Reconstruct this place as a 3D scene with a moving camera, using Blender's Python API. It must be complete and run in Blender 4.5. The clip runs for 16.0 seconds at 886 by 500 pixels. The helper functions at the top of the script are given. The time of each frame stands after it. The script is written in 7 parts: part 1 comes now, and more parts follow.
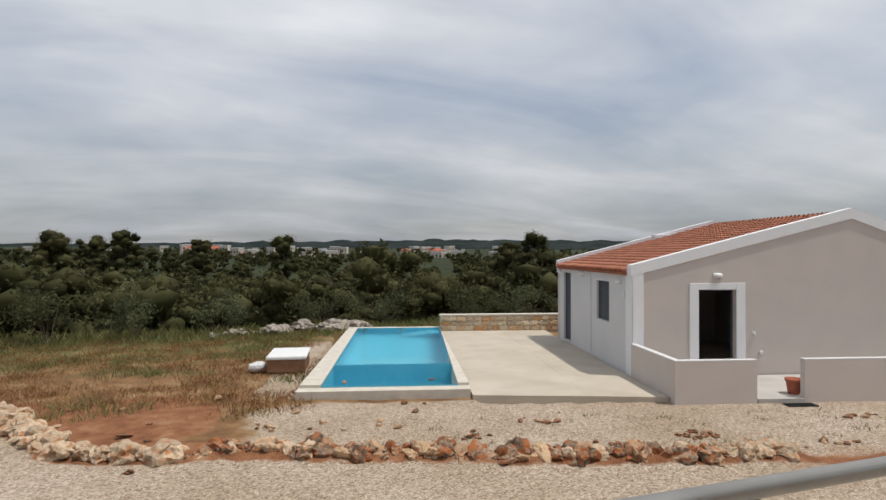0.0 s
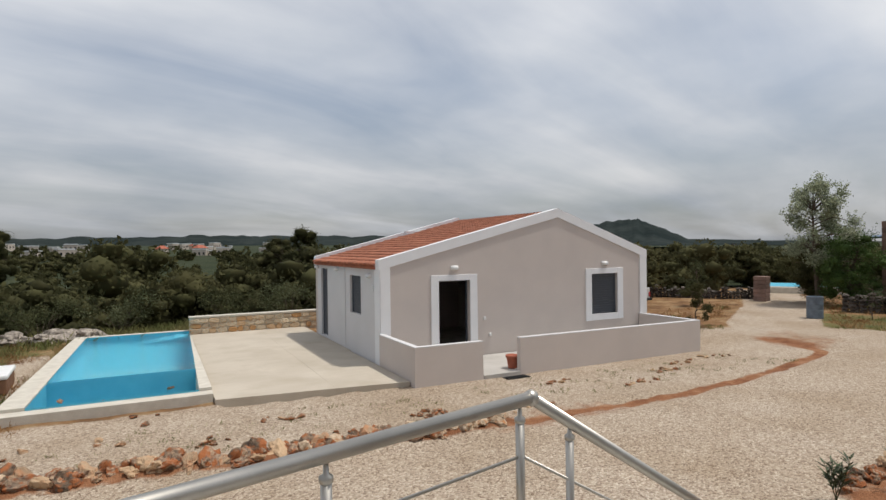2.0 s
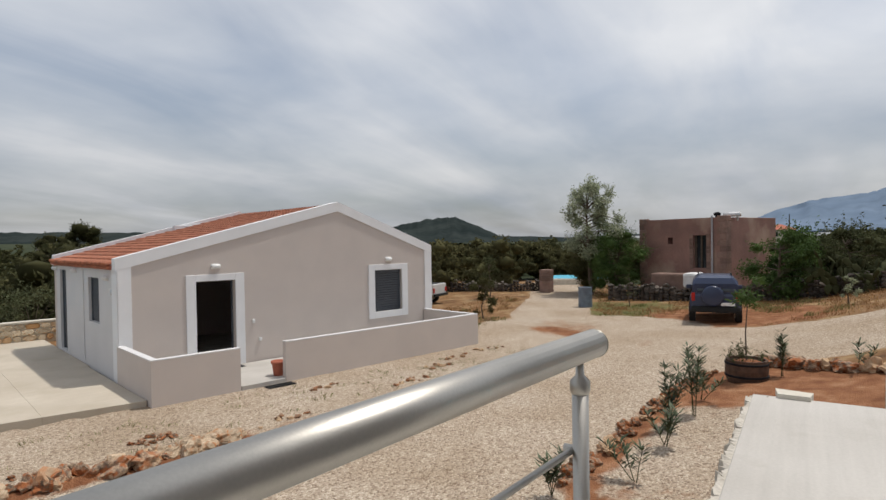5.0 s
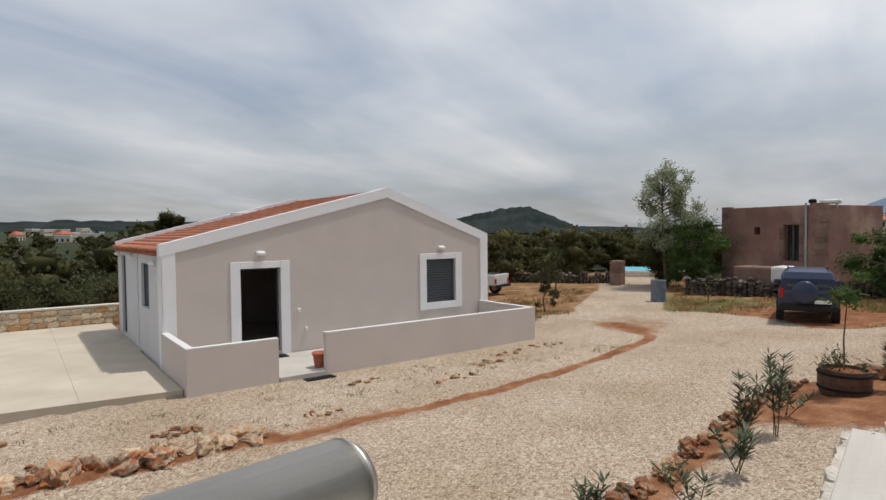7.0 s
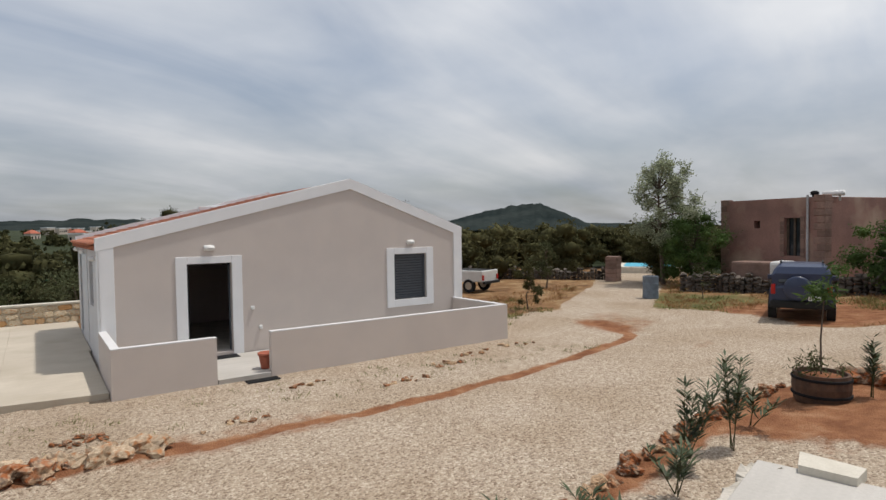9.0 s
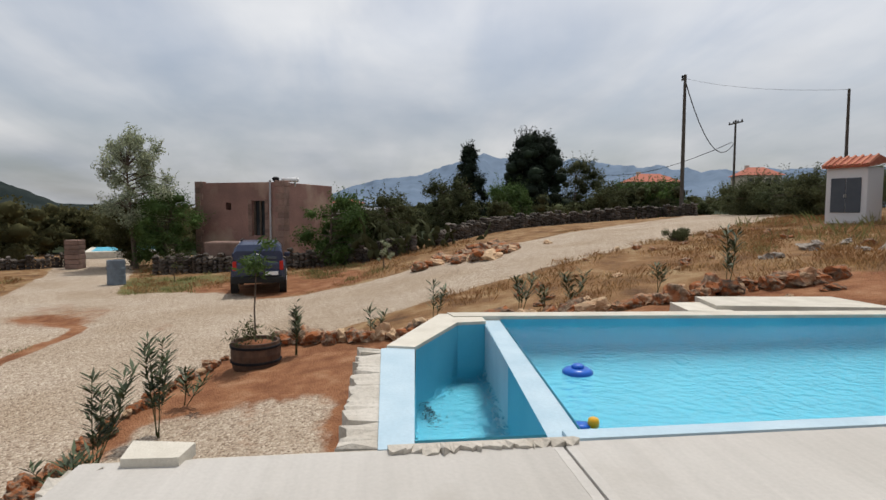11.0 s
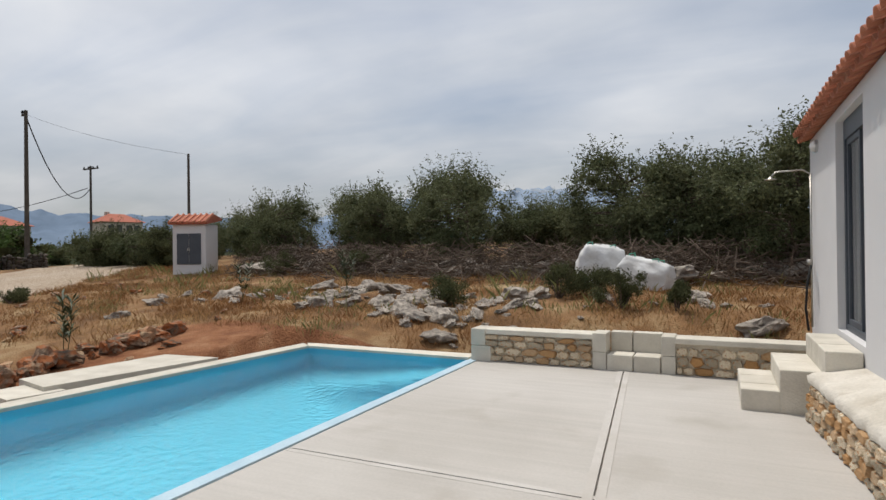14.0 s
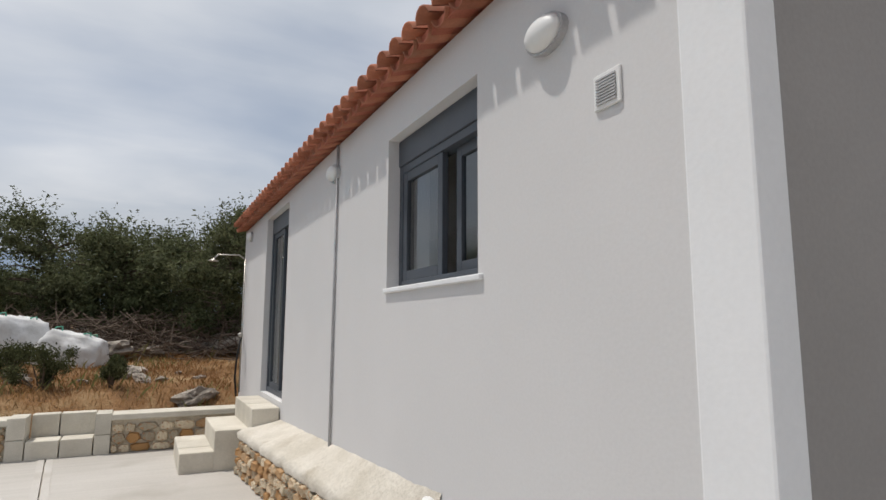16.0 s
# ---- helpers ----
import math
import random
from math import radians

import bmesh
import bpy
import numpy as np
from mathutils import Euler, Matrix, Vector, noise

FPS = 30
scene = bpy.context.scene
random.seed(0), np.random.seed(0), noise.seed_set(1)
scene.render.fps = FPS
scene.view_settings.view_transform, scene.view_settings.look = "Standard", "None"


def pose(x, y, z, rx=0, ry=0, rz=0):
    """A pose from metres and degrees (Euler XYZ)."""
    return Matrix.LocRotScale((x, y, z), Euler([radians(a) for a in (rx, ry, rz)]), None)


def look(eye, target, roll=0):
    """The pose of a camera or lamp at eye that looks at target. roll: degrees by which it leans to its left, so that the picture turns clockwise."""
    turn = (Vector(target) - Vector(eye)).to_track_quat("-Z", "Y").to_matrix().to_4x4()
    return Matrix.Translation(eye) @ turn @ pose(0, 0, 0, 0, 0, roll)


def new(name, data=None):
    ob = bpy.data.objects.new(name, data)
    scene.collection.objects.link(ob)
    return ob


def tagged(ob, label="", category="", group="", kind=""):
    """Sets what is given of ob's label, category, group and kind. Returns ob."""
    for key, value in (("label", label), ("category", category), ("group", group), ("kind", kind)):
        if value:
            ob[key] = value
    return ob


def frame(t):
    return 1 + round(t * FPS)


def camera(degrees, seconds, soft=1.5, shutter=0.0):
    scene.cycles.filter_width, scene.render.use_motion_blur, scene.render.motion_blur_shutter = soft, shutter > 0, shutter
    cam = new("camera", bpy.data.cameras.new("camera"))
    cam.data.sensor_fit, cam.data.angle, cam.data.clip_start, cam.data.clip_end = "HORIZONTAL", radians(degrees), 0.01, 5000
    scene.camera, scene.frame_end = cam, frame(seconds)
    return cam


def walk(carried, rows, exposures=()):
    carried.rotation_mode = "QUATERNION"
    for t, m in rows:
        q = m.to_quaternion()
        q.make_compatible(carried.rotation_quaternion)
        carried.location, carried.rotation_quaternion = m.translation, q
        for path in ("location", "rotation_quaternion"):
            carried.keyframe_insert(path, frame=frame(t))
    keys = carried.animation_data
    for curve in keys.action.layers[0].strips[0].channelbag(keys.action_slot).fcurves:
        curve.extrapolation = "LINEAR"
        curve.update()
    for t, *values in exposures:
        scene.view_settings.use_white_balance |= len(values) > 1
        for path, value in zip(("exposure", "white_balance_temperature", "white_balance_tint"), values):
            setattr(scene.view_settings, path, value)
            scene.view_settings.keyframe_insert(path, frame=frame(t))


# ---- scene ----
cam = camera(74.95, 16.0)
PATH = [
    (0.0, pose(-1.298, 0.420, 3.295, 90.27, 0, -18.58) @ pose(0, 0, 0, 0, 0, -0.02)),
    (0.5, pose(-1.279, 0.311, 3.312, 90.245, 0, -19.53) @ pose(0, 0, 0, 0, 0, -0.28)),
    (1.0, pose(-1.189, 0.197, 3.319, 90.16, 0, -25.36) @ pose(0, 0, 0, 0, 0, -0.43)),
    (1.5, pose(-1.003, 0.049, 3.314, 90.00, 0, -33.39) @ pose(0, 0, 0, 0, 0, -0.83)),
    (2.0, pose(-0.817, -0.052, 3.307, 89.69, 0, -40.70) @ pose(0, 0, 0, 0, 0, -0.72)),
    (2.5, pose(-0.641, -0.149, 3.297, 89.61, 0, -46.49) @ pose(0, 0, 0, 0, 0, -0.79)),
    (3.0, pose(-0.451, -0.163, 3.317, 89.18, 0, -51.46) @ pose(0, 0, 0, 0, 0, -0.91)),
    (3.5, pose(-0.170, -0.274, 3.285, 89.26, 0, -55.34) @ pose(0, 0, 0, 0, 0, -0.88)),
    (4.0, pose(0.189, -0.402, 3.313, 89.22, 0, -56.62) @ pose(0, 0, 0, 0, 0, -0.98)),
    (4.5, pose(0.550, -0.440, 3.285, 89.23, 0, -57.32) @ pose(0, 0, 0, 0, 0, -0.63)),
    (4.7, pose(0.711, -0.465, 3.265, 89.16, 0, -57.98) @ pose(0, 0, 0, 0, 0, -0.95)),
    (6.8, pose(2.022, -0.313, 3.146, 88.41, 0, -53.17) @ pose(0, 0, 0, 0, 0, -0.70)),
    (7.0, pose(2.159, -0.367, 3.176, 88.23, 0, -50.70) @ pose(0, 0, 0, 0, 0, -0.66)),
    (7.5, pose(2.530, -0.466, 3.152, 88.10, 0, -42.62) @ pose(0, 0, 0, 0, 0, -0.80)),
    (8.0, pose(2.981, -0.532, 3.103, 87.99, 0, -40.34) @ pose(0, 0, 0, 0, 0, -0.86)),
    (8.2, pose(3.134, -0.562, 3.076, 88.05, 0, -40.46) @ pose(0, 0, 0, 0, 0, -0.98)),
    (10.3, pose(4.481, -1.296, 2.982, 88.16, 0, -81.08) @ pose(0, 0, 0, 0, 0, 0.06)),
    (10.5, pose(4.529, -1.352, 2.946, 88.10, 0, -85.93) @ pose(0, 0, 0, 0, 0, -0.17)),
    (11.0, pose(4.576, -1.428, 2.886, 86.04, 0, -96.99) @ pose(0, 0, 0, 0, 0, 0.16)),
    (11.5, pose(4.601, -1.416, 2.857, 82.28, 0, -109.79) @ pose(0, 0, 0, 0, 0, 0.29)),
    (12.0, pose(4.579, -1.422, 2.877, 79.71, 0, -123.15) @ pose(0, 0, 0, 0, 0, 0.07)),
    (12.5, pose(4.545, -1.469, 2.915, 78.95, 0, -134.31) @ pose(0, 0, 0, 0, 0, -0.24)),
    (13.0, pose(4.479, -1.610, 2.988, 78.63, 0, -144.43) @ pose(0, 0, 0, 0, 0, -0.58)),
    (13.5, pose(4.423, -1.764, 3.112, 80.93, 0, -149.52) @ pose(0, 0, 0, 0, 0, -0.84)),
    (14.0, pose(4.441, -1.796, 3.160, 90.26, 0, -154.52) @ pose(0, 0, 0, 0, 0, -0.64)),
    (14.5, pose(4.614, -1.774, 3.066, 95.90, 0, -170.63) @ pose(0, 0, 0, 0, 0, -0.14)),
    (15.0, pose(4.682, -1.653, 3.061, 97.09, 0, 172.32) @ pose(0, 0, 0, 0, 0, -0.04)),
    (15.5, pose(4.685, -1.543, 3.083, 97.49, 0, 162.98) @ pose(0, 0, 0, 0, 0, -0.04)),
    (16.0, pose(4.650, -1.432, 3.096, 97.73, 0, 152.96) @ pose(0, 0, 0, 0, 0, 0.24)),
]
walk(cam, PATH)

# ---------------------------------------------------------------- light
SUN = Vector((0.80, -0.50, 2.5)).normalized()      # towards the sun
world = bpy.data.worlds.new("world")
scene.world = world
world.use_nodes = True


def build_sky():
    nt = world.node_tree
    nt.nodes.clear()
    out = nt.nodes.new("ShaderNodeOutputWorld")
    sky = nt.nodes.new("ShaderNodeTexSky")
    sky.sky_type, sky.sun_disc = "NISHITA", False
    sky.sun_elevation = math.asin(SUN.z)
    sky.sun_rotation = math.atan2(SUN.x, SUN.y)
    sky.air_density, sky.dust_density = 1.0, 2.0
    bg = nt.nodes.new("ShaderNodeBackground")
    cl = nt.nodes.new("ShaderNodeBackground")
    tc = nt.nodes.new("ShaderNodeTexCoord")
    sep = nt.nodes.new("ShaderNodeSeparateXYZ")
    nt.links.new(tc.outputs["Generated"], sep.inputs[0])
    up = nt.nodes.new("ShaderNodeMath"); up.operation = "ADD"; up.inputs[1].default_value = 0.22
    nt.links.new(sep.outputs["Z"], up.inputs[0])
    # cloud sheet: the direction laid out on a flat layer, stretched into streaks
    dv = []
    for ax in "XY":
        d = nt.nodes.new("ShaderNodeMath"); d.operation = "DIVIDE"
        nt.links.new(sep.outputs[ax], d.inputs[0]); nt.links.new(up.outputs[0], d.inputs[1])
        dv.append(d)
    com = nt.nodes.new("ShaderNodeCombineXYZ")
    nt.links.new(dv[0].outputs[0], com.inputs[0]); nt.links.new(dv[1].outputs[0], com.inputs[1])
    mp = nt.nodes.new("ShaderNodeMapping")
    mp.inputs["Rotation"].default_value = (0, 0, radians(-25))
    mp.inputs["Scale"].default_value = (0.55, 1.5, 1)
    nt.links.new(com.outputs[0], mp.inputs[0])
    n1 = nt.nodes.new("ShaderNodeTexNoise")
    n1.inputs["Scale"].default_value, n1.inputs["Detail"].default_value = 1.5, 6
    n1.inputs["Roughness"].default_value, n1.inputs["Distortion"].default_value = 0.5, 0.5
    nt.links.new(mp.outputs[0], n1.inputs["Vector"])
    cov = nt.nodes.new("ShaderNodeValToRGB")           # cover
    cov.color_ramp.elements[0].position, cov.color_ramp.elements[1].position = 0.26, 0.66
    nt.links.new(n1.outputs[0], cov.inputs[0])
    n2 = nt.nodes.new("ShaderNodeTexNoise")
    n2.inputs["Scale"].default_value, n2.inputs["Detail"].default_value = 0.9, 5
    nt.links.new(com.outputs[0], n2.inputs["Vector"])
    tint = nt.nodes.new("ShaderNodeValToRGB")          # thin and thick cloud
    e = tint.color_ramp.elements
    e[0].position, e[0].color = 0.3, (0.47, 0.515, 0.585, 1)
    e[1].position, e[1].color = 0.68, (0.83, 0.835, 0.85, 1)
    nt.links.new(n2.outputs[0], tint.inputs[0])
    nt.links.new(tint.outputs[0], cl.inputs["Color"])
    for node, full in ((cl, CLOUD), (bg, SKY)):        # the haze dims towards the horizon
        low = nt.nodes.new("ShaderNodeMapRange")
        low.interpolation_type = "SMOOTHSTEP"
        low.inputs[1].default_value, low.inputs[2].default_value = -0.02, 0.30
        low.inputs[3].default_value, low.inputs[4].default_value = full * 0.70, full * 1.06
        nt.links.new(sep.outputs["Z"], low.inputs[0])
        nt.links.new(low.outputs[0], node.inputs["Strength"])
    mix = nt.nodes.new("ShaderNodeMixShader")
    mul = nt.nodes.new("ShaderNodeMath"); mul.operation = "MULTIPLY_ADD"
    mul.inputs[1].default_value, mul.inputs[2].default_value = 0.52, 0.42
    nt.links.new(cov.outputs[0], mul.inputs[0])
    nt.links.new(mul.outputs[0], mix.inputs[0])
    nt.links.new(sky.outputs[0], bg.inputs["Color"])
    nt.links.new(bg.outputs[0], mix.inputs[1]); nt.links.new(cl.outputs[0], mix.inputs[2])
    nt.links.new(mix.outputs[0], out.inputs[0])


SKY, CLOUD, SUN_W = 0.09, 0.99, 2.9
build_sky()
lamp = bpy.data.lights.new("sun", "SUN")
lamp.energy, lamp.angle, lamp.color = SUN_W, radians(1.5), (1.0, 0.95, 0.88)
sun = new("sun", lamp)
sun.matrix_world = look((0, 0, 60), Vector((0, 0, 60)) - SUN)

# ---------------------------------------------------------------- materials


def mat(name, c1, c2=None, scale=3.0, rough=0.8, bump=0.0, bscale=None, metal=0.0, spec=0.3, island=0.0, obj=0.0, fine=None, coords="Object", detail=5, blotch=None, odd=None, streak=0.0):
    """Two-scale procedural surface: c1 to c2 by a broad noise, fine grain on top, bump from the grain."""
    m = bpy.data.materials.new(name)
    m.use_nodes = True
    nt = m.node_tree
    b = nt.nodes["Principled BSDF"]
    b.inputs["Roughness"].default_value, b.inputs["Metallic"].default_value = rough, metal
    b.inputs["Specular IOR Level"].default_value = spec
    c2 = c2 or tuple(v * 0.8 for v in c1)
    tc = nt.nodes.new("ShaderNodeTexCoord")
    n = nt.nodes.new("ShaderNodeTexNoise")
    n.inputs["Scale"].default_value, n.inputs["Detail"].default_value = scale, detail
    nt.links.new(tc.outputs[coords], n.inputs["Vector"])
    r = nt.nodes.new("ShaderNodeValToRGB")
    r.color_ramp.elements[0].position, r.color_ramp.elements[1].position = 0.35, 0.65
    r.color_ramp.elements[0].color, r.color_ramp.elements[1].color = (*c1, 1), (*c2, 1)
    nt.links.new(n.outputs[0], r.inputs[0])
    col = r.outputs[0]
    g = nt.nodes.new("ShaderNodeTexNoise")
    g.inputs["Scale"].default_value, g.inputs["Detail"].default_value = bscale or scale * 12, 4
    nt.links.new(tc.outputs[coords], g.inputs["Vector"])
    k = nt.nodes.new("ShaderNodeMapRange")
    k.inputs[1].default_value, k.inputs[2].default_value = 0.25, 0.75
    d = 0.12 if fine is None else fine
    k.inputs[3].default_value, k.inputs[4].default_value = 1 - d, 1 + d
    nt.links.new(g.outputs[0], k.inputs[0])
    v = k.outputs[0]
    for amount, node, sock in ((island, "ShaderNodeNewGeometry", "Random Per Island"), (obj, "ShaderNodeObjectInfo", "Random")):
        if amount:
            gi = nt.nodes.new(node)
            kk = nt.nodes.new("ShaderNodeMapRange")
            kk.inputs[3].default_value, kk.inputs[4].default_value = 1 - amount, 1 + amount
            nt.links.new(gi.outputs[sock], kk.inputs[0])
            mu = nt.nodes.new("ShaderNodeMath"); mu.operation = "MULTIPLY"
            nt.links.new(v, mu.inputs[0]); nt.links.new(kk.outputs[0], mu.inputs[1])
            v = mu.outputs[0]
    if streak:                                          # long brush marks, crossing at two angles
        for turn, stretch in ((35, 14.0), (-20, 22.0)):
            mp = nt.nodes.new("ShaderNodeMapping")
            mp.inputs["Rotation"].default_value = (0, 0, radians(turn))
            mp.inputs["Scale"].default_value = (0.7, stretch, 1)
            nt.links.new(tc.outputs[coords], mp.inputs[0])
            sn = nt.nodes.new("ShaderNodeTexNoise")
            sn.inputs["Scale"].default_value, sn.inputs["Detail"].default_value, sn.inputs["Distortion"].default_value = 0.8, 6, 0.6
            nt.links.new(mp.outputs[0], sn.inputs["Vector"])
            sr = nt.nodes.new("ShaderNodeMapRange")
            sr.inputs[1].default_value, sr.inputs[2].default_value = 0.3, 0.7
            sr.inputs[3].default_value, sr.inputs[4].default_value = 1 - streak, 1 + streak
            nt.links.new(sn.outputs[0], sr.inputs[0])
            mu = nt.nodes.new("ShaderNodeMath"); mu.operation = "MULTIPLY"
            nt.links.new(v, mu.inputs[0]); nt.links.new(sr.outputs[0], mu.inputs[1])
            v = mu.outputs[0]
    hs = nt.nodes.new("ShaderNodeHueSaturation")
    nt.links.new(col, hs.inputs["Color"]); nt.links.new(v, hs.inputs["Value"])
    col = hs.outputs[0]
    if blotch:
        bc, bs, lo, hi = blotch
        bn = nt.nodes.new("ShaderNodeTexNoise")
        bn.inputs["Scale"].default_value, bn.inputs["Detail"].default_value = bs, 6
        nt.links.new(tc.outputs[coords], bn.inputs["Vector"])
        br = nt.nodes.new("ShaderNodeMapRange")
        br.inputs[1].default_value, br.inputs[2].default_value = lo, hi
        nt.links.new(bn.outputs[0], br.inputs[0])
        mx = nt.nodes.new("ShaderNodeMix"); mx.data_type = "RGBA"
        nt.links.new(br.outputs[0], mx.inputs[0]); nt.links.new(col, mx.inputs[6])
        mx.inputs[7].default_value = (*bc, 1)
        col = mx.outputs[2]
    if odd:                                             # some pieces of another colour
        gi = nt.nodes.new("ShaderNodeObjectInfo")
        ml = nt.nodes.new("ShaderNodeMath"); ml.operation = "MULTIPLY"; ml.inputs[1].default_value = 17.3
        fr = nt.nodes.new("ShaderNodeMath"); fr.operation = "FRACT"
        nt.links.new(gi.outputs["Random"], ml.inputs[0]); nt.links.new(ml.outputs[0], fr.inputs[0])
        mr = nt.nodes.new("ShaderNodeMapRange")
        mr.inputs[1].default_value, mr.inputs[2].default_value = odd[1], 1.0
        nt.links.new(fr.outputs[0], mr.inputs[0])
        mx = nt.nodes.new("ShaderNodeMix"); mx.data_type = "RGBA"
        nt.links.new(mr.outputs[0], mx.inputs[0]); nt.links.new(col, mx.inputs[6])
        mx.inputs[7].default_value = (*odd[0], 1)
        col = mx.outputs[2]
    nt.links.new(col, b.inputs["Base Color"])
    if bump:
        bp = nt.nodes.new("ShaderNodeBump")
        bp.inputs["Strength"].default_value, bp.inputs["Distance"].default_value = bump, 0.02
        nt.links.new(g.outputs[0], bp.inputs["Height"]); nt.links.new(bp.outputs[0], b.inputs["Normal"])
    return m


PLASTER = mat("plaster_beige", (0.56, 0.50, 0.46), (0.53, 0.475, 0.44), 1.2, 0.9, 0.05, 60, fine=0.03)
RENDER_GREY = mat("plaster_pale", (0.625, 0.615, 0.615), (0.60, 0.592, 0.592), 1.0, 0.9, 0.03, 70, fine=0.02)
WHITE = mat("white_paint", (0.765, 0.77, 0.78), (0.735, 0.74, 0.75), 2.0, 0.7, 0.03, 50, fine=0.02)
TILE = mat("terracotta", (0.50, 0.20, 0.12), (0.39, 0.145, 0.085), 4.0, 0.85, 0.2, 60, obj=0.22, island=0.18, blotch=((0.30, 0.16, 0.10), 6.0, 0.6, 0.75))
CONCRETE = mat("concrete_pale", (0.485, 0.46, 0.425), (0.42, 0.395, 0.36), 0.7, 0.85, 0.15, 40, fine=0.04, coords="Object", blotch=((0.36, 0.33, 0.29), 1.3, 0.58, 0.80), streak=0.03)
PAVING = mat("paving_buff", (0.50, 0.445, 0.365), (0.44, 0.385, 0.31), 0.6, 0.88, 0.12, 40, fine=0.05, blotch=((0.40, 0.345, 0.27), 0.9, 0.5, 0.75), streak=0.03)
BAND = mat("trowelled_band", (0.52, 0.495, 0.46), (0.46, 0.435, 0.40), 2.5, 0.85, 0.12, 40, fine=0.05, blotch=((0.44, 0.41, 0.37), 1.6, 0.5, 0.7))
CONC_ROUGH = mat("concrete_rough", (0.55, 0.51, 0.45), (0.42, 0.38, 0.32), 3.0, 0.95, 0.6, 30, fine=0.12)
ASHLAR = mat("ashlar_cream", (0.62, 0.58, 0.50), (0.53, 0.49, 0.415), 4.0, 0.9, 0.25, 60, obj=0.08, fine=0.05)
PLASTER_TOP = mat("plaster_rough", (0.62, 0.58, 0.51), (0.50, 0.46, 0.39), 3.0, 0.95, 0.5, 35, fine=0.08, blotch=((0.40, 0.35, 0.28), 4.0, 0.58, 0.75))
STONE = mat("field_stone", (0.60, 0.52, 0.39), (0.44, 0.36, 0.25), 7.0, 0.9, 0.5, 50, obj=0.35, island=0.25, fine=0.14, blotch=((0.46, 0.21, 0.08), 2.2, 0.56, 0.66), odd=((0.46, 0.25, 0.10), 0.55))
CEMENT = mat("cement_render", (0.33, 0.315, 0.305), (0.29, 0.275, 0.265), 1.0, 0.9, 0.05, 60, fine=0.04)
MORTAR = mat("mortar", (0.60, 0.53, 0.42), (0.50, 0.43, 0.33), 6.0, 0.95, 0.4, 40)
ROCK = mat("rock", (0.33, 0.23, 0.15), (0.10, 0.075, 0.06), 3.0, 0.95, 0.9, 14, obj=0.5, island=0.25, fine=0.3, blotch=((0.34, 0.12, 0.045), 1.6, 0.44, 0.58), odd=((0.60, 0.42, 0.26), 0.6))
ROCK_PALE = mat("rock_pale", (0.58, 0.46, 0.33), (0.40, 0.29, 0.19), 3.0, 0.95, 0.8, 16, obj=0.2, fine=0.2, blotch=((0.42, 0.19, 0.08), 2.0, 0.52, 0.66))
LIMESTONE = mat("limestone", (0.42, 0.37, 0.31), (0.17, 0.145, 0.125), 3.0, 0.95, 0.7, 18, island=0.15, obj=0.15, fine=0.2)
POOLBLUE = mat("pool_blue", (0.100, 0.435, 0.575), (0.083, 0.395, 0.54), 2.0, 0.5, 0.05, 40, fine=0.03)
POOLEDGE = mat("pool_edge", (0.44, 0.56, 0.63), (0.37, 0.50, 0.58), 3.0, 0.6, 0.1, 40, fine=0.05)
ANTHRACITE = mat("anthracite", (0.075, 0.085, 0.10), (0.065, 0.075, 0.09), 4.0, 0.45, 0.0, 80, fine=0.03)
DARK = mat("dark_inside", (0.012, 0.012, 0.014), (0.008, 0.008, 0.01), 3.0, 0.9)
STEEL = mat("brushed_steel", (0.50, 0.475, 0.43), (0.45, 0.43, 0.39), 8.0, 0.42, 0.03, 200, metal=1.0, fine=0.04)
PIPE = mat("grey_plastic", (0.45, 0.45, 0.46), None, 6.0, 0.5)
PLASTIC_W = mat("white_plastic", (0.75, 0.75, 0.74), (0.70, 0.70, 0.69), 4.0, 0.4, fine=0.02)
LEAF = mat("leaf_olive", (0.135, 0.145, 0.075), (0.075, 0.09, 0.042), 0.6, 0.7, island=0.45, fine=0.1, spec=0.15)
LEAF_DARK = mat("leaf_dark", (0.020, 0.032, 0.018), (0.014, 0.022, 0.013), 0.6, 0.75, island=0.45, spec=0.15)
LEAF_GREEN = mat("leaf_green", (0.085, 0.135, 0.038), (0.055, 0.095, 0.028), 0.5, 0.65, island=0.4, spec=0.15)
LEAF_OLEANDER = mat("leaf_oleander", (0.075, 0.098, 0.048), (0.048, 0.066, 0.032), 0.8, 0.55, island=0.4, spec=0.25)
LEAF_FOREST = mat("leaf_forest", (0.092, 0.088, 0.038), (0.046, 0.050, 0.022), 0.07, 0.9, island=0.30, spec=0.1, coords="Object")
LEAF_GROVE = mat("leaf_grove", (0.112, 0.104, 0.046), (0.058, 0.060, 0.027), 0.09, 0.9, island=0.35, spec=0.1)
LEAF_SILVER = mat("leaf_silver", (0.38, 0.41, 0.28), (0.24, 0.27, 0.16), 0.8, 0.6, island=0.5, spec=0.25)
LEAF_SHRUB = mat("leaf_shrub", (0.095, 0.10, 0.048), (0.055, 0.065, 0.03), 0.8, 0.8, island=0.5, spec=0.1)
GRASS_DRY = mat("grass_dry", (0.41, 0.27, 0.13), (0.31, 0.165, 0.07), 0.5, 0.9, island=0.5, spec=0.1, blotch=((0.24, 0.115, 0.05), 0.9, 0.45, 0.62))
GRASS_GREEN = mat("grass_green", (0.17, 0.19, 0.07), (0.26, 0.23, 0.10), 0.7, 0.9, island=0.4, spec=0.1)


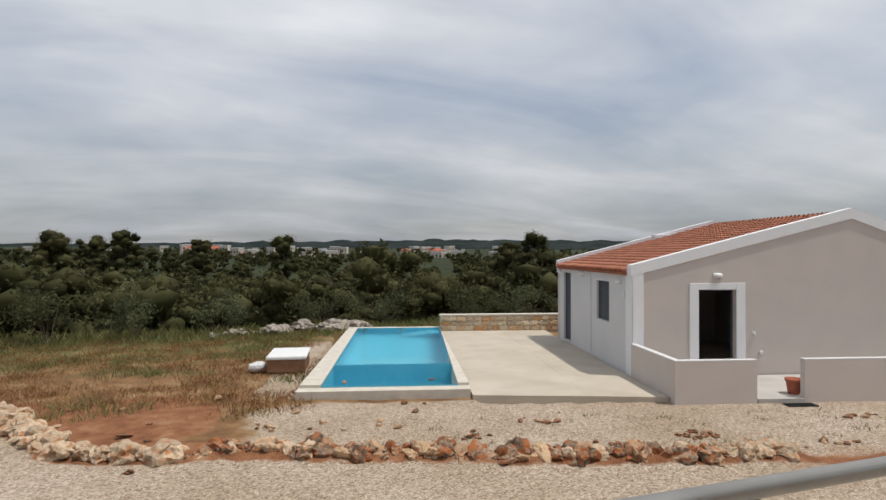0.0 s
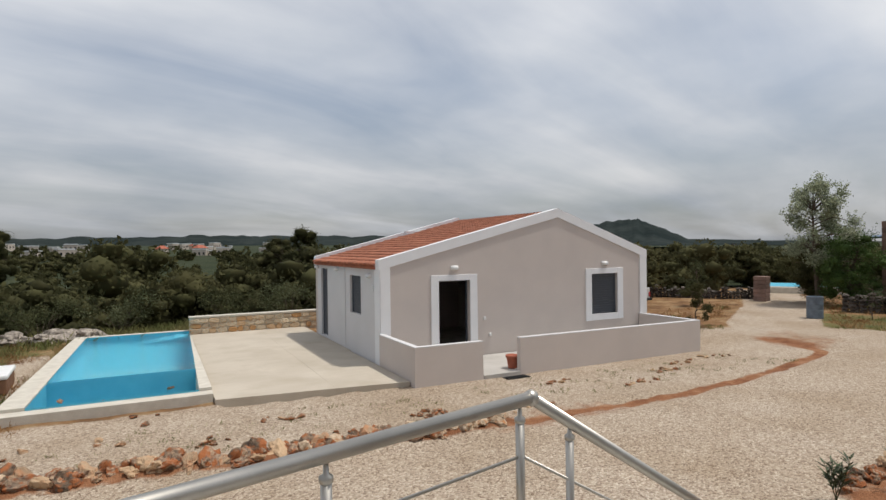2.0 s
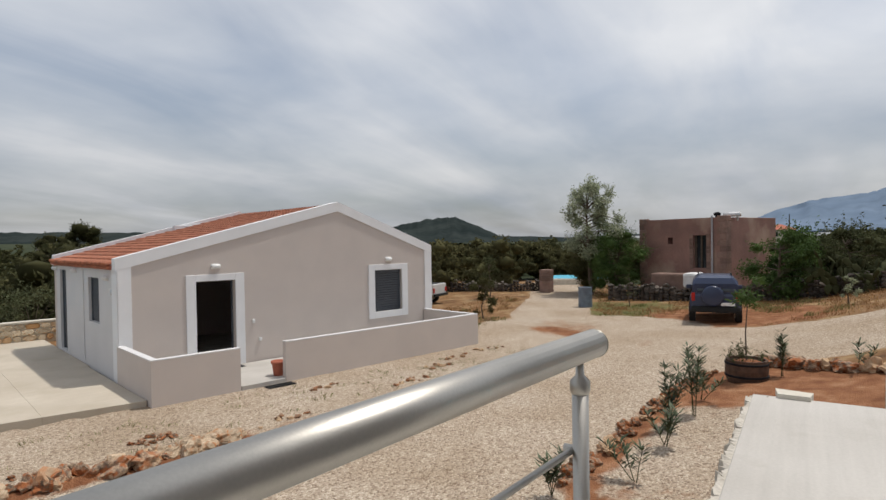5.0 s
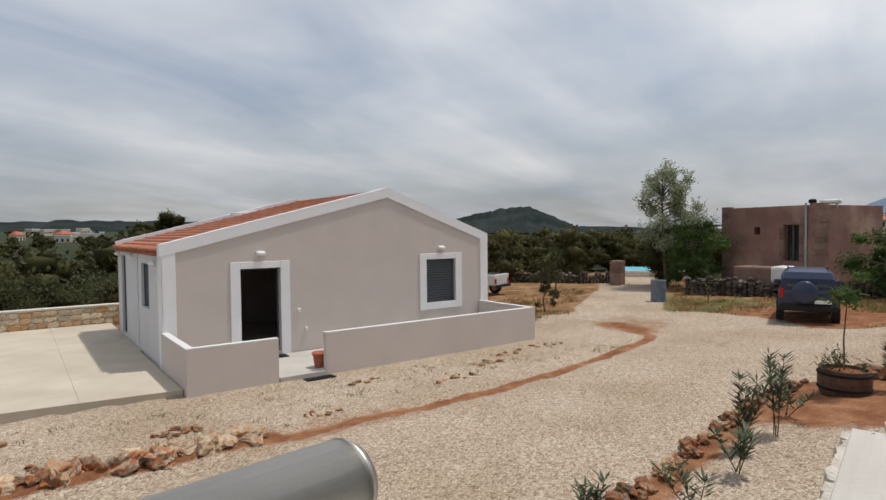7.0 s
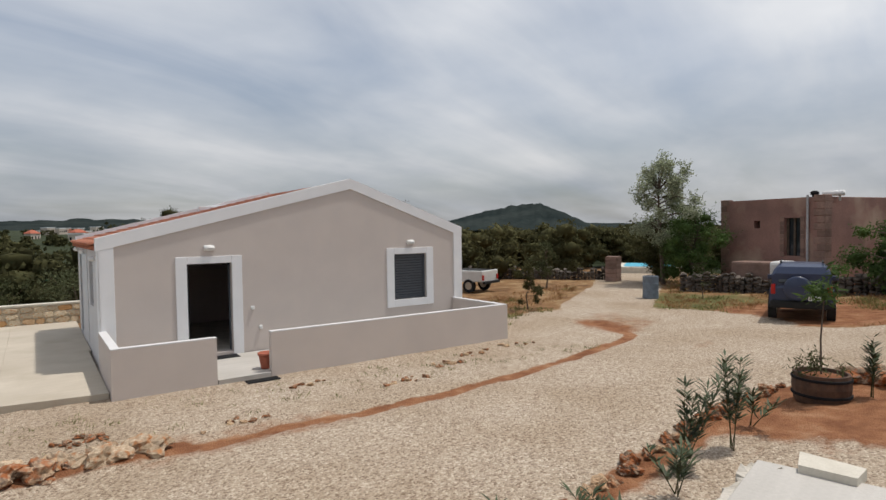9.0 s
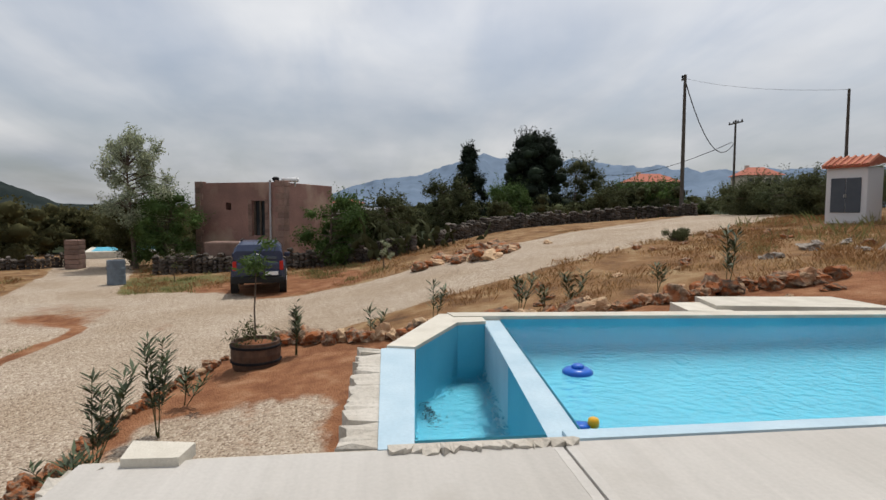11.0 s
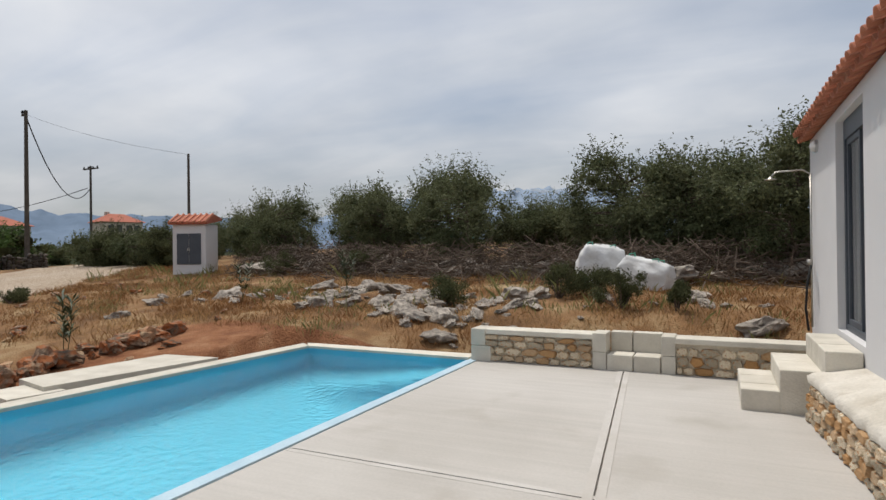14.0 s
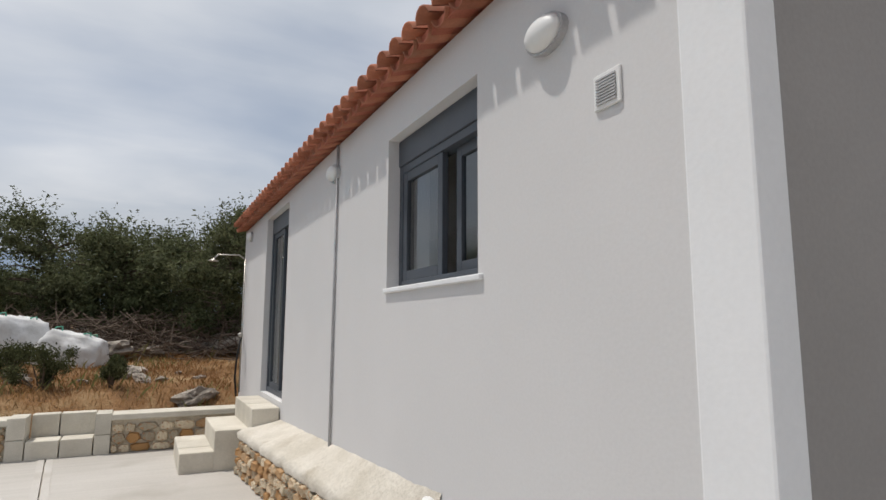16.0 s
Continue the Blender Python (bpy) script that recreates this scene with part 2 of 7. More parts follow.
def leafy(m, amount=0.35):
    """Thin leaves let part of the light through."""
    nt = m.node_tree
    b = nt.nodes["Principled BSDF"]
    t = nt.nodes.new("ShaderNodeBsdfTranslucent")
    x = nt.nodes.new("ShaderNodeMixShader")
    x.inputs[0].default_value = amount
    nt.links.new(b.inputs["Base Color"].links[0].from_socket, t.inputs["Color"])
    nt.links.new(b.outputs[0], x.inputs[1]); nt.links.new(t.outputs[0], x.inputs[2])
    nt.links.new(x.outputs[0], nt.nodes["Material Output"].inputs["Surface"])


for leaf_m in (LEAF, LEAF_GREEN, LEAF_SILVER, LEAF_SHRUB, LEAF_FOREST, LEAF_GROVE, GRASS_DRY, GRASS_GREEN):
    leafy(leaf_m)
BRUSHWOOD = mat("brushwood", (0.16, 0.12, 0.09), (0.09, 0.065, 0.05), 2.0, 0.9, island=0.4)
BARK = mat("bark", (0.13, 0.10, 0.075), (0.08, 0.06, 0.045), 6.0, 0.95, 0.6, 30)
POLEWOOD = mat("pole_wood", (0.10, 0.085, 0.07), (0.07, 0.06, 0.05), 3.0, 0.9, 0.3, 40)
RUIN = mat("ruin_render", (0.31, 0.178, 0.145), (0.22, 0.13, 0.108), 0.7, 0.95, 0.5, 12, fine=0.1, blotch=((0.44, 0.33, 0.25), 0.5, 0.5, 0.7))
RUIN_STONE = mat("ruin_stone", (0.27, 0.175, 0.14), (0.19, 0.125, 0.10), 2.0, 0.95, 0.6, 12, obj=0.2)
DRYWALL = mat("dry_stone", (0.125, 0.105, 0.088), (0.045, 0.039, 0.033), 1.5, 0.95, 0.7, 10, island=0.3, obj=0.2)
CARBLUE = mat("car_blue", (0.018, 0.030, 0.075), (0.015, 0.026, 0.065), 3.0, 0.28, fine=0.02, spec=0.6)
CARWHITE = mat("car_white", (0.62, 0.62, 0.60), (0.55, 0.55, 0.53), 3.0, 0.35, fine=0.02, spec=0.5)
CARGLASS = mat("car_glass", (0.02, 0.025, 0.03), (0.018, 0.022, 0.027), 3.0, 0.08, fine=0.0, spec=0.7)
RUBBER = mat("rubber", (0.02, 0.02, 0.02), (0.015, 0.015, 0.015), 6.0, 0.85)
REDLAMP = mat("red_lamp", (0.45, 0.02, 0.015), None, 6.0, 0.3)
TERRACOTTA = mat("flower_pot", (0.40, 0.13, 0.08), (0.33, 0.10, 0.06), 6.0, 0.8)
POTDARK = mat("pot_dark", (0.12, 0.07, 0.045), (0.07, 0.042, 0.03), 6.0, 0.8)
SOIL = mat("soil", (0.25, 0.10, 0.045), (0.18, 0.07, 0.03), 4.0, 1.0, 0.8, 30)
BAG = mat("sack_white", (0.66, 0.66, 0.66), (0.55, 0.54, 0.52), 3.0, 0.8, 0.5, 18, fine=0.06)
STRAP = mat("sack_strap", (0.12, 0.42, 0.30), None, 6.0, 0.7)
BARREL = mat("barrel_blue", (0.16, 0.20, 0.24), (0.12, 0.14, 0.17), 4.0, 0.6, 0.2)
BLUEPL = mat("blue_plastic", (0.02, 0.13, 0.55), (0.02, 0.11, 0.48), 4.0, 0.3)
YELLOWPL = mat("yellow_plastic", (0.80, 0.42, 0.02), None, 4.0, 0.35)
BROWNBOX = mat("brown_box", (0.26, 0.14, 0.08), (0.20, 0.10, 0.055), 4.0, 0.8, 0.2)
HILLMAT = mat("hill_haze", (0.036, 0.044, 0.042), (0.020, 0.027, 0.027), 0.02, 1.0, fine=0.2, bscale=0.15, spec=0.0)
# Blue distance haze is mixed into both mountain colours.
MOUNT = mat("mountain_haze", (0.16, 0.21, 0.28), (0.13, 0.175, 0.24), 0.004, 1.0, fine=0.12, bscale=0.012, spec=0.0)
MOUNTFAR = mat("mountain_far_haze", (0.26, 0.32, 0.40), (0.22, 0.28, 0.36), 0.004, 1.0, fine=0.08, bscale=0.01, spec=0.0)
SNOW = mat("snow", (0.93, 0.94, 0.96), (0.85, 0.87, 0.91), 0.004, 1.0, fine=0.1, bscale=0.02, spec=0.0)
VILLAGE = mat("village_wall", (0.52, 0.46, 0.39), (0.40, 0.34, 0.28), 0.01, 0.9, obj=0.2, island=0.2)


def ground_material():
    """Gravel, red soil, dry grass and scrub floor, laid out by masks on the ground mesh."""
    m = bpy.data.materials.new("ground")
    m.use_nodes = True
    nt = m.node_tree
    b = nt.nodes["Principled BSDF"]
    b.inputs["Roughness"].default_value = 0.95
    b.inputs["Specular IOR Level"].default_value = 0.15
    tc = nt.nodes.new("ShaderNodeTexCoord")

    def nz(scale, detail=6, rough=0.6):
        n = nt.nodes.new("ShaderNodeTexNoise")
        n.inputs["Scale"].default_value, n.inputs["Detail"].default_value, n.inputs["Roughness"].default_value = scale, detail, rough
        nt.links.new(tc.outputs["Object"], n.inputs["Vector"])
        return n.outputs[0]

    def ramp(src, stops):
        r = nt.nodes.new("ShaderNodeValToRGB")
        el = r.color_ramp.elements
        while len(el) < len(stops):
            el.new(0.5)
        for e, (p, c) in zip(el, stops):
            e.position, e.color = p, (*c, 1)
        nt.links.new(src, r.inputs[0])
        return r.outputs[0]

    def mixc(f, a, c, kind="MIX"):
        x = nt.nodes.new("ShaderNodeMix"); x.data_type = "RGBA"; x.blend_type = kind
        if isinstance(f, float):
            x.inputs[0].default_value = f
        else:
            nt.links.new(f, x.inputs[0])
        nt.links.new(a, x.inputs[6]); nt.links.new(c, x.inputs[7])
        return x.outputs[2]

    def mask(name, lo, hi, nscale, amount):
        a = nt.nodes.new("ShaderNodeAttribute"); a.attribute_name = name
        s = nt.nodes.new("ShaderNodeMath"); s.operation = "MULTIPLY_ADD"
        s.inputs[1].default_value, s.inputs[2].default_value = amount, -amount / 2
        nt.links.new(nz(nscale, 7, 0.65), s.inputs[0])
        ad = nt.nodes.new("ShaderNodeMath"); ad.operation = "ADD"
        nt.links.new(a.outputs["Fac"], ad.inputs[0]); nt.links.new(s.outputs[0], ad.inputs[1])
        r = nt.nodes.new("ShaderNodeMapRange")
        r.inputs[1].default_value, r.inputs[2].default_value = lo, hi
        nt.links.new(ad.outputs[0], r.inputs[0])
        return r.outputs[0]

    # gravel: pebbles as cells, each with its own tone
    vo = nt.nodes.new("ShaderNodeTexVoronoi")
    vo.inputs["Scale"].default_value = 34.0
    nt.links.new(tc.outputs["Object"], vo.inputs["Vector"])
    bw = nt.nodes.new("ShaderNodeSeparateColor")
    nt.links.new(vo.outputs["Color"], bw.inputs[0])
    peb = ramp(bw.outputs[0], [(0.0, (0.25, 0.183, 0.135)), (0.35, (0.45, 0.368, 0.288)), (0.75, (0.545, 0.458, 0.364)), (1.0, (0.70, 0.615, 0.51))])
    tone = ramp(nz(0.35), [(0.3, (0.80, 0.74, 0.66)), (0.6, (1.0, 0.98, 0.95)), (0.8, (1.0, 1.0, 1.0))])
    peb = mixc(1.0, peb, tone, "MULTIPLY")
    soil = ramp(nz(2.2), [(0.3, (0.18, 0.07, 0.033)), (0.55, (0.31, 0.142, 0.07)), (0.75, (0.43, 0.25, 0.145))])
    dry = ramp(nz(1.1), [(0.3, (0.125, 0.068, 0.035)), (0.5, (0.27, 0.15, 0.07)), (0.72, (0.42, 0.31, 0.175))])
    grn = ramp(nz(3.0), [(0.3, (0.07, 0.085, 0.03)), (0.7, (0.18, 0.17, 0.06))])
    dry = mixc(mask("green", 0.45, 0.65, 0.9, 0.9), dry, grn)
    col = mixc(mask("soil", 0.42, 0.58, 1.4, 0.7), dry, soil)
    col = mixc(mask("gravel", 0.44, 0.56, 1.8, 0.55), col, peb)
    col = mixc(mask("stain", 0.5, 0.85, 2.5, 0.8), col, soil)
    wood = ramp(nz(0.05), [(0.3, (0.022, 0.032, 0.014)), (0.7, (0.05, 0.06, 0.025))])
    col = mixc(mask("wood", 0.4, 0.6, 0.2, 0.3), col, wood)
    fine = ramp(nz(45.0, 3), [(0.25, (0.72, 0.72, 0.72)), (0.75, (1.0, 1.0, 1.0))])
    col = mixc(1.0, col, fine, "MULTIPLY")
    nt.links.new(col, b.inputs["Base Color"])
    bp = nt.nodes.new("ShaderNodeBump")
    bp.inputs["Strength"].default_value, bp.inputs["Distance"].default_value = 0.7, 0.03
    h = nt.nodes.new("ShaderNodeMath"); h.operation = "SUBTRACT"
    nt.links.new(nz(18.0, 5), h.inputs[0]); nt.links.new(vo.outputs["Distance"], h.inputs[1])
    nt.links.new(h.outputs[0], bp.inputs["Height"]); nt.links.new(bp.outputs[0], b.inputs["Normal"])
    return m


GROUND = ground_material()


def water_material(name, tint, scale, strength):
    m = bpy.data.materials.new(name)
    m.use_nodes = True
    nt = m.node_tree
    b = nt.nodes["Principled BSDF"]
    b.inputs["Base Color"].default_value = (*tint, 1)
    b.inputs["Roughness"].default_value, b.inputs["IOR"].default_value = 0.02, 1.33
    b.inputs["Transmission Weight"].default_value = 1.0
    tc = nt.nodes.new("ShaderNodeTexCoord")
    n = nt.nodes.new("ShaderNodeTexNoise")
    n.inputs["Scale"].default_value, n.inputs["Detail"].default_value = scale, 3
    nt.links.new(tc.outputs["Object"], n.inputs["Vector"])
    bp = nt.nodes.new("ShaderNodeBump")
    bp.inputs["Strength"].default_value, bp.inputs["Distance"].default_value = strength, 0.05
    nt.links.new(n.outputs[0], bp.inputs["Height"]); nt.links.new(bp.outputs[0], b.inputs["Normal"])
    return m


WATER = water_material("water", (0.80, 1.0, 0.985), 13.0, 0.8)


def glass_material():
    m = bpy.data.materials.new("window_glass")
    m.use_nodes = True
    b = m.node_tree.nodes["Principled BSDF"]
    b.inputs["Base Color"].default_value = (0.75, 0.8, 0.82, 1)
    b.inputs["Roughness"].default_value, b.inputs["IOR"].default_value = 0.02, 1.45
    b.inputs["Transmission Weight"].default_value = 1.0
    return m


GLASS = glass_material()

# ---------------------------------------------------------------- building kit


def ob_from(name, verts, faces, material, parent=None, smooth=False):
    me = bpy.data.meshes.new(name)
    me.from_pydata([tuple(v) for v in verts], [], faces)
    me.materials.append(material)
    if smooth:
        me.shade_smooth()
    me.update()
    ob = new(name, me)
    if parent:
        ob.parent = parent
    return ob


def part(name, bm, material, parent, label="", smooth=False):
    """Links a bmesh as one mesh object under a thing or a part."""
    me = bpy.data.meshes.new(name)
    bmesh.ops.recalc_face_normals(bm, faces=bm.faces)
    bm.to_mesh(me)
    bm.free()
    me.materials.append(material)
    if smooth:
        me.shade_smooth()
    ob = new(name, me)
    if parent:
        ob.parent = parent
    return tagged(ob, label) if label else ob


def thing(name, m=None, label="", category="", group="", kind=""):
    ob = new(name)
    if m is not None:
        ob.matrix_world = m
    return tagged(ob, label, category, group, kind)


def add_box(bm, x0, x1, y0, y1, z0, z1, bevel=0.0, m=None):
    made = bmesh.ops.create_cube(bm, size=1.0)["verts"]
    for v in made:
        v.co = Vector(((x0 + x1) / 2 + v.co.x * (x1 - x0), (y0 + y1) / 2 + v.co.y * (y1 - y0), (z0 + z1) / 2 + v.co.z * (z1 - z0)))
    if m is not None:
        bmesh.ops.transform(bm, matrix=m, verts=made)
    if bevel:
        edges = {e for v in made for e in v.link_edges}
        bmesh.ops.bevel(bm, geom=list(edges), offset=bevel, segments=2, affect="EDGES", profile=0.5)
    return bm


def box(x0, x1, y0, y1, z0, z1, bevel=0.0, m=None):
    return add_box(bmesh.new(), x0, x1, y0, y1, z0, z1, bevel, m)


def add_tube(bm, points, r0, r1=None, sides=10, caps=True):
    """A round bar along the points, tapering from r0 to r1."""
    r1 = r0 if r1 is None else r1
    points = [Vector(p) for p in points]
    rings = []
    for i, p in enumerate(points):
        a = points[max(i - 1, 0)]
        c = points[min(i + 1, len(points) - 1)]
        d = (c - a).normalized()
        side = d.orthogonal().normalized() if abs(d.z) > 0.95 else d.cross(Vector((0, 0, 1))).normalized()
        up = side.cross(d)
        r = r0 + (r1 - r0) * i / max(len(points) - 1, 1)
        rings.append([bm.verts.new(p + r * (math.cos(t) * side + math.sin(t) * up)) for t in (2 * math.pi * k / sides for k in range(sides))])
    for a, c in zip(rings, rings[1:]):
        for k in range(sides):
            bm.faces.new((a[k], a[(k + 1) % sides], c[(k + 1) % sides], c[k]))
    if caps:
        bm.faces.new(rings[0][::-1])
        bm.faces.new(rings[-1])
    return bm


def tube(points, r0, r1=None, sides=10):
    return add_tube(bmesh.new(), points, r0, r1, sides)


def lathe(profile, sides=20, centre=(0, 0, 0)):
    """A turned shape from (radius, height) pairs."""
    bm = bmesh.new()
    c = Vector(centre)
    rings = [[bm.verts.new(c + Vector((r * math.cos(2 * math.pi * k / sides), r * math.sin(2 * math.pi * k / sides), z))) for k in range(sides)] for r, z in profile]
    for a, d in zip(rings, rings[1:]):
        for k in range(sides):
            bm.faces.new((a[k], a[(k + 1) % sides], d[(k + 1) % sides], d[k]))
    bm.faces.new(rings[0][::-1])
    bm.faces.new(rings[-1])
    return bm


def prism(outline, z0, z1):
    """A flat shape in plan, from z0 up to z1."""
    bm = bmesh.new()
    low = [bm.verts.new((x, y, z0)) for x, y in outline]
    top = [bm.verts.new((x, y, z1)) for x, y in outline]
    n = len(outline)
    bm.faces.new(low[::-1])
    bm.faces.new(top)
    for k in range(n):
        bm.faces.new((low[k], low[(k + 1) % n], top[(k + 1) % n], top[k]))
    return bm


def plate(outline, axis_m, thick):
    """A flat outline in its own x and y, thick along its z, laid by a matrix."""
    bm = prism(outline, 0.0, thick)
    bmesh.ops.transform(bm, matrix=axis_m, verts=bm.verts)
    return bm


def rock_mesh(name, seed, material, rough=0.28, sub=2, cuts=9):
    """A broken stone: a ball cut flat by chance planes, then roughened."""
    bm = bmesh.new()
    bmesh.ops.create_icosphere(bm, subdivisions=sub, radius=1.0)
    rng = random.Random(seed)
    for _ in range(cuts):
        nrm = Vector((rng.gauss(0, 1), rng.gauss(0, 1), rng.gauss(0, 1))).normalized()
        d = rng.uniform(0.55, 0.9)
        for v in bm.verts:
            k = v.co.dot(nrm) - d
            if k > 0:
                v.co -= nrm * k
    o = Vector((seed * 7.3, seed * 3.1, seed * 1.7))
    for v in bm.verts:
        n1 = noise.noise(v.co * 1.1 + o)
        n2 = noise.noise(v.co * 2.7 + o)
        v.co *= 1 + rough * 1.5 * n1 + rough * 0.8 * n2
        v.co.z *= 0.8
    me = bpy.data.meshes.new(name)
    bm.to_mesh(me)
    bm.free()
    me.materials.append(material)
    return me


def quick_mesh(name, verts, quads, material):
    """A mesh of quads from arrays, quickly."""
    me = bpy.data.meshes.new(name)
    nv, nf = len(verts), len(quads)
    me.vertices.add(nv)
    me.vertices.foreach_set("co", np.asarray(verts, np.float32).ravel())
    me.loops.add(nf * 4)
    me.loops.foreach_set("vertex_index", np.asarray(quads, np.int32).ravel())
    me.polygons.add(nf)
    me.polygons.foreach_set("loop_start", np.arange(0, nf * 4, 4, dtype=np.int32))
    me.materials.append(material)
    me.update(calc_edges=True)
    return me


def leaf_quads(centres, length, width, rng, droop=0.0, upright=0.0):
    """Leaves as bent lozenges round the centres, turned at random."""
    n = len(centres)
    a = rng.normal(size=(n, 3))
    a[:, 2] = a[:, 2] * (1 - upright) + upright * 1.5 - droop
    a /= np.linalg.norm(a, axis=1, keepdims=True) + 1e-9
    b = np.cross(a, rng.normal(size=(n, 3)))
    b /= np.linalg.norm(b, axis=1, keepdims=True) + 1e-9
    s = rng.uniform(0.6, 1.3, (n, 1))
    L, W = a * length * s / 2, b * width * s / 2
    v = np.stack([centres - L, centres + W, centres + L, centres - W], 1).reshape(-1, 3)
    return v, np.arange(n * 4).reshape(-1, 4)


def crown_points(n, clumps, spread, rng, flat=0.8):
    """Points near the shells of clumps: rows of x, y, z, radius."""
    c = np.asarray(clumps, float)
    pick = rng.choice(len(c), n, p=c[:, 3] ** 2 / (c[:, 3] ** 2).sum())
    d = rng.normal(size=(n, 3))
    d /= np.linalg.norm(d, axis=1, keepdims=True)
    r = c[pick, 3:4] * (1 - spread * rng.random((n, 1)) ** 1.5) * rng.uniform(0.8, 1.15, (n, 1))
    p = c[pick, :3] + d * r * np.array([1, 1, flat])
    return p

# ---------------------------------------------------------------- ground
YARD, TER = -0.2, 1.65
HO, HT = Vector((7.973, 11.294, 0)), radians(-14.15)          # corner of the small house's low wall, and its turn
HOUSE = Matrix.Translation((HO.x, HO.y, YARD)) @ Matrix.Rotation(HT, 4, "Z")


def near_line(x, y, line):
    """Distance of points to a broken line."""
    best = np.full(np.shape(x), 1e9)
    for (ax, ay), (bx, by) in zip(line, line[1:]):
        dx, dy = bx - ax, by - ay
        k = np.clip(((x - ax) * dx + (y - ay) * dy) / (dx * dx + dy * dy), 0, 1)
        best = np.minimum(best, np.hypot(x - ax - k * dx, y - ay - k * dy))
    return best


def step01(v, lo, hi):
    k = np.clip((v - lo) / (hi - lo), 0, 1)
    return k * k * (3 - 2 * k)


def ground_height(x, y):
    x, y = np.asarray(x, float), np.asarray(y, float)
    h = np.interp(y, [-200, -60, -30, -20, -15, -10, -6, -3, -1, 1, 4, 8], [7.0, 4.6, 3.2, 2.75, 2.35, 1.95, 1.4, 0.8, 0.35, 0.08, -0.08, YARD])
    h = YARD + (h - YARD) * (1 - 0.35 * step01(x, 24, 70)) * (0.25 + 0.75 * step01(x, 3, 12) + 0.75 * (1 - step01(x, 3, 12)) * step01(-y, 9.5, 12))
    # the valley to the north and west
    out = np.maximum(y - 27 - 0.06 * np.abs(x), -(x + 12) * 0.9) * step01(y, -5, 14)
    out = np.maximum(out, 0)
    h = h - 4.6 * step01(out, 0, 16) + 4.4 * step01(out, 50, 260) + 4.5 * step01(out, 230, 480) + 12 * step01(out, 480, 1400)
    r = np.hypot(x - 5, y)
    return h - 0.4 * step01(r, 30, 60) * step01(x, 30, 60) * step01(y, -10, 10)


ROCKLINE = [(-6.4, 15.4), (-5.2, 13.25), (-4.38, 11.95), (-3.3, 11.45), (-2.3, 11.1), (-1.2, 10.9), (0.1, 10.3), (1.5, 9.85), (2.8, 9.25), (4.1, 8.8), (5.2, 8.45), (6.5, 8.1), (7.4, 7.95)]
TRENCH = [(7.4, 7.9), (8.1, 7.66), (9.15, 7.4), (10.5, 6.97), (11.9, 6.57), (14.0, 6.24), (16.3, 6.05), (18.8, 5.87), (20.2, 6.0), (21.5, 7.2), (22.0, 8.5)]
BEDLINE = [(8.2, 2.3), (9.4, 2.17), (10.3, 2.1), (11.7, 2.0), (13.0, 1.92), (14.4, 1.75), (15.6, 1.34), (16.3, 0.4), (15.75, -1.0), (15.0, -2.1), (14.6, -3.0), (13.9, -4.4), (13.4, -5.5), (13.15, -6.6), (13.1, -7.6), (13.05, -9.0)]
ROAD = [(-30, 6), (-8, 7.2), (4, 5.4), (14, 4.2), (20, 1.5), (22, -4), (25, -10), (30, -17), (38, -26), (60, -45)]
LANE = [(18, 5), (26, 9.5), (34, 12.0), (46, 17)]


def pull(v, lo, hi):
    return 1 - step01(v, lo, hi)


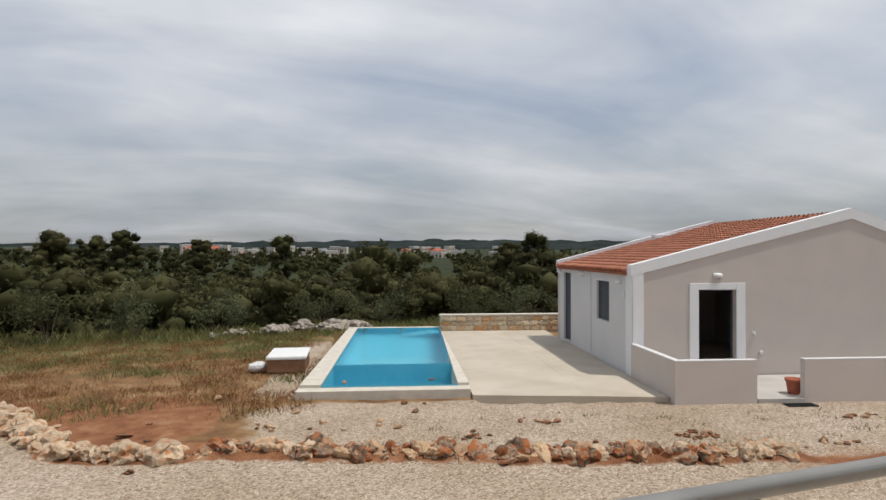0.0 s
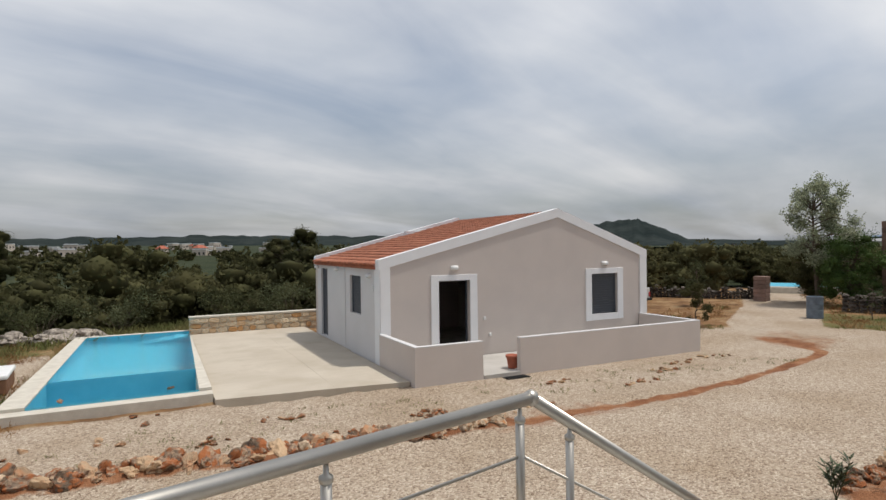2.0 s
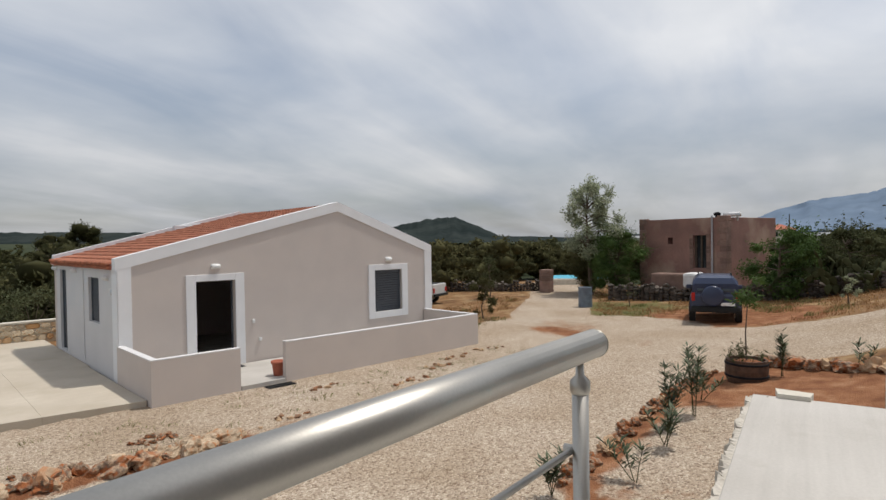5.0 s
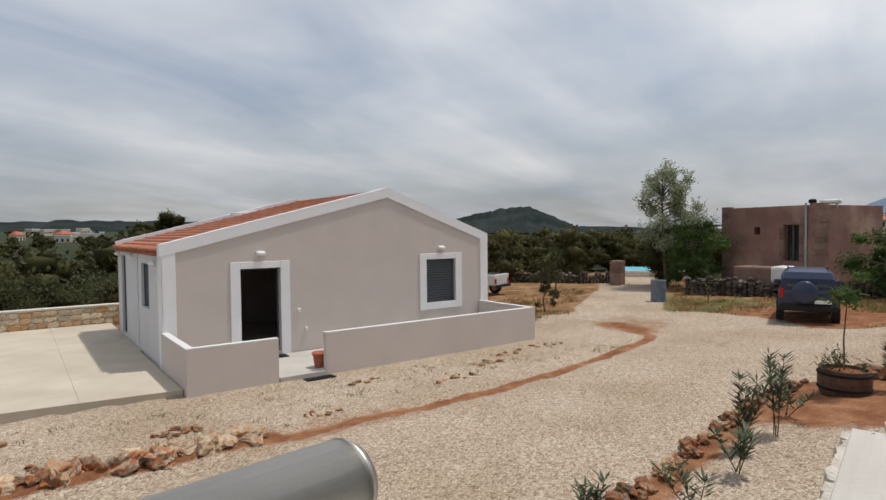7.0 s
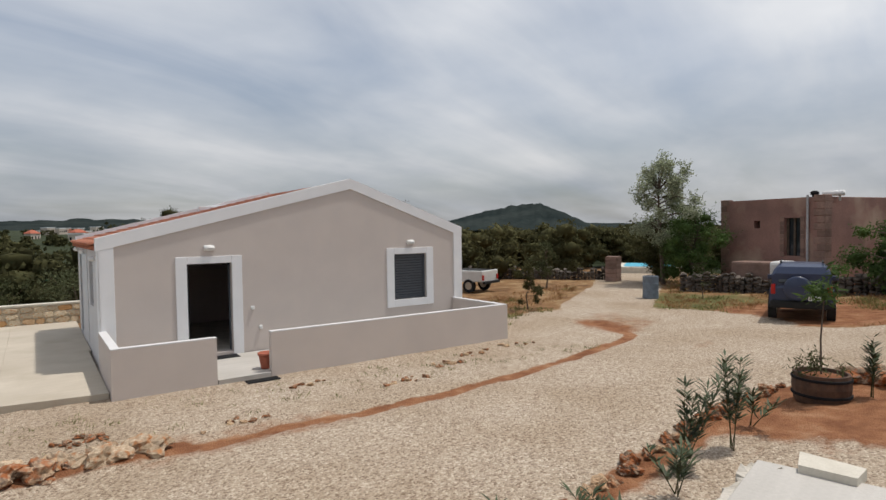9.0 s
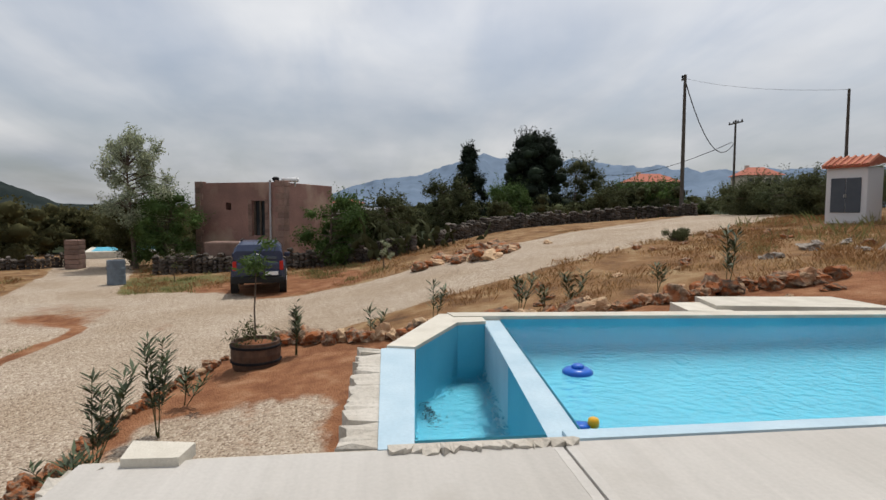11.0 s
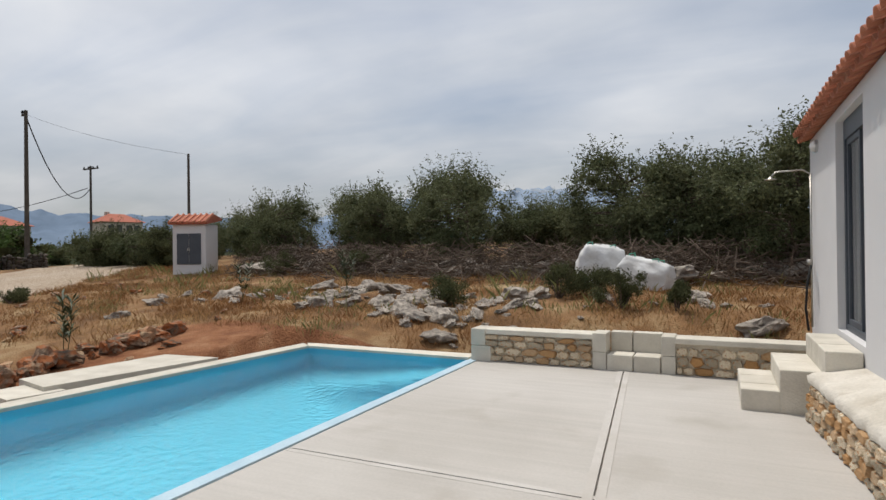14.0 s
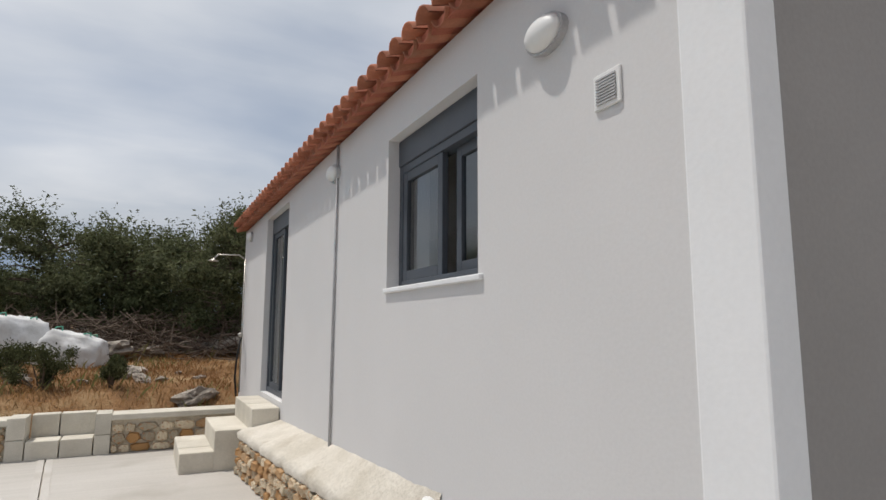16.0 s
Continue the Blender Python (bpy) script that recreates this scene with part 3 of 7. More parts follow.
def build_ground():
    def axis(lo, hi, fine, far):
        mid = np.arange(lo, hi + 1e-6, fine)
        grow, d, e = [], fine, hi
        while e < far:
            d *= 1.16
            e += d
            grow.append(e)
        left, d, e = [], fine, lo
        while e > -far:
            d *= 1.16
            e -= d
            left.append(e)
        return np.array(left[::-1] + list(mid) + grow)
    xs, ys = axis(-10, 42, 0.24, 3500), axis(-22, 28, 0.24, 3500)
    X, Y = np.meshgrid(xs, ys)
    Z = ground_height(X, Y)
    rng = np.random.default_rng(5)
    near = pull(np.hypot(X - 10, Y - 3), 40, 80)
    bumps = np.array([noise.noise((a * 0.9, b * 0.9, 0.0)) + 0.5 * noise.noise((a * 2.7, b * 2.7, 3.0)) for a, b in zip(X.ravel(), Y.ravel())]).reshape(X.shape)
    # masks
    inhouse = HT
    c, s = math.cos(-inhouse), math.sin(-inhouse)
    U = (X - HO.x) * c - (Y - HO.y) * s
    V = (X - HO.x) * s + (Y - HO.y) * c
    d_road, d_lane = near_line(X, Y, ROAD), near_line(X, Y, LANE)
    d_rock, d_tr, d_bed = near_line(X, Y, ROCKLINE), near_line(X, Y, TRENCH), near_line(X, Y, BEDLINE)
    gravel = pull(d_road, 2.6, 4.0)
    yard = pull(np.abs(Y - 4.5), 4.5, 7.5) * pull(np.abs(X - 8), 11, 16)
    wide = pull(np.abs(Y - 4.4 - 0.05 * X), 2.6, 4.2) * pull(X, 17, 24)
    strip = pull(V, 0.2, 1.4) * step01(X, -3, 0.5) * step01(Y, 5, 7) * pull(U, 12.0, 15.5)
    pads = pull(np.hypot(X - 22, Y - 6.5), 3.0, 6.0)
    gravel = np.maximum.reduce([gravel, wide, strip, pads, pull(d_lane, 1.2, 2.4)])
    below = np.interp(X, [-6.4, -5.2, -4.4, 0.1, 5.2, 7.4], [15.3, 13.2, 11.9, 10.25, 8.4, 7.9])
    gravel = np.maximum(gravel, pull(Y - below, -0.25, 0.1) * step01(Y, -1, 1) * (X < 8))
    side = pull(np.abs(U + 8.9), 0.6, 1.6) * step01(V, 1, 2) * pull(V, 9, 12)
    gravel = np.maximum(gravel, 0.8 * side)
    # planting bed: soil inside the bed line, gravelly beside the terrace
    bed = (X > 7.4) & (Y < np.interp(X, [7.4, 13, 15.6, 16.3], [2.25, 1.9, 1.3, 0.3])) & (Y > -10) & (X < np.interp(Y, [-10, -6.5, -5.4, -2.9, -1, 0.4, 1.3], [13.0, 13.15, 13.4, 14.6, 15.7, 16.2, 15.6]))
    gravel = np.where(bed, 0.62 * pull(np.abs(X - 10.4), 1.6, 3.6) * step01(Y, -1.6, -0.6), gravel)
    gravel = gravel * (1 - 0.75 * pull(d_rock, 0.15, 0.6)) * (1 - 0.7 * pull(d_tr, 0.08, 0.42)) * (1 - 0.55 * pull(d_bed, 0.1, 0.5))
    soil = np.maximum.reduce([pull(d_rock, 0.5, 1.2), pull(d_bed, 0.3, 0.8), pull(d_tr, 0.3, 0.7), np.where(bed, 0.9, 0), pull(np.hypot(X + 4.0, Y - 13.8), 1.2, 3.2), 0.7 * pull(np.hypot(X - 27, Y - 2), 2, 6)])
    soil = np.where((X > 14) & (Y < -2) & (Y > -18) & (d_road > 3.0), 0.35, soil)
    green = np.clip(0.35 + 0.3 * step01(Y, 17, 24) * pull(X, 0, 4) + 0.25 * pull(np.hypot(X - 29, Y - 7.0), 2, 5) + 0.35 * pull(np.hypot(X - 20.6, Y - 10.2), 1, 2.5), 0, 1)
    green = np.where(Y < -3, 0.22, green)
    stain = np.clip(0.62 * pull(np.hypot((X - 22.2) * 0.7, Y - 7.2), 0.7, 2.4) + 0.5 * pull(np.hypot((X - 19.6) * 0.8, Y - 4.0), 0.4, 1.5) + 0.42 * pull(np.hypot(X - 15.8, Y - 3.0), 0.2, 1.0) + 0.45 * pull(np.hypot((X - 24.5) * 0.6, Y - 9.0), 0.4, 1.6) + 0.34 * pull(d_tr, 0.1, 0.9) + 0.35 * (d_rock < 3.0) * (V < 0), 0, 1) * (gravel > 0.2)
    far = np.hypot(X - 8, Y - 4)
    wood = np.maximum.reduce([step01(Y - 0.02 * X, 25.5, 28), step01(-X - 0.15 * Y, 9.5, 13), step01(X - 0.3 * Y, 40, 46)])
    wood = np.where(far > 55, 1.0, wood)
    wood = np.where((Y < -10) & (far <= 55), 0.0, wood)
    Z = Z + near * bumps * np.where(gravel > 0.5, 0.012, 0.045) - 0.05 * pull(d_tr, 0.1, 0.5) + 0.13 * pull(d_rock, 0.05, 0.55) * step01(X, -3.5, -1.5)
    # cut-outs under the built floors
    def under(mask, z):
        Z[mask] = np.minimum(Z[mask], z)
    under((X > -9) & (X < 7.4) & (Y > -10.5) & (Y < -0.25), 1.2)
    under((X > -9) & (X < 1.2) & (Y > -2) & (Y < 1.8), 1.2)
    under((X > 7.2) & (X < 11.2) & (Y > -9.6) & (Y < -1.5), 0.0)
    under((U > -8.9) & (U < -4.2) & (V > 1.35) & (V < 12.5), -1.75)
    under((U > -4.4) & (U < 10.6) & (V > 0.5) & (V < 10.5), -0.28)
    ny, nx = X.shape
    verts = np.stack([X, Y, Z], -1).reshape(-1, 3)
    i = np.arange(ny - 1)[:, None] * nx + np.arange(nx - 1)[None, :]
    quads = np.stack([i, i + 1, i + nx + 1, i + nx], -1).reshape(-1, 4)
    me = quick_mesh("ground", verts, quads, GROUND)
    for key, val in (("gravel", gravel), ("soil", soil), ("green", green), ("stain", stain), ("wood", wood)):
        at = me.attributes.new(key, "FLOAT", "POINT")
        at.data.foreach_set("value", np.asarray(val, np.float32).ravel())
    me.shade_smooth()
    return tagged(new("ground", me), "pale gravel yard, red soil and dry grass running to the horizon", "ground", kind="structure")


build_ground()

# ---------------------------------------------------------------- terrace with its pool
terrace = thing("terrace", None, "raised pale concrete terrace with saw-cut joints", "terrace", kind="structure")
part("terrace_base", prism([(-8, -10.2), (7.55, -10.2), (7.55, 0.0), (1.45, 0.0), (1.45, 1.92), (-8, 1.92)], -0.6, TER - 0.022), CONC_ROUGH, terrace)
JX = [(-8.0, -8.0), (1.3, 1.3), (5.53, 4.62), (7.50, 7.50)]        # joint lines: x at y=-9.3 and at y=0
JY = [-9.75, -5.35, -2.42, 0.0]


def jx(k, y):
    a, b = JX[k]
    return a + (b - a) * (y + 9.3) / 9.3


for a in range(3):
    for b in range(3):
        y0, y1, g = JY[b] + 0.006, JY[b + 1] - 0.006, 0.006
        bm = prism([(jx(a, y0) + g, y0), (jx(a + 1, y0) - g, y0), (jx(a + 1, y1) - g, y1), (jx(a, y1) + g, y1)], TER - 0.018, TER)
        bmesh.ops.bevel(bm, geom=[e for e in bm.edges if all(v.co.z > TER - 0.01 for v in e.verts)], offset=0.006, segments=1, affect="EDGES")
        part("slab", bm, CONCRETE, terrace)
part("slab", prism([(-8, 0.01), (1.45, 0.01), (1.45, 1.95), (-8, 1.95)], TER - 0.12, TER), CONCRETE, terrace)


for a, b, w, up in (((jx(2, -2.42), -2.42), (jx(2, -9.3), -9.3), 0.07, 0.004), ((1.4, -5.35), (7.46, -5.35), 0.06, 0.002), ((1.4, -2.42), (7.44, -2.42), 0.06, 0.002)):
    d = (Vector(b) - Vector(a)).normalized()
    for s in (-1, 1):                                          # trowelled bands along the joints
        n = Vector((-d.y, d.x)) * s
        q = [Vector(a) + n * 0.008, Vector(b) + n * 0.008, Vector(b) + n * w, Vector(a) + n * w]
        part("joint_band", prism([tuple(p) for p in (q if s > 0 else q[::-1])], TER - 0.01, TER + up), BAND, terrace)


def ragged(name, a, b, width, z0, z1, material, parent, seed, n=26, jag=0.05):
    """A broken concrete edge: a strip whose outer side is jagged."""
    rng = np.random.default_rng(seed)
    a, b = Vector((*a, 0)), Vector((*b, 0))
    d = (b - a).normalized()
    nrm = Vector((-d.y, d.x, 0))
    pts = [a + (b - a) * k / n for k in range(n + 1)]
    outer = [p + nrm * (width + jag * rng.normal()) + d * 0.02 * rng.normal() for p in pts]
    bm = bmesh.new()
    rows = []
    for p, q in zip(pts, outer):
        zz = z1 + 0.012 * rng.normal()
        rows.append([bm.verts.new((p.x, p.y, z0)), bm.verts.new((p.x, p.y, z1 + 0.004)), bm.verts.new((q.x, q.y, zz)), bm.verts.new((q.x + nrm.x * 0.03, q.y + nrm.y * 0.03, z0))])
    for r, t in zip(rows, rows[1:]):
        for k in range(4):
            bm.faces.new((r[k], r[(k + 1) % 4], t[(k + 1) % 4], t[k]))
    bm.faces.new(rows[0]); bm.faces.new(rows[-1][::-1])
    return part(name, bm, material, parent)


ragged("broken_edge", (2.9, -0.005), (7.45, -0.005), 0.05, TER - 0.5, TER - 0.015, CONC_ROUGH, terrace, 3, n=110, jag=0.014)
ragged("broken_edge", (7.50, -0.1), (7.50, -1.45), -0.10, TER - 0.5, TER - 0.02, CONC_ROUGH, terrace, 4, n=40, jag=0.02)
bm = prism([(7.415, -0.497), (7.595, -0.523), (7.656, -0.198), (7.428, -0.225)], TER - 0.02, TER + 0.045)
part("loose_slab", bm, ASHLAR, terrace)

POOL = [(7.645, -2.60), (10.97, -2.875), (10.43, -9.28), (7.645, -9.28)]
BASIN = [(7.62, -1.645), (9.65, -1.81), (10.70, -2.34), (10.74, -2.655), (7.62, -2.385)]


def pool_shell(name, outline, z_floor, z_top, parent):
    bm = bmesh.new()
    low = [bm.verts.new((x, y, z_floor)) for x, y in outline]
    top = [bm.verts.new((x, y, z_top)) for x, y in outline]
    bm.faces.new(low)
    n = len(outline)
    for k in range(n):
        bm.faces.new((low[k], top[k], top[(k + 1) % n], low[(k + 1) % n]))
    me = bpy.data.meshes.new(name)
    bm.to_mesh(me); bm.free()
    me.materials.append(POOLBLUE)
    ob = new(name, me)
    ob.parent = parent
    return ob


pool = thing("swimming_pool", None, "overflowing swimming pool with pale blue walls beside the terrace", "pool", kind="structure")
pool_shell("pool_basin", POOL, 0.45, TER - 0.005, pool)
pool_shell("catch_basin", BASIN, 0.75, TER - 0.01, pool)
bm = prism([(7.50, -2.38), (10.99, -2.67), (11.02, -2.87), (7.50, -2.58)], 0.2, TER - 0.02)
part("overflow_wall", bm, POOLEDGE, pool, "pale blue overflow wall")
part("coping", prism([(7.515, -2.48), (7.64, -2.48), (7.64, -9.42), (7.515, -9.42)], TER - 0.1, TER + 0.004), POOLEDGE, pool)
part("coping", prism([(11.03, -2.34), (11.27, -2.30), (10.70, -9.5), (10.44, -9.3)], -0.2, TER + 0.03), ASHLAR, pool)
part("coping", prism([(7.64, -9.29), (10.46, -9.29), (10.66, -9.55), (7.64, -9.60)], 0.6, TER + 0.03), ASHLAR, pool)
part("coping", prism([(9.64, -1.80), (9.72, -1.55), (11.24, -2.20), (11.22, -2.68), (10.75, -2.66), (10.71, -2.335)], 0.0, TER + 0.02), ASHLAR, pool)
part("coping", prism([(7.5, -1.64), (9.66, -1.80), (9.74, -1.66), (9.70, -1.50), (7.50, -1.45)], 0.0, TER + 0.0), POOLEDGE, pool)
ragged("broken_edge", (7.55, -1.47), (9.72, -1.52), 0.22, -0.1, TER - 0.02, CONC_ROUGH, pool, 6, n=50, jag=0.025)
ragged("broken_edge", (7.50, -1.5), (7.50, -2.5), -0.07, TER - 0.3, TER + 0.02, CONC_ROUGH, pool, 7, n=44, jag=0.018)
for k in range(4):                                           # steps in the far corner
    part("pool_step", prism([(7.625, -9.295), (9.3 - 0.4 * k, -9.295), (9.3 - 0.4 * k, -8.1 - 0.12 * k), (7.625, -8.1 - 0.12 * k)], 0.45, 0.66 + 0.21 * k), POOLBLUE, pool)


def water(name, outline, z, label):
    bm = bmesh.new()
    bm.faces.new([bm.verts.new((x, y, z)) for x, y in outline])
    ob = part(name, bm, WATER, None)
    if ob.data.polygons[0].normal.z < 0:
        ob.data.flip_normals()
    ob.visible_shadow = False
    return tagged(ob, label, "water", kind="structure")


water("water", POOL, TER - 0.06, "clear rippled turquoise pool water")
water("water", BASIN, 1.17, "shallow rippled water in the catch basin")

cover = thing("pool_cover_slab", None, "thin white concrete cover slabs beside the pool", "slab")
part("slab", prism([(11.35, -5.75), (12.1, -5.9), (11.9, -7.8), (10.95, -7.9)], 1.55, 1.69), ASHLAR, cover)
part("slab", prism([(11.3, -5.35), (11.95, -5.45), (11.9, -6.0), (11.2, -5.9)], 1.40, 1.64), ASHLAR, cover)

FLO, TOY = (8.95, -3.05), (7.83, -2.74)
floater = thing("chlorine_floater", pose(FLO[0], FLO[1], TER - 0.055), "round blue plastic chlorine floater on the water", "floater")
part("disc", lathe([(0.02, -0.05), (0.09, -0.04), (0.12, -0.01), (0.12, 0.015), (0.09, 0.035), (0.02, 0.04)], 20), BLUEPL, floater, smooth=True)
part("cap", lathe([(0.05, 0.035), (0.05, 0.055), (0.035, 0.068), (0.01, 0.07)], 16), BLUEPL, floater, smooth=True)
duck = thing("pool_toy", pose(TOY[0], TOY[1], TER - 0.055), "small yellow and blue pool toy at the overflow", "toy")
part("ball", lathe([(0.010, -0.02), (0.030, -0.008), (0.036, 0.02), (0.030, 0.045), (0.010, 0.055)], 14), YELLOWPL, duck, "yellow ball", smooth=True)
part("float", lathe([(0.02, -0.02), (0.055, -0.012), (0.06, 0.005), (0.02, 0.012)], 14, (0.02, 0.07, 0)), BLUEPL, duck, "blue float", smooth=True)
pump = thing("pool_pump", pose(9.5, -2.0, 0.35), "dark submersible pump in the catch basin", "pump")
part("body", lathe([(0.07, 0), (0.10, 0.02), (0.10, 0.22), (0.06, 0.28), (0.03, 0.30)], 14), DARK, pump, smooth=True)
part("hose", tube([(0, 0, 0.28), (0.1, 0.05, 0.5), (0.3, 0.1, 0.62)], 0.03), RUBBER, pump)

# ---------------------------------------------------------------- railings
railing = thing("railing", None, "brushed steel tube railing along the terrace and stair", "railing", kind="structure")
RY = 1.84                                                   # line of the railing
RC = Vector((1.374, RY, 2.552))
FALL = -0.599                                                # drop of the stair rail for each metre along it
part("handrail", tube([(-3.6, RY, 2.545), RC], 0.032, sides=16), STEEL, railing, smooth=True)
part("handrail", tube([RC, (4.7, RY, RC.z + FALL * 3.326)], 0.032, sides=16), STEEL, railing, smooth=True)
part("elbow", lathe([(0.010, -0.04), (0.034, -0.025), (0.040, 0), (0.034, 0.025), (0.010, 0.04)], 14, RC), STEEL, railing, smooth=True)
for x, top, base in ((-2.2, 2.52, TER), (-1.0, 2.52, TER), (0.23, 2.52, TER), (1.29, 2.52, TER), (1.68, RC.z + FALL * 0.306 - 0.02, 1.2), (3.1, RC.z + FALL * 1.726 - 0.02, 0.4), (4.5, RC.z + FALL * 3.126 - 0.02, -0.2)):
    p = part("post", tube([(x, RY, base), (x, RY, top - 0.07)], 0.022, sides=12), STEEL, railing, smooth=True)
    part("collar", lathe([(0.022, -0.075), (0.027, -0.07), (0.027, -0.05), (0.012, -0.04), (0.009, 0.0)], 12, (x, RY, top)), STEEL, p, smooth=True)
for dz in (-0.27, -0.50):
    part("bar", tube([(-3.6, RY, 2.545 + dz), (1.30, RY, 2.552 + dz)], 0.008, sides=8), STEEL, railing, smooth=True)
    part("bar", tube([(1.30, RY, 2.552 + dz), (4.5, RY, RC.z + FALL * 3.126 + dz)], 0.008, sides=8), STEEL, railing, smooth=True)

guard = thing("guard_rail", None, "short brushed steel guard rail beside the stair", "railing", kind="structure")
GA, GB = Vector((1.111, 0.160, 2.956)), Vector((2.505, 0.038, 2.948))
part("handrail", tube([GA, GB], 0.039, sides=20), STEEL, guard, smooth=True)
for end, d in ((GA, -1), (GB, 1)):
    part("end_cap", tube([end, end + Vector((0.012 * d, 0, 0))], 0.040, 0.034, sides=20), STEEL, guard, smooth=True)
for k in (0.11, 0.93):
    q = GA.lerp(GB, k)
    p = part("post", tube([(q.x, q.y, TER), (q.x, q.y, q.z - 0.11)], 0.022, sides=14), STEEL, guard, smooth=True)
    part("collar", lathe([(0.022, -0.12), (0.027, -0.11), (0.027, -0.085), (0.012, -0.07), (0.009, -0.02)], 12, q), STEEL, p, smooth=True)
for dz in (-0.27, -0.50):
    bar = part("bar", tube([GA + Vector((0.08, 0.03, dz)), GB + Vector((-0.10, 0.03, dz))], 0.009, sides=8), STEEL, guard, smooth=True)
    for k in (0.11, 0.93):
        q = GA.lerp(GB, k)
        part("fixing", tube([(q.x, q.y, q.z + dz), (q.x, q.y + 0.045, q.z + dz)], 0.013, sides=8), STEEL, bar)
stair = thing("stair", None, "concrete stair down from the terrace to the yard", "stairs", kind="structure")
for k in range(10):
    part("step", box(1.46 + 0.31 * k, 1.80 + 0.31 * k, 0.04, 1.95, -0.6, TER - 0.185 * (k + 1), 0.01), CONCRETE, stair)

# ---------------------------------------------------------------- small house
HW, FL = 10.42, 0.18                      # width of the front, floor above the yard
V0, V1 = 2.553, 9.96
EAVE_L, EAVE_R, RIDGE, RU = 3.05, 3.21, 4.655, 6.42    # heights above the yard; ridge line
house = thing("small_house", HOUSE, "small beige rendered house with white trim and terracotta roof", "house")


def hpart(name, bm, material, label="", parent=None, smooth=False):
    return part(name, bm, material, parent or house, label, smooth)


def wall_with_holes(axis, at, thick, outline, holes):
    """A wall plate in (along, z) with rectangular holes cut through; it runs along u (axis 'u') or v."""
    us = sorted({p[0] for p in outline} | {h for q in holes for h in q[:2]})
    bm = bmesh.new()

    def roof(u):
        tops = [(a, b) for a, b in outline]
        return np.interp(u, [a for a, _ in tops], [b for _, b in tops])
    for a, b in zip(us, us[1:]):
        inside = sorted((h for h in holes if h[0] <= a + 1e-6 and h[1] >= b - 1e-6), key=lambda h: h[2])
        z = -0.4
        spans = []
        for h in inside:
            spans.append((z, z, h[2], h[2]))
            z = h[3]
        spans.append((z, z, roof(a), roof(b)))
        for za0, zb0, za1, zb1 in spans:
            if za1 - za0 < 1e-4 and zb1 - zb0 < 1e-4:
                continue
            ring = [(a, za0), (b, zb0), (b, zb1), (a, za1)]
            vs = []
            for d in (0, thick):
                vs.append([bm.verts.new((p, at + d, q) if axis == "u" else (at + d, p, q)) for p, q in ring])
            bm.faces.new(vs[0]); bm.faces.new(vs[1][::-1])
            for k in range(4):
                bm.faces.new((vs[0][k], vs[1][k], vs[1][(k + 1) % 4], vs[0][(k + 1) % 4]))
    bmesh.ops.remove_doubles(bm, verts=bm.verts, dist=1e-4)
    seen = {}
    for f in list(bm.faces):
        key = tuple(round(c, 3) for c in f.calc_center_median())
        seen.setdefault(key, []).append(f)
    bmesh.ops.delete(bm, geom=[f for fs in seen.values() if len(fs) > 1 for f in fs], context="FACES_ONLY")
    return bm


DOOR = (1.93, 3.01, FL, 2.47)
WIN = (7.86, 9.04, 1.09, 2.50)
gable = [(0.06, EAVE_L), (RU, RIDGE), (HW, EAVE_R)]
hpart("front_wall", wall_with_holes("u", V0, 0.28, [(0.06, EAVE_L - .08), (RU, RIDGE - .08), (HW, EAVE_R - .08)], [DOOR, WIN]), PLASTER)
hpart("back_wall", wall_with_holes("u", V1 - 0.28, 0.28, [(0.06, EAVE_L - .08), (RU, RIDGE - .08), (HW, EAVE_R - .08)], []), PLASTER)
SDOOR = (8.23, 9.13, FL, 2.74)
SWIN = (4.32, 5.43, 1.385, 2.614)
hpart("side_wall", wall_with_holes("v", 0.06, 0.28, [(V0 + 0.281, EAVE_L - 0.05), (V1 - 0.281, EAVE_L - 0.05)], [SWIN, SDOOR]), RENDER_GREY, "pale rendered side wall")
hpart("side_wall", wall_with_holes("v", HW - 0.28, 0.28, [(V0 + 0.281, EAVE_R - 0.05), (V1 - 0.281, EAVE_R - 0.05)], []), RENDER_GREY)
hpart("inner_floor", box(0.35, HW - 0.3, V0 + 0.29, V1 - 0.29, 0.0, FL - 0.01), CONC_ROUGH)
hpart("inner_wall", box(0.36, HW - 0.3, V0 + 5.6, V0 + 5.7, FL, 3.1), PLASTER)
hpart("inner_wall", box(5.6, 5.7, V0 + 0.3, V0 + 5.58, FL, 3.1), PLASTER)
hpart("inner_ceiling", box(0.36, HW - 0.3, V0 + 0.29, V1 - 0.29, 3.0, 3.04), PLASTER)
# white trim: quoins, gable bands, frames
for u0, u1, top in ((0.03, 0.36, EAVE_L - 0.05), (HW - 0.30, HW + 0.03, EAVE_R - 0.05)):
    hpart("quoin", box(u0, u1, V0 - 0.03, V0 + 0.02, -0.3, top, 0.008), WHITE, "white painted corner strip")
hpart("quoin", box(0.03, 0.0599, V0 - 0.03, V0 + 0.42, -0.3, EAVE_L - 0.05), WHITE)


def gable_band(v0, v1, depth, rise):
    for (a, za), (b, zb) in (((0.0, EAVE_L), (RU, RIDGE)), ((RU, RIDGE), (HW + 0.03, EAVE_R))):
        bm = bmesh.new()
        ring = [(a, za - depth), (b, zb - depth), (b, zb + rise), (a, za + rise)]
        fr = [bm.verts.new((p, v0, q)) for p, q in ring]
        bk = [bm.verts.new((p, v1, q)) for p, q in ring]
        bm.faces.new(fr); bm.faces.new(bk[::-1])
        for k in range(4):
            bm.faces.new((fr[k], bk[k], bk[(k + 1) % 4], fr[(k + 1) % 4]))
        hpart("gable_band", bm, WHITE, "white gable parapet band")


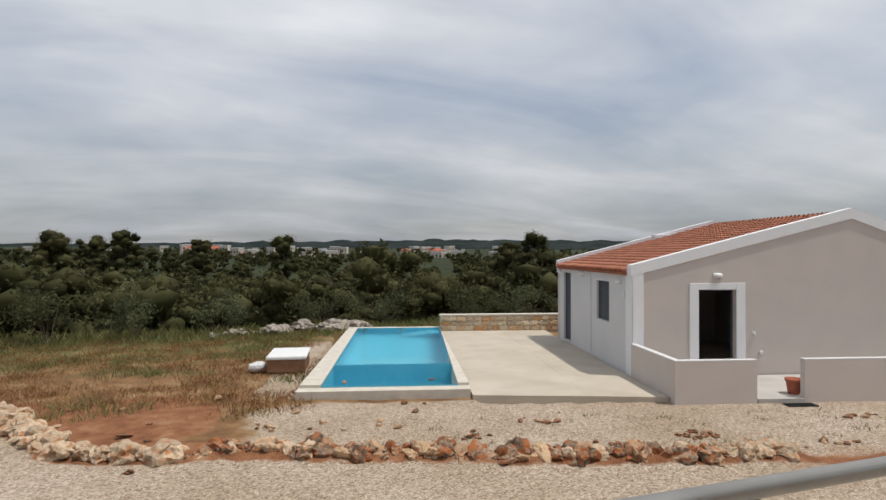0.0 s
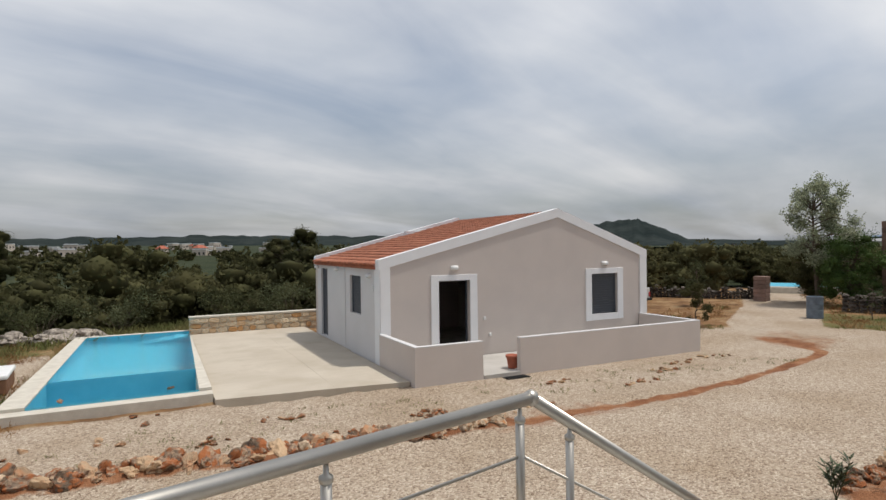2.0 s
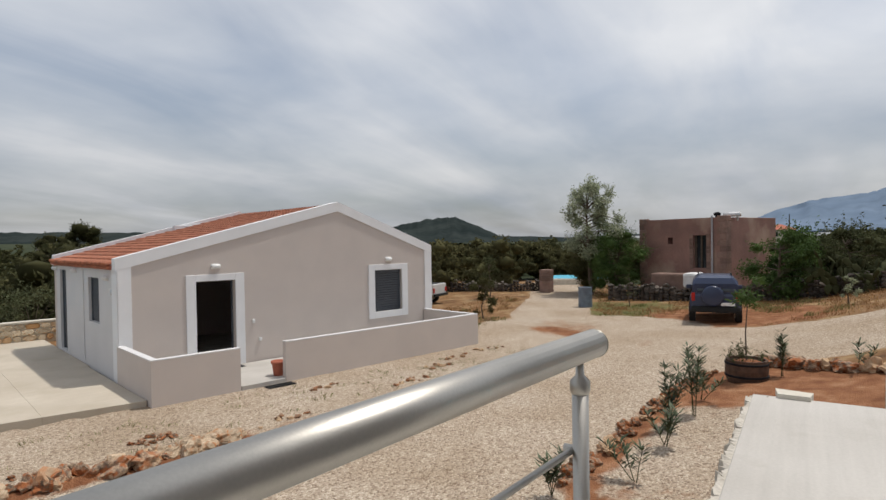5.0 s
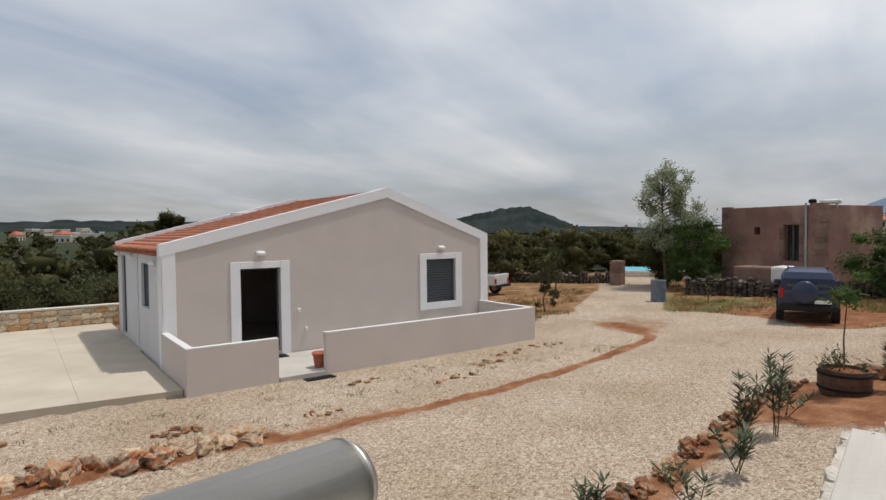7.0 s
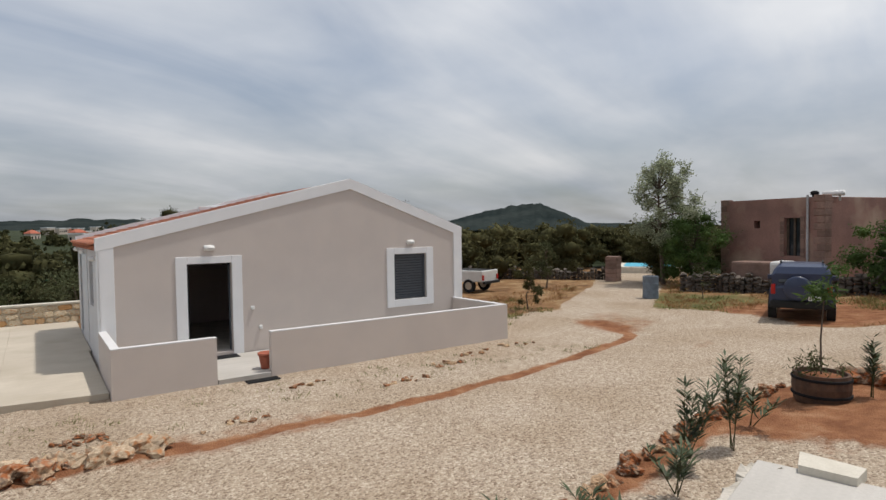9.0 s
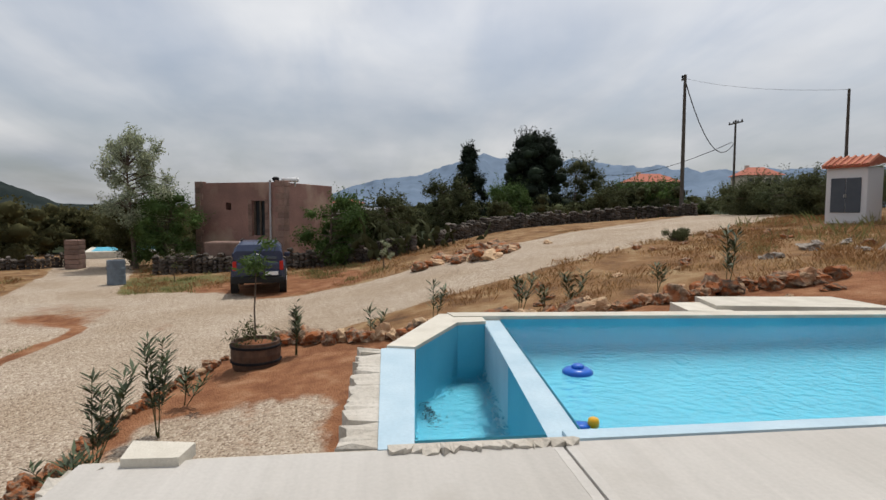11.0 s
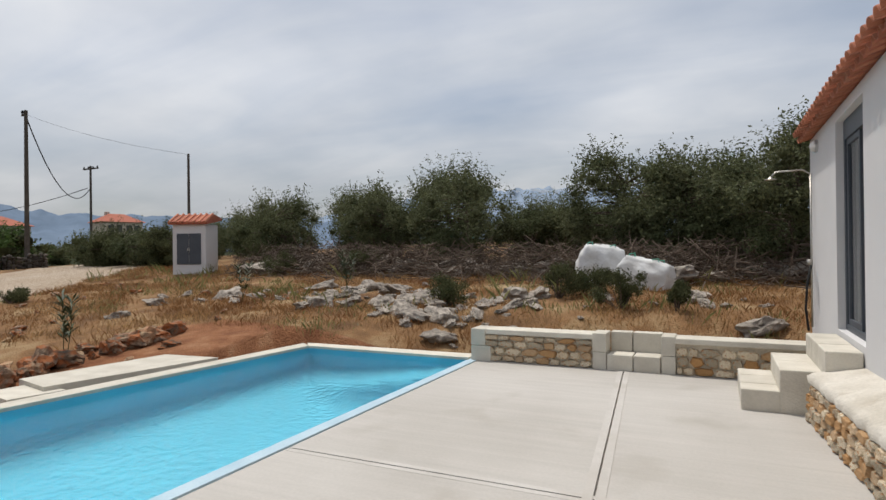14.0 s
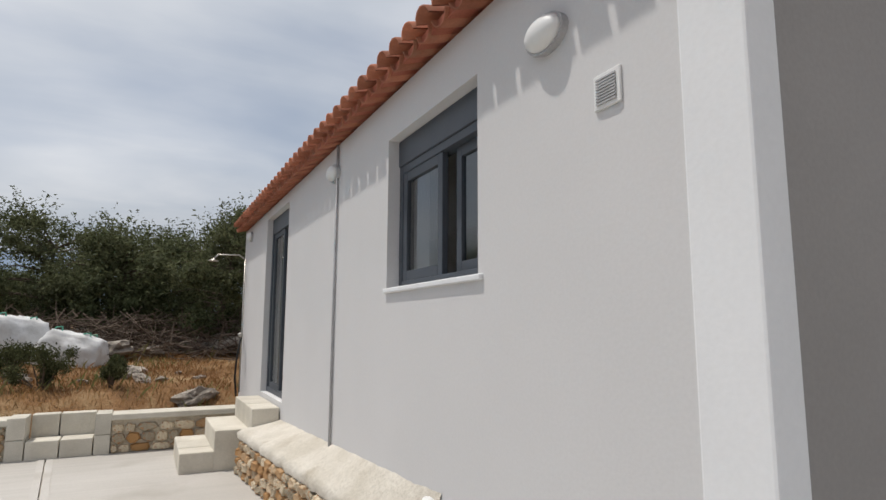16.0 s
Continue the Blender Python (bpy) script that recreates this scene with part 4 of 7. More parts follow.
gable_band(V0 - 0.035, V0 + 0.24, 0.20, 0.10)
gable_band(V1 - 0.24, V1 + 0.035, 0.20, 0.14)
hpart("roof_ridge_box", box(3.8, 5.6, V1 - 0.55, V1 - 0.26, 3.7, 4.20, 0.01), WHITE, "low white parapet box on the roof")


def framed(u0, u1, z0, z1, w, top, sill, label):
    low = z0 - (sill or 0.2)
    fr = hpart("trim", box(u0 - w, u0 - 0.001, V0 - 0.03, V0 + 0.06, low, z1 + top, 0.006), WHITE, label)
    for bm in (box(u1 + 0.001, u1 + w, V0 - 0.03, V0 + 0.06, low, z1 + top, 0.006), box(u0, u1, V0 - 0.028, V0 + 0.06, z1, z1 + top - 0.002, 0.006)):
        hpart("trim", bm, WHITE)
    if sill:
        hpart("trim", box(u0, u1, V0 - 0.028, V0 + 0.06, low + 0.002, z0, 0.006), WHITE)
    return fr


framed(*DOOR, 0.26, 0.18, 0, "white painted door surround")
framed(*WIN, 0.26, 0.19, 0.22, "white painted window surround")
door = hpart("door", box(DOOR[0] + 0.03, DOOR[0] + 0.08, V0 + 0.25, V0 + 1.2, FL + 0.01, DOOR[3] - 0.03, 0.005), ANTHRACITE, "dark door standing open")
part("handle", tube([(DOOR[0] + 0.09, V0 + 0.95, 1.15), (DOOR[0] + 0.13, V0 + 0.95, 1.15), (DOOR[0] + 0.13, V0 + 0.95, 1.6)], 0.012), STEEL, door)
frm = hpart("door_frame", box(DOOR[0], DOOR[0] + 0.03, V0 + 0.16, V0 + 0.24, FL, DOOR[3]), ANTHRACITE)
hpart("door_frame", box(DOOR[1] - 0.03, DOOR[1], V0 + 0.16, V0 + 0.24, FL, DOOR[3]), ANTHRACITE)
hpart("door_frame", box(DOOR[0] + 0.03, DOOR[1] - 0.03, V0 + 0.16, V0 + 0.24, DOOR[3] - 0.04, DOOR[3]), ANTHRACITE)
win = hpart("window", box(WIN[0], WIN[1], V0 + 0.13, V0 + 0.15, WIN[2], WIN[3]), CARGLASS, "dark window with shutter slats")
for k in range(16):
    z = WIN[2] + 0.06 + k * (WIN[3] - WIN[2] - 0.1) / 16
    part("slat", box(WIN[0] + 0.05, WIN[1] - 0.05, V0 + 0.105, V0 + 0.125, z, z + 0.065, 0.004), ANTHRACITE, win)
for a, b, c, d in ((WIN[0], WIN[0] + 0.05, WIN[2], WIN[3]), (WIN[1] - 0.05, WIN[1], WIN[2], WIN[3]), (WIN[0] + .05, WIN[1] - .05, WIN[2], WIN[2] + 0.05), (WIN[0] + .05, WIN[1] - .05, WIN[3] - 0.05, WIN[3])):
    part("frame", box(a, b, V0 + 0.09, V0 + 0.14, c, d, 0.004), ANTHRACITE, win)
for z0, z1, v0, v1, nm in ((SWIN[2], SWIN[3], SWIN[0], SWIN[1], "window"), (SDOOR[2], SDOOR[3], SDOOR[0], SDOOR[1], "door")):
    w = hpart(nm, box(0.18, 0.20, v0, v1, z0, z1), ANTHRACITE, "grey shuttered opening")
    for k in range(int((z1 - z0) / 0.09)):
        part("slat", box(0.155, 0.178, v0 + 0.06, v1 - 0.06, z0 + 0.05 + k * 0.09, z0 + 0.13 + k * 0.09, 0.004), ANTHRACITE, w)
    for a, b in ((v0, v0 + 0.06), (v1 - 0.06, v1)):
        part("frame", box(0.13, 0.18, a, b, z0, z1, 0.004), ANTHRACITE, w)


def wall_lamp(m, label):
    """An oval bulkhead lamp: back plate, body and a hooded glass, out along its own -y."""
    l = thing("wall_lamp", m, label, "lamp", "wall lamps on the houses")
    part("back_plate", box(-0.13, 0.13, -0.03, 0.0, -0.07, 0.07, 0.012), PLASTIC_W, l)
    bm = bmesh.new()
    bmesh.ops.create_uvsphere(bm, u_segments=18, v_segments=10, radius=1.0)
    for v in bm.verts:
        v.co = Vector((v.co.x * 0.135, min(v.co.y, 0.0) * 0.12 - 0.03, v.co.z * 0.075))
    part("shade", bm, PLASTIC_W, l, smooth=True)
    return l


for u, z in ((2.47, 2.86), (8.45, 2.86)):
    wall_lamp(HOUSE @ pose(u, V0, z), "white oval bulkhead lamp above a house opening")
for v, z in ((9.6, 2.78), (6.85, 2.76), (3.45, 2.66)):
    wall_lamp(HOUSE @ pose(0.06, v, z, 0, 0, -90), "small white bulkhead lamp on the pale side wall")
for u, z in ((3.52, 1.25), (3.72, 0.72)):
    o = thing("wall_socket", HOUSE @ pose(u, V0, z), "small white outdoor switch box on the wall", "socket")
    part("box", box(-0.045, 0.045, -0.045, 0, -0.05, 0.05, 0.01), PLASTIC_W, o)
    part("flap", box(-0.035, 0.035, -0.055, -0.046, -0.04, 0.04, 0.004), PLASTIC_W, o)
v = thing("wall_vent", HOUSE @ pose(0.06, 3.15, 2.30, 0, 0, -90), "small white vent grille on the side wall", "vent")
part("frame", box(-0.07, 0.07, -0.02, 0, -0.09, 0.09, 0.006), PLASTIC_W, v)
for k in range(6):
    part("slat", box(-0.055, 0.055, -0.03, -0.021, -0.075 + k * 0.026, -0.06 + k * 0.026), PLASTIC_W, v)
d = thing("downpipe", HOUSE, "thin grey cable pipe down the side wall", "pipe")
part("pipe", tube([(0.045, 5.95, 0.2), (0.045, 5.95, EAVE_L - 0.1)], 0.012, sides=8), RENDER_GREY, d)

# low walls in front
for outline, label in (([(0, 0), (1.97, 0), (1.97, 0.16), (0.16, 0.16), (0.16, V0 - 0.035), (0, V0 - 0.035)], "low beige garden wall with a clean cap"),
                       ([(3.14, 0), (10.19, 0), (10.19, V0 - 0.035), (10.03, V0 - 0.035), (10.03, 0.16), (3.14, 0.16)], "long low beige garden wall returning to the house")):
    w = thing("garden_wall", HOUSE, label, "wall", "low walls before the small house")
    part("wall", prism(outline, -0.4, 0.988), PLASTER, w)
    grow = [(a, b) for a, b in outline]
    part("cap", prism(grow, 0.99, 1.012), RENDER_GREY, w)
porch = thing("porch_floor", HOUSE, "pale concrete porch floor behind the low walls", "floor", kind="structure")
part("slab", prism([(0.17, 0.17), (1.98, 0.17), (1.99, -0.02), (3.12, -0.02), (3.13, 0.17), (10.02, 0.17), (10.02, V0 - 0.04), (0.17, V0 - 0.04)], -0.3, FL - 0.08), CONCRETE, porch)
grate = thing("drain_grate", HOUSE @ pose(2.86, -0.22, 0.0), "dark metal drain grate in the gravel", "grate")
part("frame", box(-0.36, 0.36, -0.14, 0.14, -0.03, 0.012, 0.004), DARK, grate)
for k in range(12):
    part("bar", box(-0.33 + k * 0.058, -0.30 + k * 0.058, -0.12, 0.12, 0.013, 0.022), RUBBER, grate)
potm = thing("flower_pot", HOUSE @ pose(3.16, 0.42, FL - 0.08), "terracotta flower pot beside the low wall", "pot")
part("body", lathe([(0.11, 0), (0.13, 0.02), (0.17, 0.30), (0.175, 0.31)], 20), TERRACOTTA, potm, smooth=True)
part("rim", lathe([(0.18, 0.305), (0.195, 0.31), (0.195, 0.37), (0.165, 0.37), (0.155, 0.33)], 20), TERRACOTTA, potm, smooth=True)
mat_ = thing("door_mat", HOUSE @ pose(2.75, V0 - 0.28, FL - 0.079), "small dark door mat", "mat")
part("pile", box(-0.3, 0.3, -0.2, 0.2, 0, 0.015, 0.005), DARK, mat_)

# paving beside the house and its pool
pav = thing("pavement", HOUSE, "pale concrete terrace beside the small house", "terrace", kind="structure")
for o in ([(-4.56, 0.80), (-1.852, 0.50), (-1.852, 5.4), (-4.56, 5.4)], [(-1.848, 0.50), (-0.02, 0.25), (-0.02, 5.4), (-1.848, 5.4)],
          [(-4.55, 5.404), (-1.852, 5.404), (-1.852, 12.04), (-4.55, 12.04)], [(-1.848, 5.404), (0.04, 5.404), (0.04, 12.04), (-1.848, 12.04)]):
    part("slab", prism(o, -0.35, 0.12), PAVING, pav)


def stone_wall(name, m, length, height, thick, label, seed, faces=("front",), cap=True, size=0.26):
    """A mortared rubble wall along its own x; every stone is its own piece."""
    w = thing(name, m, label, "wall", kind="structure")
    part("core", box(0, length, 0.03, thick - 0.03, -0.4, height - 0.07), MORTAR, w)
    if cap:
        part("coping", box(-0.02, length + 0.02, -0.015, thick + 0.015, height - 0.07, height, 0.012), ASHLAR, w)
    rng = random.Random(seed)
    z = 0.0
    while z < height - 0.12:
        hh = min(rng.uniform(0.6, 0.95) * size, height - 0.08 - z)
        x = rng.uniform(-0.1, 0.0)
        while x < length:
            ll = rng.uniform(0.75, 1.7) * size
            a, b = max(x, 0.0), min(x + ll, length)
            if b - a > 0.06:
                o = new("stone", rng.choice(STONES))
                o.parent = w
                o.matrix_basis = Matrix.LocRotScale(((a + b) / 2, 0.035, z + hh / 2), Euler((0, rng.uniform(-0.12, 0.12), 0)), ((b - a) / 2 - 0.001, 0.055 + rng.uniform(-.012, .012), hh / 2 - 0.001))
            x += ll
        z += hh
    return w


def stone_piece(seed):
    """An irregular flat-faced stone filling about the unit box."""
    rng = random.Random(seed)
    n = rng.choice((6, 7, 8))
    ring = []
    for k in range(n):
        t = 2 * math.pi * (k + rng.uniform(-0.25, 0.25)) / n
        c, s = math.cos(t), math.sin(t)
        k4 = (abs(c) ** 5 + abs(s) ** 5) ** (-1 / 5)
        ring.append((c * k4 * rng.uniform(0.92, 1.06), s * k4 * rng.uniform(0.92, 1.06)))
    vs = [(x, 0.6, z) for x, z in ring] + [(x, -0.55, z) for x, z in ring] + [(x * 0.8, -1.0 + rng.uniform(-0.15, 0.2), z * 0.8) for x, z in ring]
    fs = [tuple(range(2 * n, 3 * n))[::-1]]
    for r in range(2):
        for k in range(n):
            fs.append((r * n + k, r * n + (k + 1) % n, (r + 1) * n + (k + 1) % n, (r + 1) * n + k))
    me = bpy.data.meshes.new("stone")
    me.from_pydata(vs, [], fs)
    me.materials.append(STONE)
    me.update()
    bm = bmesh.new(); bm.from_mesh(me); bmesh.ops.recalc_face_normals(bm, faces=bm.faces); bm.to_mesh(me); bm.free()
    return me


STONES = [stone_piece(40 + k) for k in range(9)]
stone_wall("rubble_wall", HOUSE @ pose(-4.53, 12.06, 0.10), 6.6, 0.725, 0.35, "honey-coloured rubble wall with a pale coping", 11, size=0.30)

# the small house's pool, beside the paving
pool1 = thing("house_pool", HOUSE, "small turquoise pool with a glass-blue overflow front", "pool", kind="structure")
PV0, PV1, PVW = 1.14, 12.16, 4.05


def pool_left(v):
    return -8.17 + 0.0136 * (v - PVW)


def pool_right(v):
    return -4.78 + 0.0284 * (v - PVW)


def pool_quad(v0, v1, a=0.0, b=0.0):
    """The strip of the pool from v0 to v1, drawn in by a and b at its two sides."""
    return [(pool_left(v0) + a, v0), (pool_right(v0) - b, v0), (pool_right(v1) - b, v1), (pool_left(v1) + a, v1)]


def rim(name, outline, z0, z1, material=ASHLAR):
    return part(name, prism(outline, z0, z1), material, pool1)


P1, B1 = pool_quad(PVW, PV1), pool_quad(PV0 + 0.35, PVW - 0.12)
pool_shell("pool_basin", P1, -1.1, 0.26, pool1)
pool_shell("catch_basin", B1, -1.0, 0.24, pool1)
rim("overflow_wall", pool_quad(PVW - 0.114, PVW - 0.006), -1.0, 0.20, POOLEDGE)
rim("coping", [(-8.73, PV0 + 0.35), (pool_left(PV0) - 0.006, PV0 + 0.35), (pool_left(PV1) - 0.006, PV1), (pool_left(PV1) - 0.4, PV1)], -0.4, 0.27)
rim("coping", [(pool_right(PV0) + 0.006, PV0 + 0.35), (-4.58, PV0 + 0.35), (-4.555, PV1), (pool_right(PV1) + 0.006, PV1)], -0.4, 0.27)
rim("coping", [(-8.45, PV1 + 0.006), (-4.555, PV1 + 0.006), (-4.555, PV1 + 0.3), (-8.45, PV1 + 0.3)], -0.4, 0.27)
rim("coping", [(-8.76, PV0 - 0.05), (-4.58, PV0 - 0.05), (-4.58, PV0 + 0.344), (-8.76, PV0 + 0.344)], -0.4, 0.20)
for k in range(4):
    part("pool_step", box(pool_right(PV1) - 1.6 + 0.35 * k, pool_right(PV1) - 0.04, PV1 - 1.0, PV1 - 0.01, -1.1, -0.75 + 0.25 * k), POOLBLUE, pool1)
for o, z in ((P1, 0.19), (B1, -0.35)):
    wv = [HOUSE @ Vector((a, b, 0)) for a, b in o]
    water("water", [(p.x, p.y) for p in wv], YARD + z, "still turquoise water of the small pool")

bed = thing("daybed", HOUSE @ pose(-9.55, 4.15, 0.02, 0, 0, 4), "brown wooden sunbed base with a white cushion", "sunbed")
part("base", box(-0.54, 0.54, 0, 1.5, 0.03, 0.38, 0.02), BROWNBOX, bed)
part("cushion", box(-0.57, 0.57, -0.04, 1.54, 0.385, 0.50, 0.04), PLASTIC_W, bed, "white cushion")
for a, b in ((-0.48, 0.1), (0.48, 0.1), (-0.48, 1.4), (0.48, 1.4)):
    part("foot", box(a - 0.04, a + 0.04, b - 0.04, b + 0.04, -0.05, 0.03), BROWNBOX, bed)
sack = thing("cement_sack", HOUSE @ pose(-10.45, 4.4, 0.0, 0, 0, 20), "crumpled white sack on the ground", "sack")
me = rock_mesh("bag", 61, BAG, 0.15)
o = new("bag", me); o.parent = sack; o.matrix_basis = Matrix.LocRotScale((0, 0, 0.16), None, (0.32, 0.24, 0.24))

# roof: pitched decks, then tiles one by one
for (a, za), (b, zb) in (((-0.02, EAVE_L - 0.02), (RU, RIDGE)), ((RU, RIDGE), (HW + 0.02, EAVE_R - 0.02))):
    bm = bmesh.new()
    ring = [(a, za - 0.16), (b, zb - 0.16), (b, zb - 0.06), (a, za - 0.06)]
    fr = [bm.verts.new((p, V0 + 0.24, q)) for p, q in ring]
    bk = [bm.verts.new((p, V1 - 0.24, q)) for p, q in ring]
    bm.faces.new(fr); bm.faces.new(bk[::-1])
    for k in range(4):
        bm.faces.new((fr[k], bk[k], bk[(k + 1) % 4], fr[(k + 1) % 4]))
    hpart("roof_deck", bm, TERRACOTTA)


def barrel_tile():
    """A half-round clay tile, 0.40 long down its own x, tapering."""
    n, vs = 6, []
    for x, r in ((0.0, 0.095), (0.40, 0.078)):
        for rr in (r, r - 0.014):
            for k in range(n + 1):
                t = math.pi * k / n
                vs.append((x, rr * math.cos(t), rr * math.sin(t) * 0.8))
    m = n + 1
    fs = []
    for k in range(n):
        fs.append((k, k + 1, 2 * m + k + 1, 2 * m + k))
        fs.append((m + k + 1, m + k, 3 * m + k, 3 * m + k + 1))
        fs.append((k + 1, k, m + k, m + k + 1))
    me = bpy.data.meshes.new("tile")
    me.from_pydata(vs, [], fs)
    me.materials.append(TILE)
    me.shade_smooth()
    me.update()
    return me


TILE_ME = barrel_tile()


def tile_roof(parent, frame_m, columns, rows, pitch, spacing, length, keep, seed, lip=0.0):
    """Tiles up a slope: frame_m has x up the slope, y along the eave. The first keep are pieces, the rest are joined."""
    rng = random.Random(seed)
    base = np.array([v.co[:] for v in TILE_ME.vertices])
    polys = [tuple(p.vertices) for p in TILE_ME.polygons]
    vs, fs = [], []
    count = 0
    for c in range(columns):
        for r in range(rows):
            for under in (0, 1):
                y = (c + 0.5 * under) * spacing + rng.uniform(-0.006, 0.006)
                m = frame_m @ Matrix.LocRotScale((r * length + (lip if under else -0.03), y, 0.012 if under else 0.045 + rng.uniform(-0.004, 0.004)), Euler((math.pi if under else 0, radians(3.0), rng.uniform(-0.02, 0.02))), None)
                if count < keep and not under and r < 2:
                    o = new("tile", TILE_ME)
                    o.parent = parent
                    o.matrix_basis = m
                    count += 1
                else:
                    k = len(vs)
                    vs += [tuple(m @ Vector(b)) for b in base]
                    fs += [tuple(i + k for i in f) for f in polys]
    o = ob_from("tiles", vs, fs, TILE, parent, smooth=True)
    return tagged(o, kind="stuff")


slope = math.atan2(RIDGE - EAVE_L, RU)
fm = Matrix.Translation((-0.10, V0 + 0.34, EAVE_L - 0.10)) @ Matrix.Rotation(-slope, 4, "Y")
tile_roof(house, fm, 34, int(RU / math.cos(slope) / 0.34) + 1, slope, 0.20, 0.34, 68, 5)
slope2 = math.atan2(RIDGE - EAVE_R, HW - RU)
fm = Matrix.Translation((HW + 0.12, V1 - 0.34, EAVE_R - 0.10)) @ Matrix.Rotation(math.pi, 4, "Z") @ Matrix.Rotation(-slope2, 4, "Y")
tile_roof(house, fm, 34, int((HW - RU) / math.cos(slope2) / 0.34) + 1, slope2, 0.20, 0.34, 0, 6)

# ---------------------------------------------------------------- main house beside the terrace
MX, MY0, MY1, MTOP = 3.33, -10.8, -2.32, 4.58       # pool-side wall face, its two ends, its top
main = thing("main_house", None, "pale grey rendered house with white corners and clay roof", "house")


def mpart(name, bm, material, label="", parent=None, smooth=False):
    return part(name, bm, material, parent or main, label, smooth)


MWIN = (-4.79, -3.67, 3.335, 4.29)
MDOOR = (-8.98, -7.71, 2.32, 4.47)
wall = wall_with_holes("v", 0.0, 0.30, [(MY0, MTOP), (MY1 - 0.281, MTOP)], [MDOOR, MWIN])
bmesh.ops.transform(wall, matrix=Matrix.Translation((MX - 0.30, 0, 0)), verts=wall.verts)
mpart("pool_wall", wall, RENDER_GREY)
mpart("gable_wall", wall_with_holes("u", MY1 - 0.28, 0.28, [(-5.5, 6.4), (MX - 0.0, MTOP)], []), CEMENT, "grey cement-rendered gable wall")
mpart("wall_end", box(MX - 0.05, MX + 0.002, MY1 - 0.281, MY1 - 0.2, TER - 0.3, MTOP - 0.002), RENDER_GREY)
mpart("back_wall", box(-5.5, MX - 0.301, MY0, MY0 + 0.28, -0.4, MTOP), PLASTER)
mpart("far_wall", box(-5.8, -5.5, MY0, MY1, -0.4, MTOP), PLASTER)
mpart("quoin", box(MX - 0.115, MX + 0.012, MY1 - 0.20, MY1 + 0.012, TER - 0.3, MTOP + 0.0, 0.01), WHITE, "white painted corner strip")
mpart("inner_floor", box(-5.4, MX - 0.31, MY0 + 0.3, MY1 - 0.3, 1.9, 2.30), CONC_ROUGH)
mpart("inner_wall", box(0.2, 0.3, MY0 + 0.3, MY1 - 0.3, 2.31, 4.7), RENDER_GREY)
mpart("ceiling", box(-5.4, MX - 0.31, MY0 + 0.3, MY1 - 0.3, 4.63, 4.72), WHITE)
ms = math.atan2(2.2, 6.5)
bm = bmesh.new()
ring = [(MX + 0.115, MTOP + 0.002), (-5.6, MTOP + 3.0), (-5.6, MTOP + 3.1), (MX + 0.115, MTOP + 0.05)]
fr = [bm.verts.new((p, MY1 - 0.05, q)) for p, q in ring]
bk = [bm.verts.new((p, MY0, q)) for p, q in ring]
bm.faces.new(fr); bm.faces.new(bk[::-1])
for k in range(4):
    bm.faces.new((fr[k], bk[k], bk[(k + 1) % 4], fr[(k + 1) % 4]))
mpart("roof_deck", bm, TERRACOTTA)
# clay tiles: the eave edge is seen from below
fm = Matrix.Translation((MX + 0.150, MY1 - 0.10, MTOP + 0.03)) @ Matrix.Rotation(math.pi, 4, "Z") @ Matrix.Rotation(-math.atan2(3.0, 8.9), 4, "Y") @ Matrix.Scale(0.82, 4)
tile_roof(main, fm, 46, 6, 0.3, 0.225, 0.34, 82, 9, 0.015)
# window: roller box, frame, two sashes
wy0, wy1, wz0, wz1 = MWIN
w = mpart("window", box(MX - 0.16, MX - 0.07, wy0, wy1, wz1 - 0.17, wz1, 0.006), ANTHRACITE, "dark grey sliding window with a roller box")
for a, b, c, d in ((wy0, wy0 + 0.05, wz0, wz1 - 0.17), (wy1 - 0.05, wy1, wz0, wz1 - 0.17), (wy0 + 0.05, wy1 - 0.05, wz0, wz0 + 0.05), (wy0 + 0.05, wy1 - 0.05, wz1 - 0.22, wz1 - 0.17)):
    part("frame", box(MX - 0.17, MX - 0.08, a, b, c, d, 0.004), ANTHRACITE, w)


def sash(x, a, b, c, d, parent):
    s = part("pane", box(x - 0.004, x + 0.004, a + 0.04, b - 0.04, c + 0.04, d - 0.04), GLASS, parent)
    s.visible_shadow = False
    for p, q, r, t in ((a, a + 0.055, c, d), (b - 0.055, b, c, d), (a + 0.055, b - 0.055, c, c + 0.06), (a + 0.055, b - 0.055, d - 0.06, d)):
        part("sash", box(x - 0.018, x + 0.018, p, q, r, t, 0.003), ANTHRACITE, s)


wm = (wy0 + wy1) / 2
sash(MX - 0.105, wy0 + 0.05, wm + 0.03, wz0 + 0.05, wz1 - 0.22, w)
sash(MX - 0.145, wm + 0.12, wy1 - 0.05, wz0 + 0.05, wz1 - 0.22, w)
mpart("window_sill", box(MX - 0.08, MX + 0.022, wy0 - 0.012, wy1 + 0.045, wz0 - 0.025, wz0 + 0.004, 0.006), WHITE, "white stone window sill")
dy0, dy1, dz0, dz1 = MDOOR
d = mpart("door", box(MX - 0.17, MX - 0.07, dy0, dy1, dz1 - 0.20, dz1, 0.006), ANTHRACITE, "dark grey glazed door with a roller box")
for a, b, c, e in ((dy0, dy0 + 0.06, dz0, dz1 - 0.2), (dy1 - 0.06, dy1, dz0, dz1 - 0.2), (dy0 + 0.06, dy1 - 0.06, dz0, dz0 + 0.06)):
    part("frame", box(MX - 0.17, MX - 0.07, a, b, c, e, 0.004), ANTHRACITE, d)
dm = (dy0 + dy1) / 2
sash(MX - 0.105, dy0 + 0.06, dm + 0.03, dz0 + 0.06, dz1 - 0.2, d)
sash(MX - 0.14, dm - 0.03, dy1 - 0.06, dz0 + 0.06, dz1 - 0.2, d)


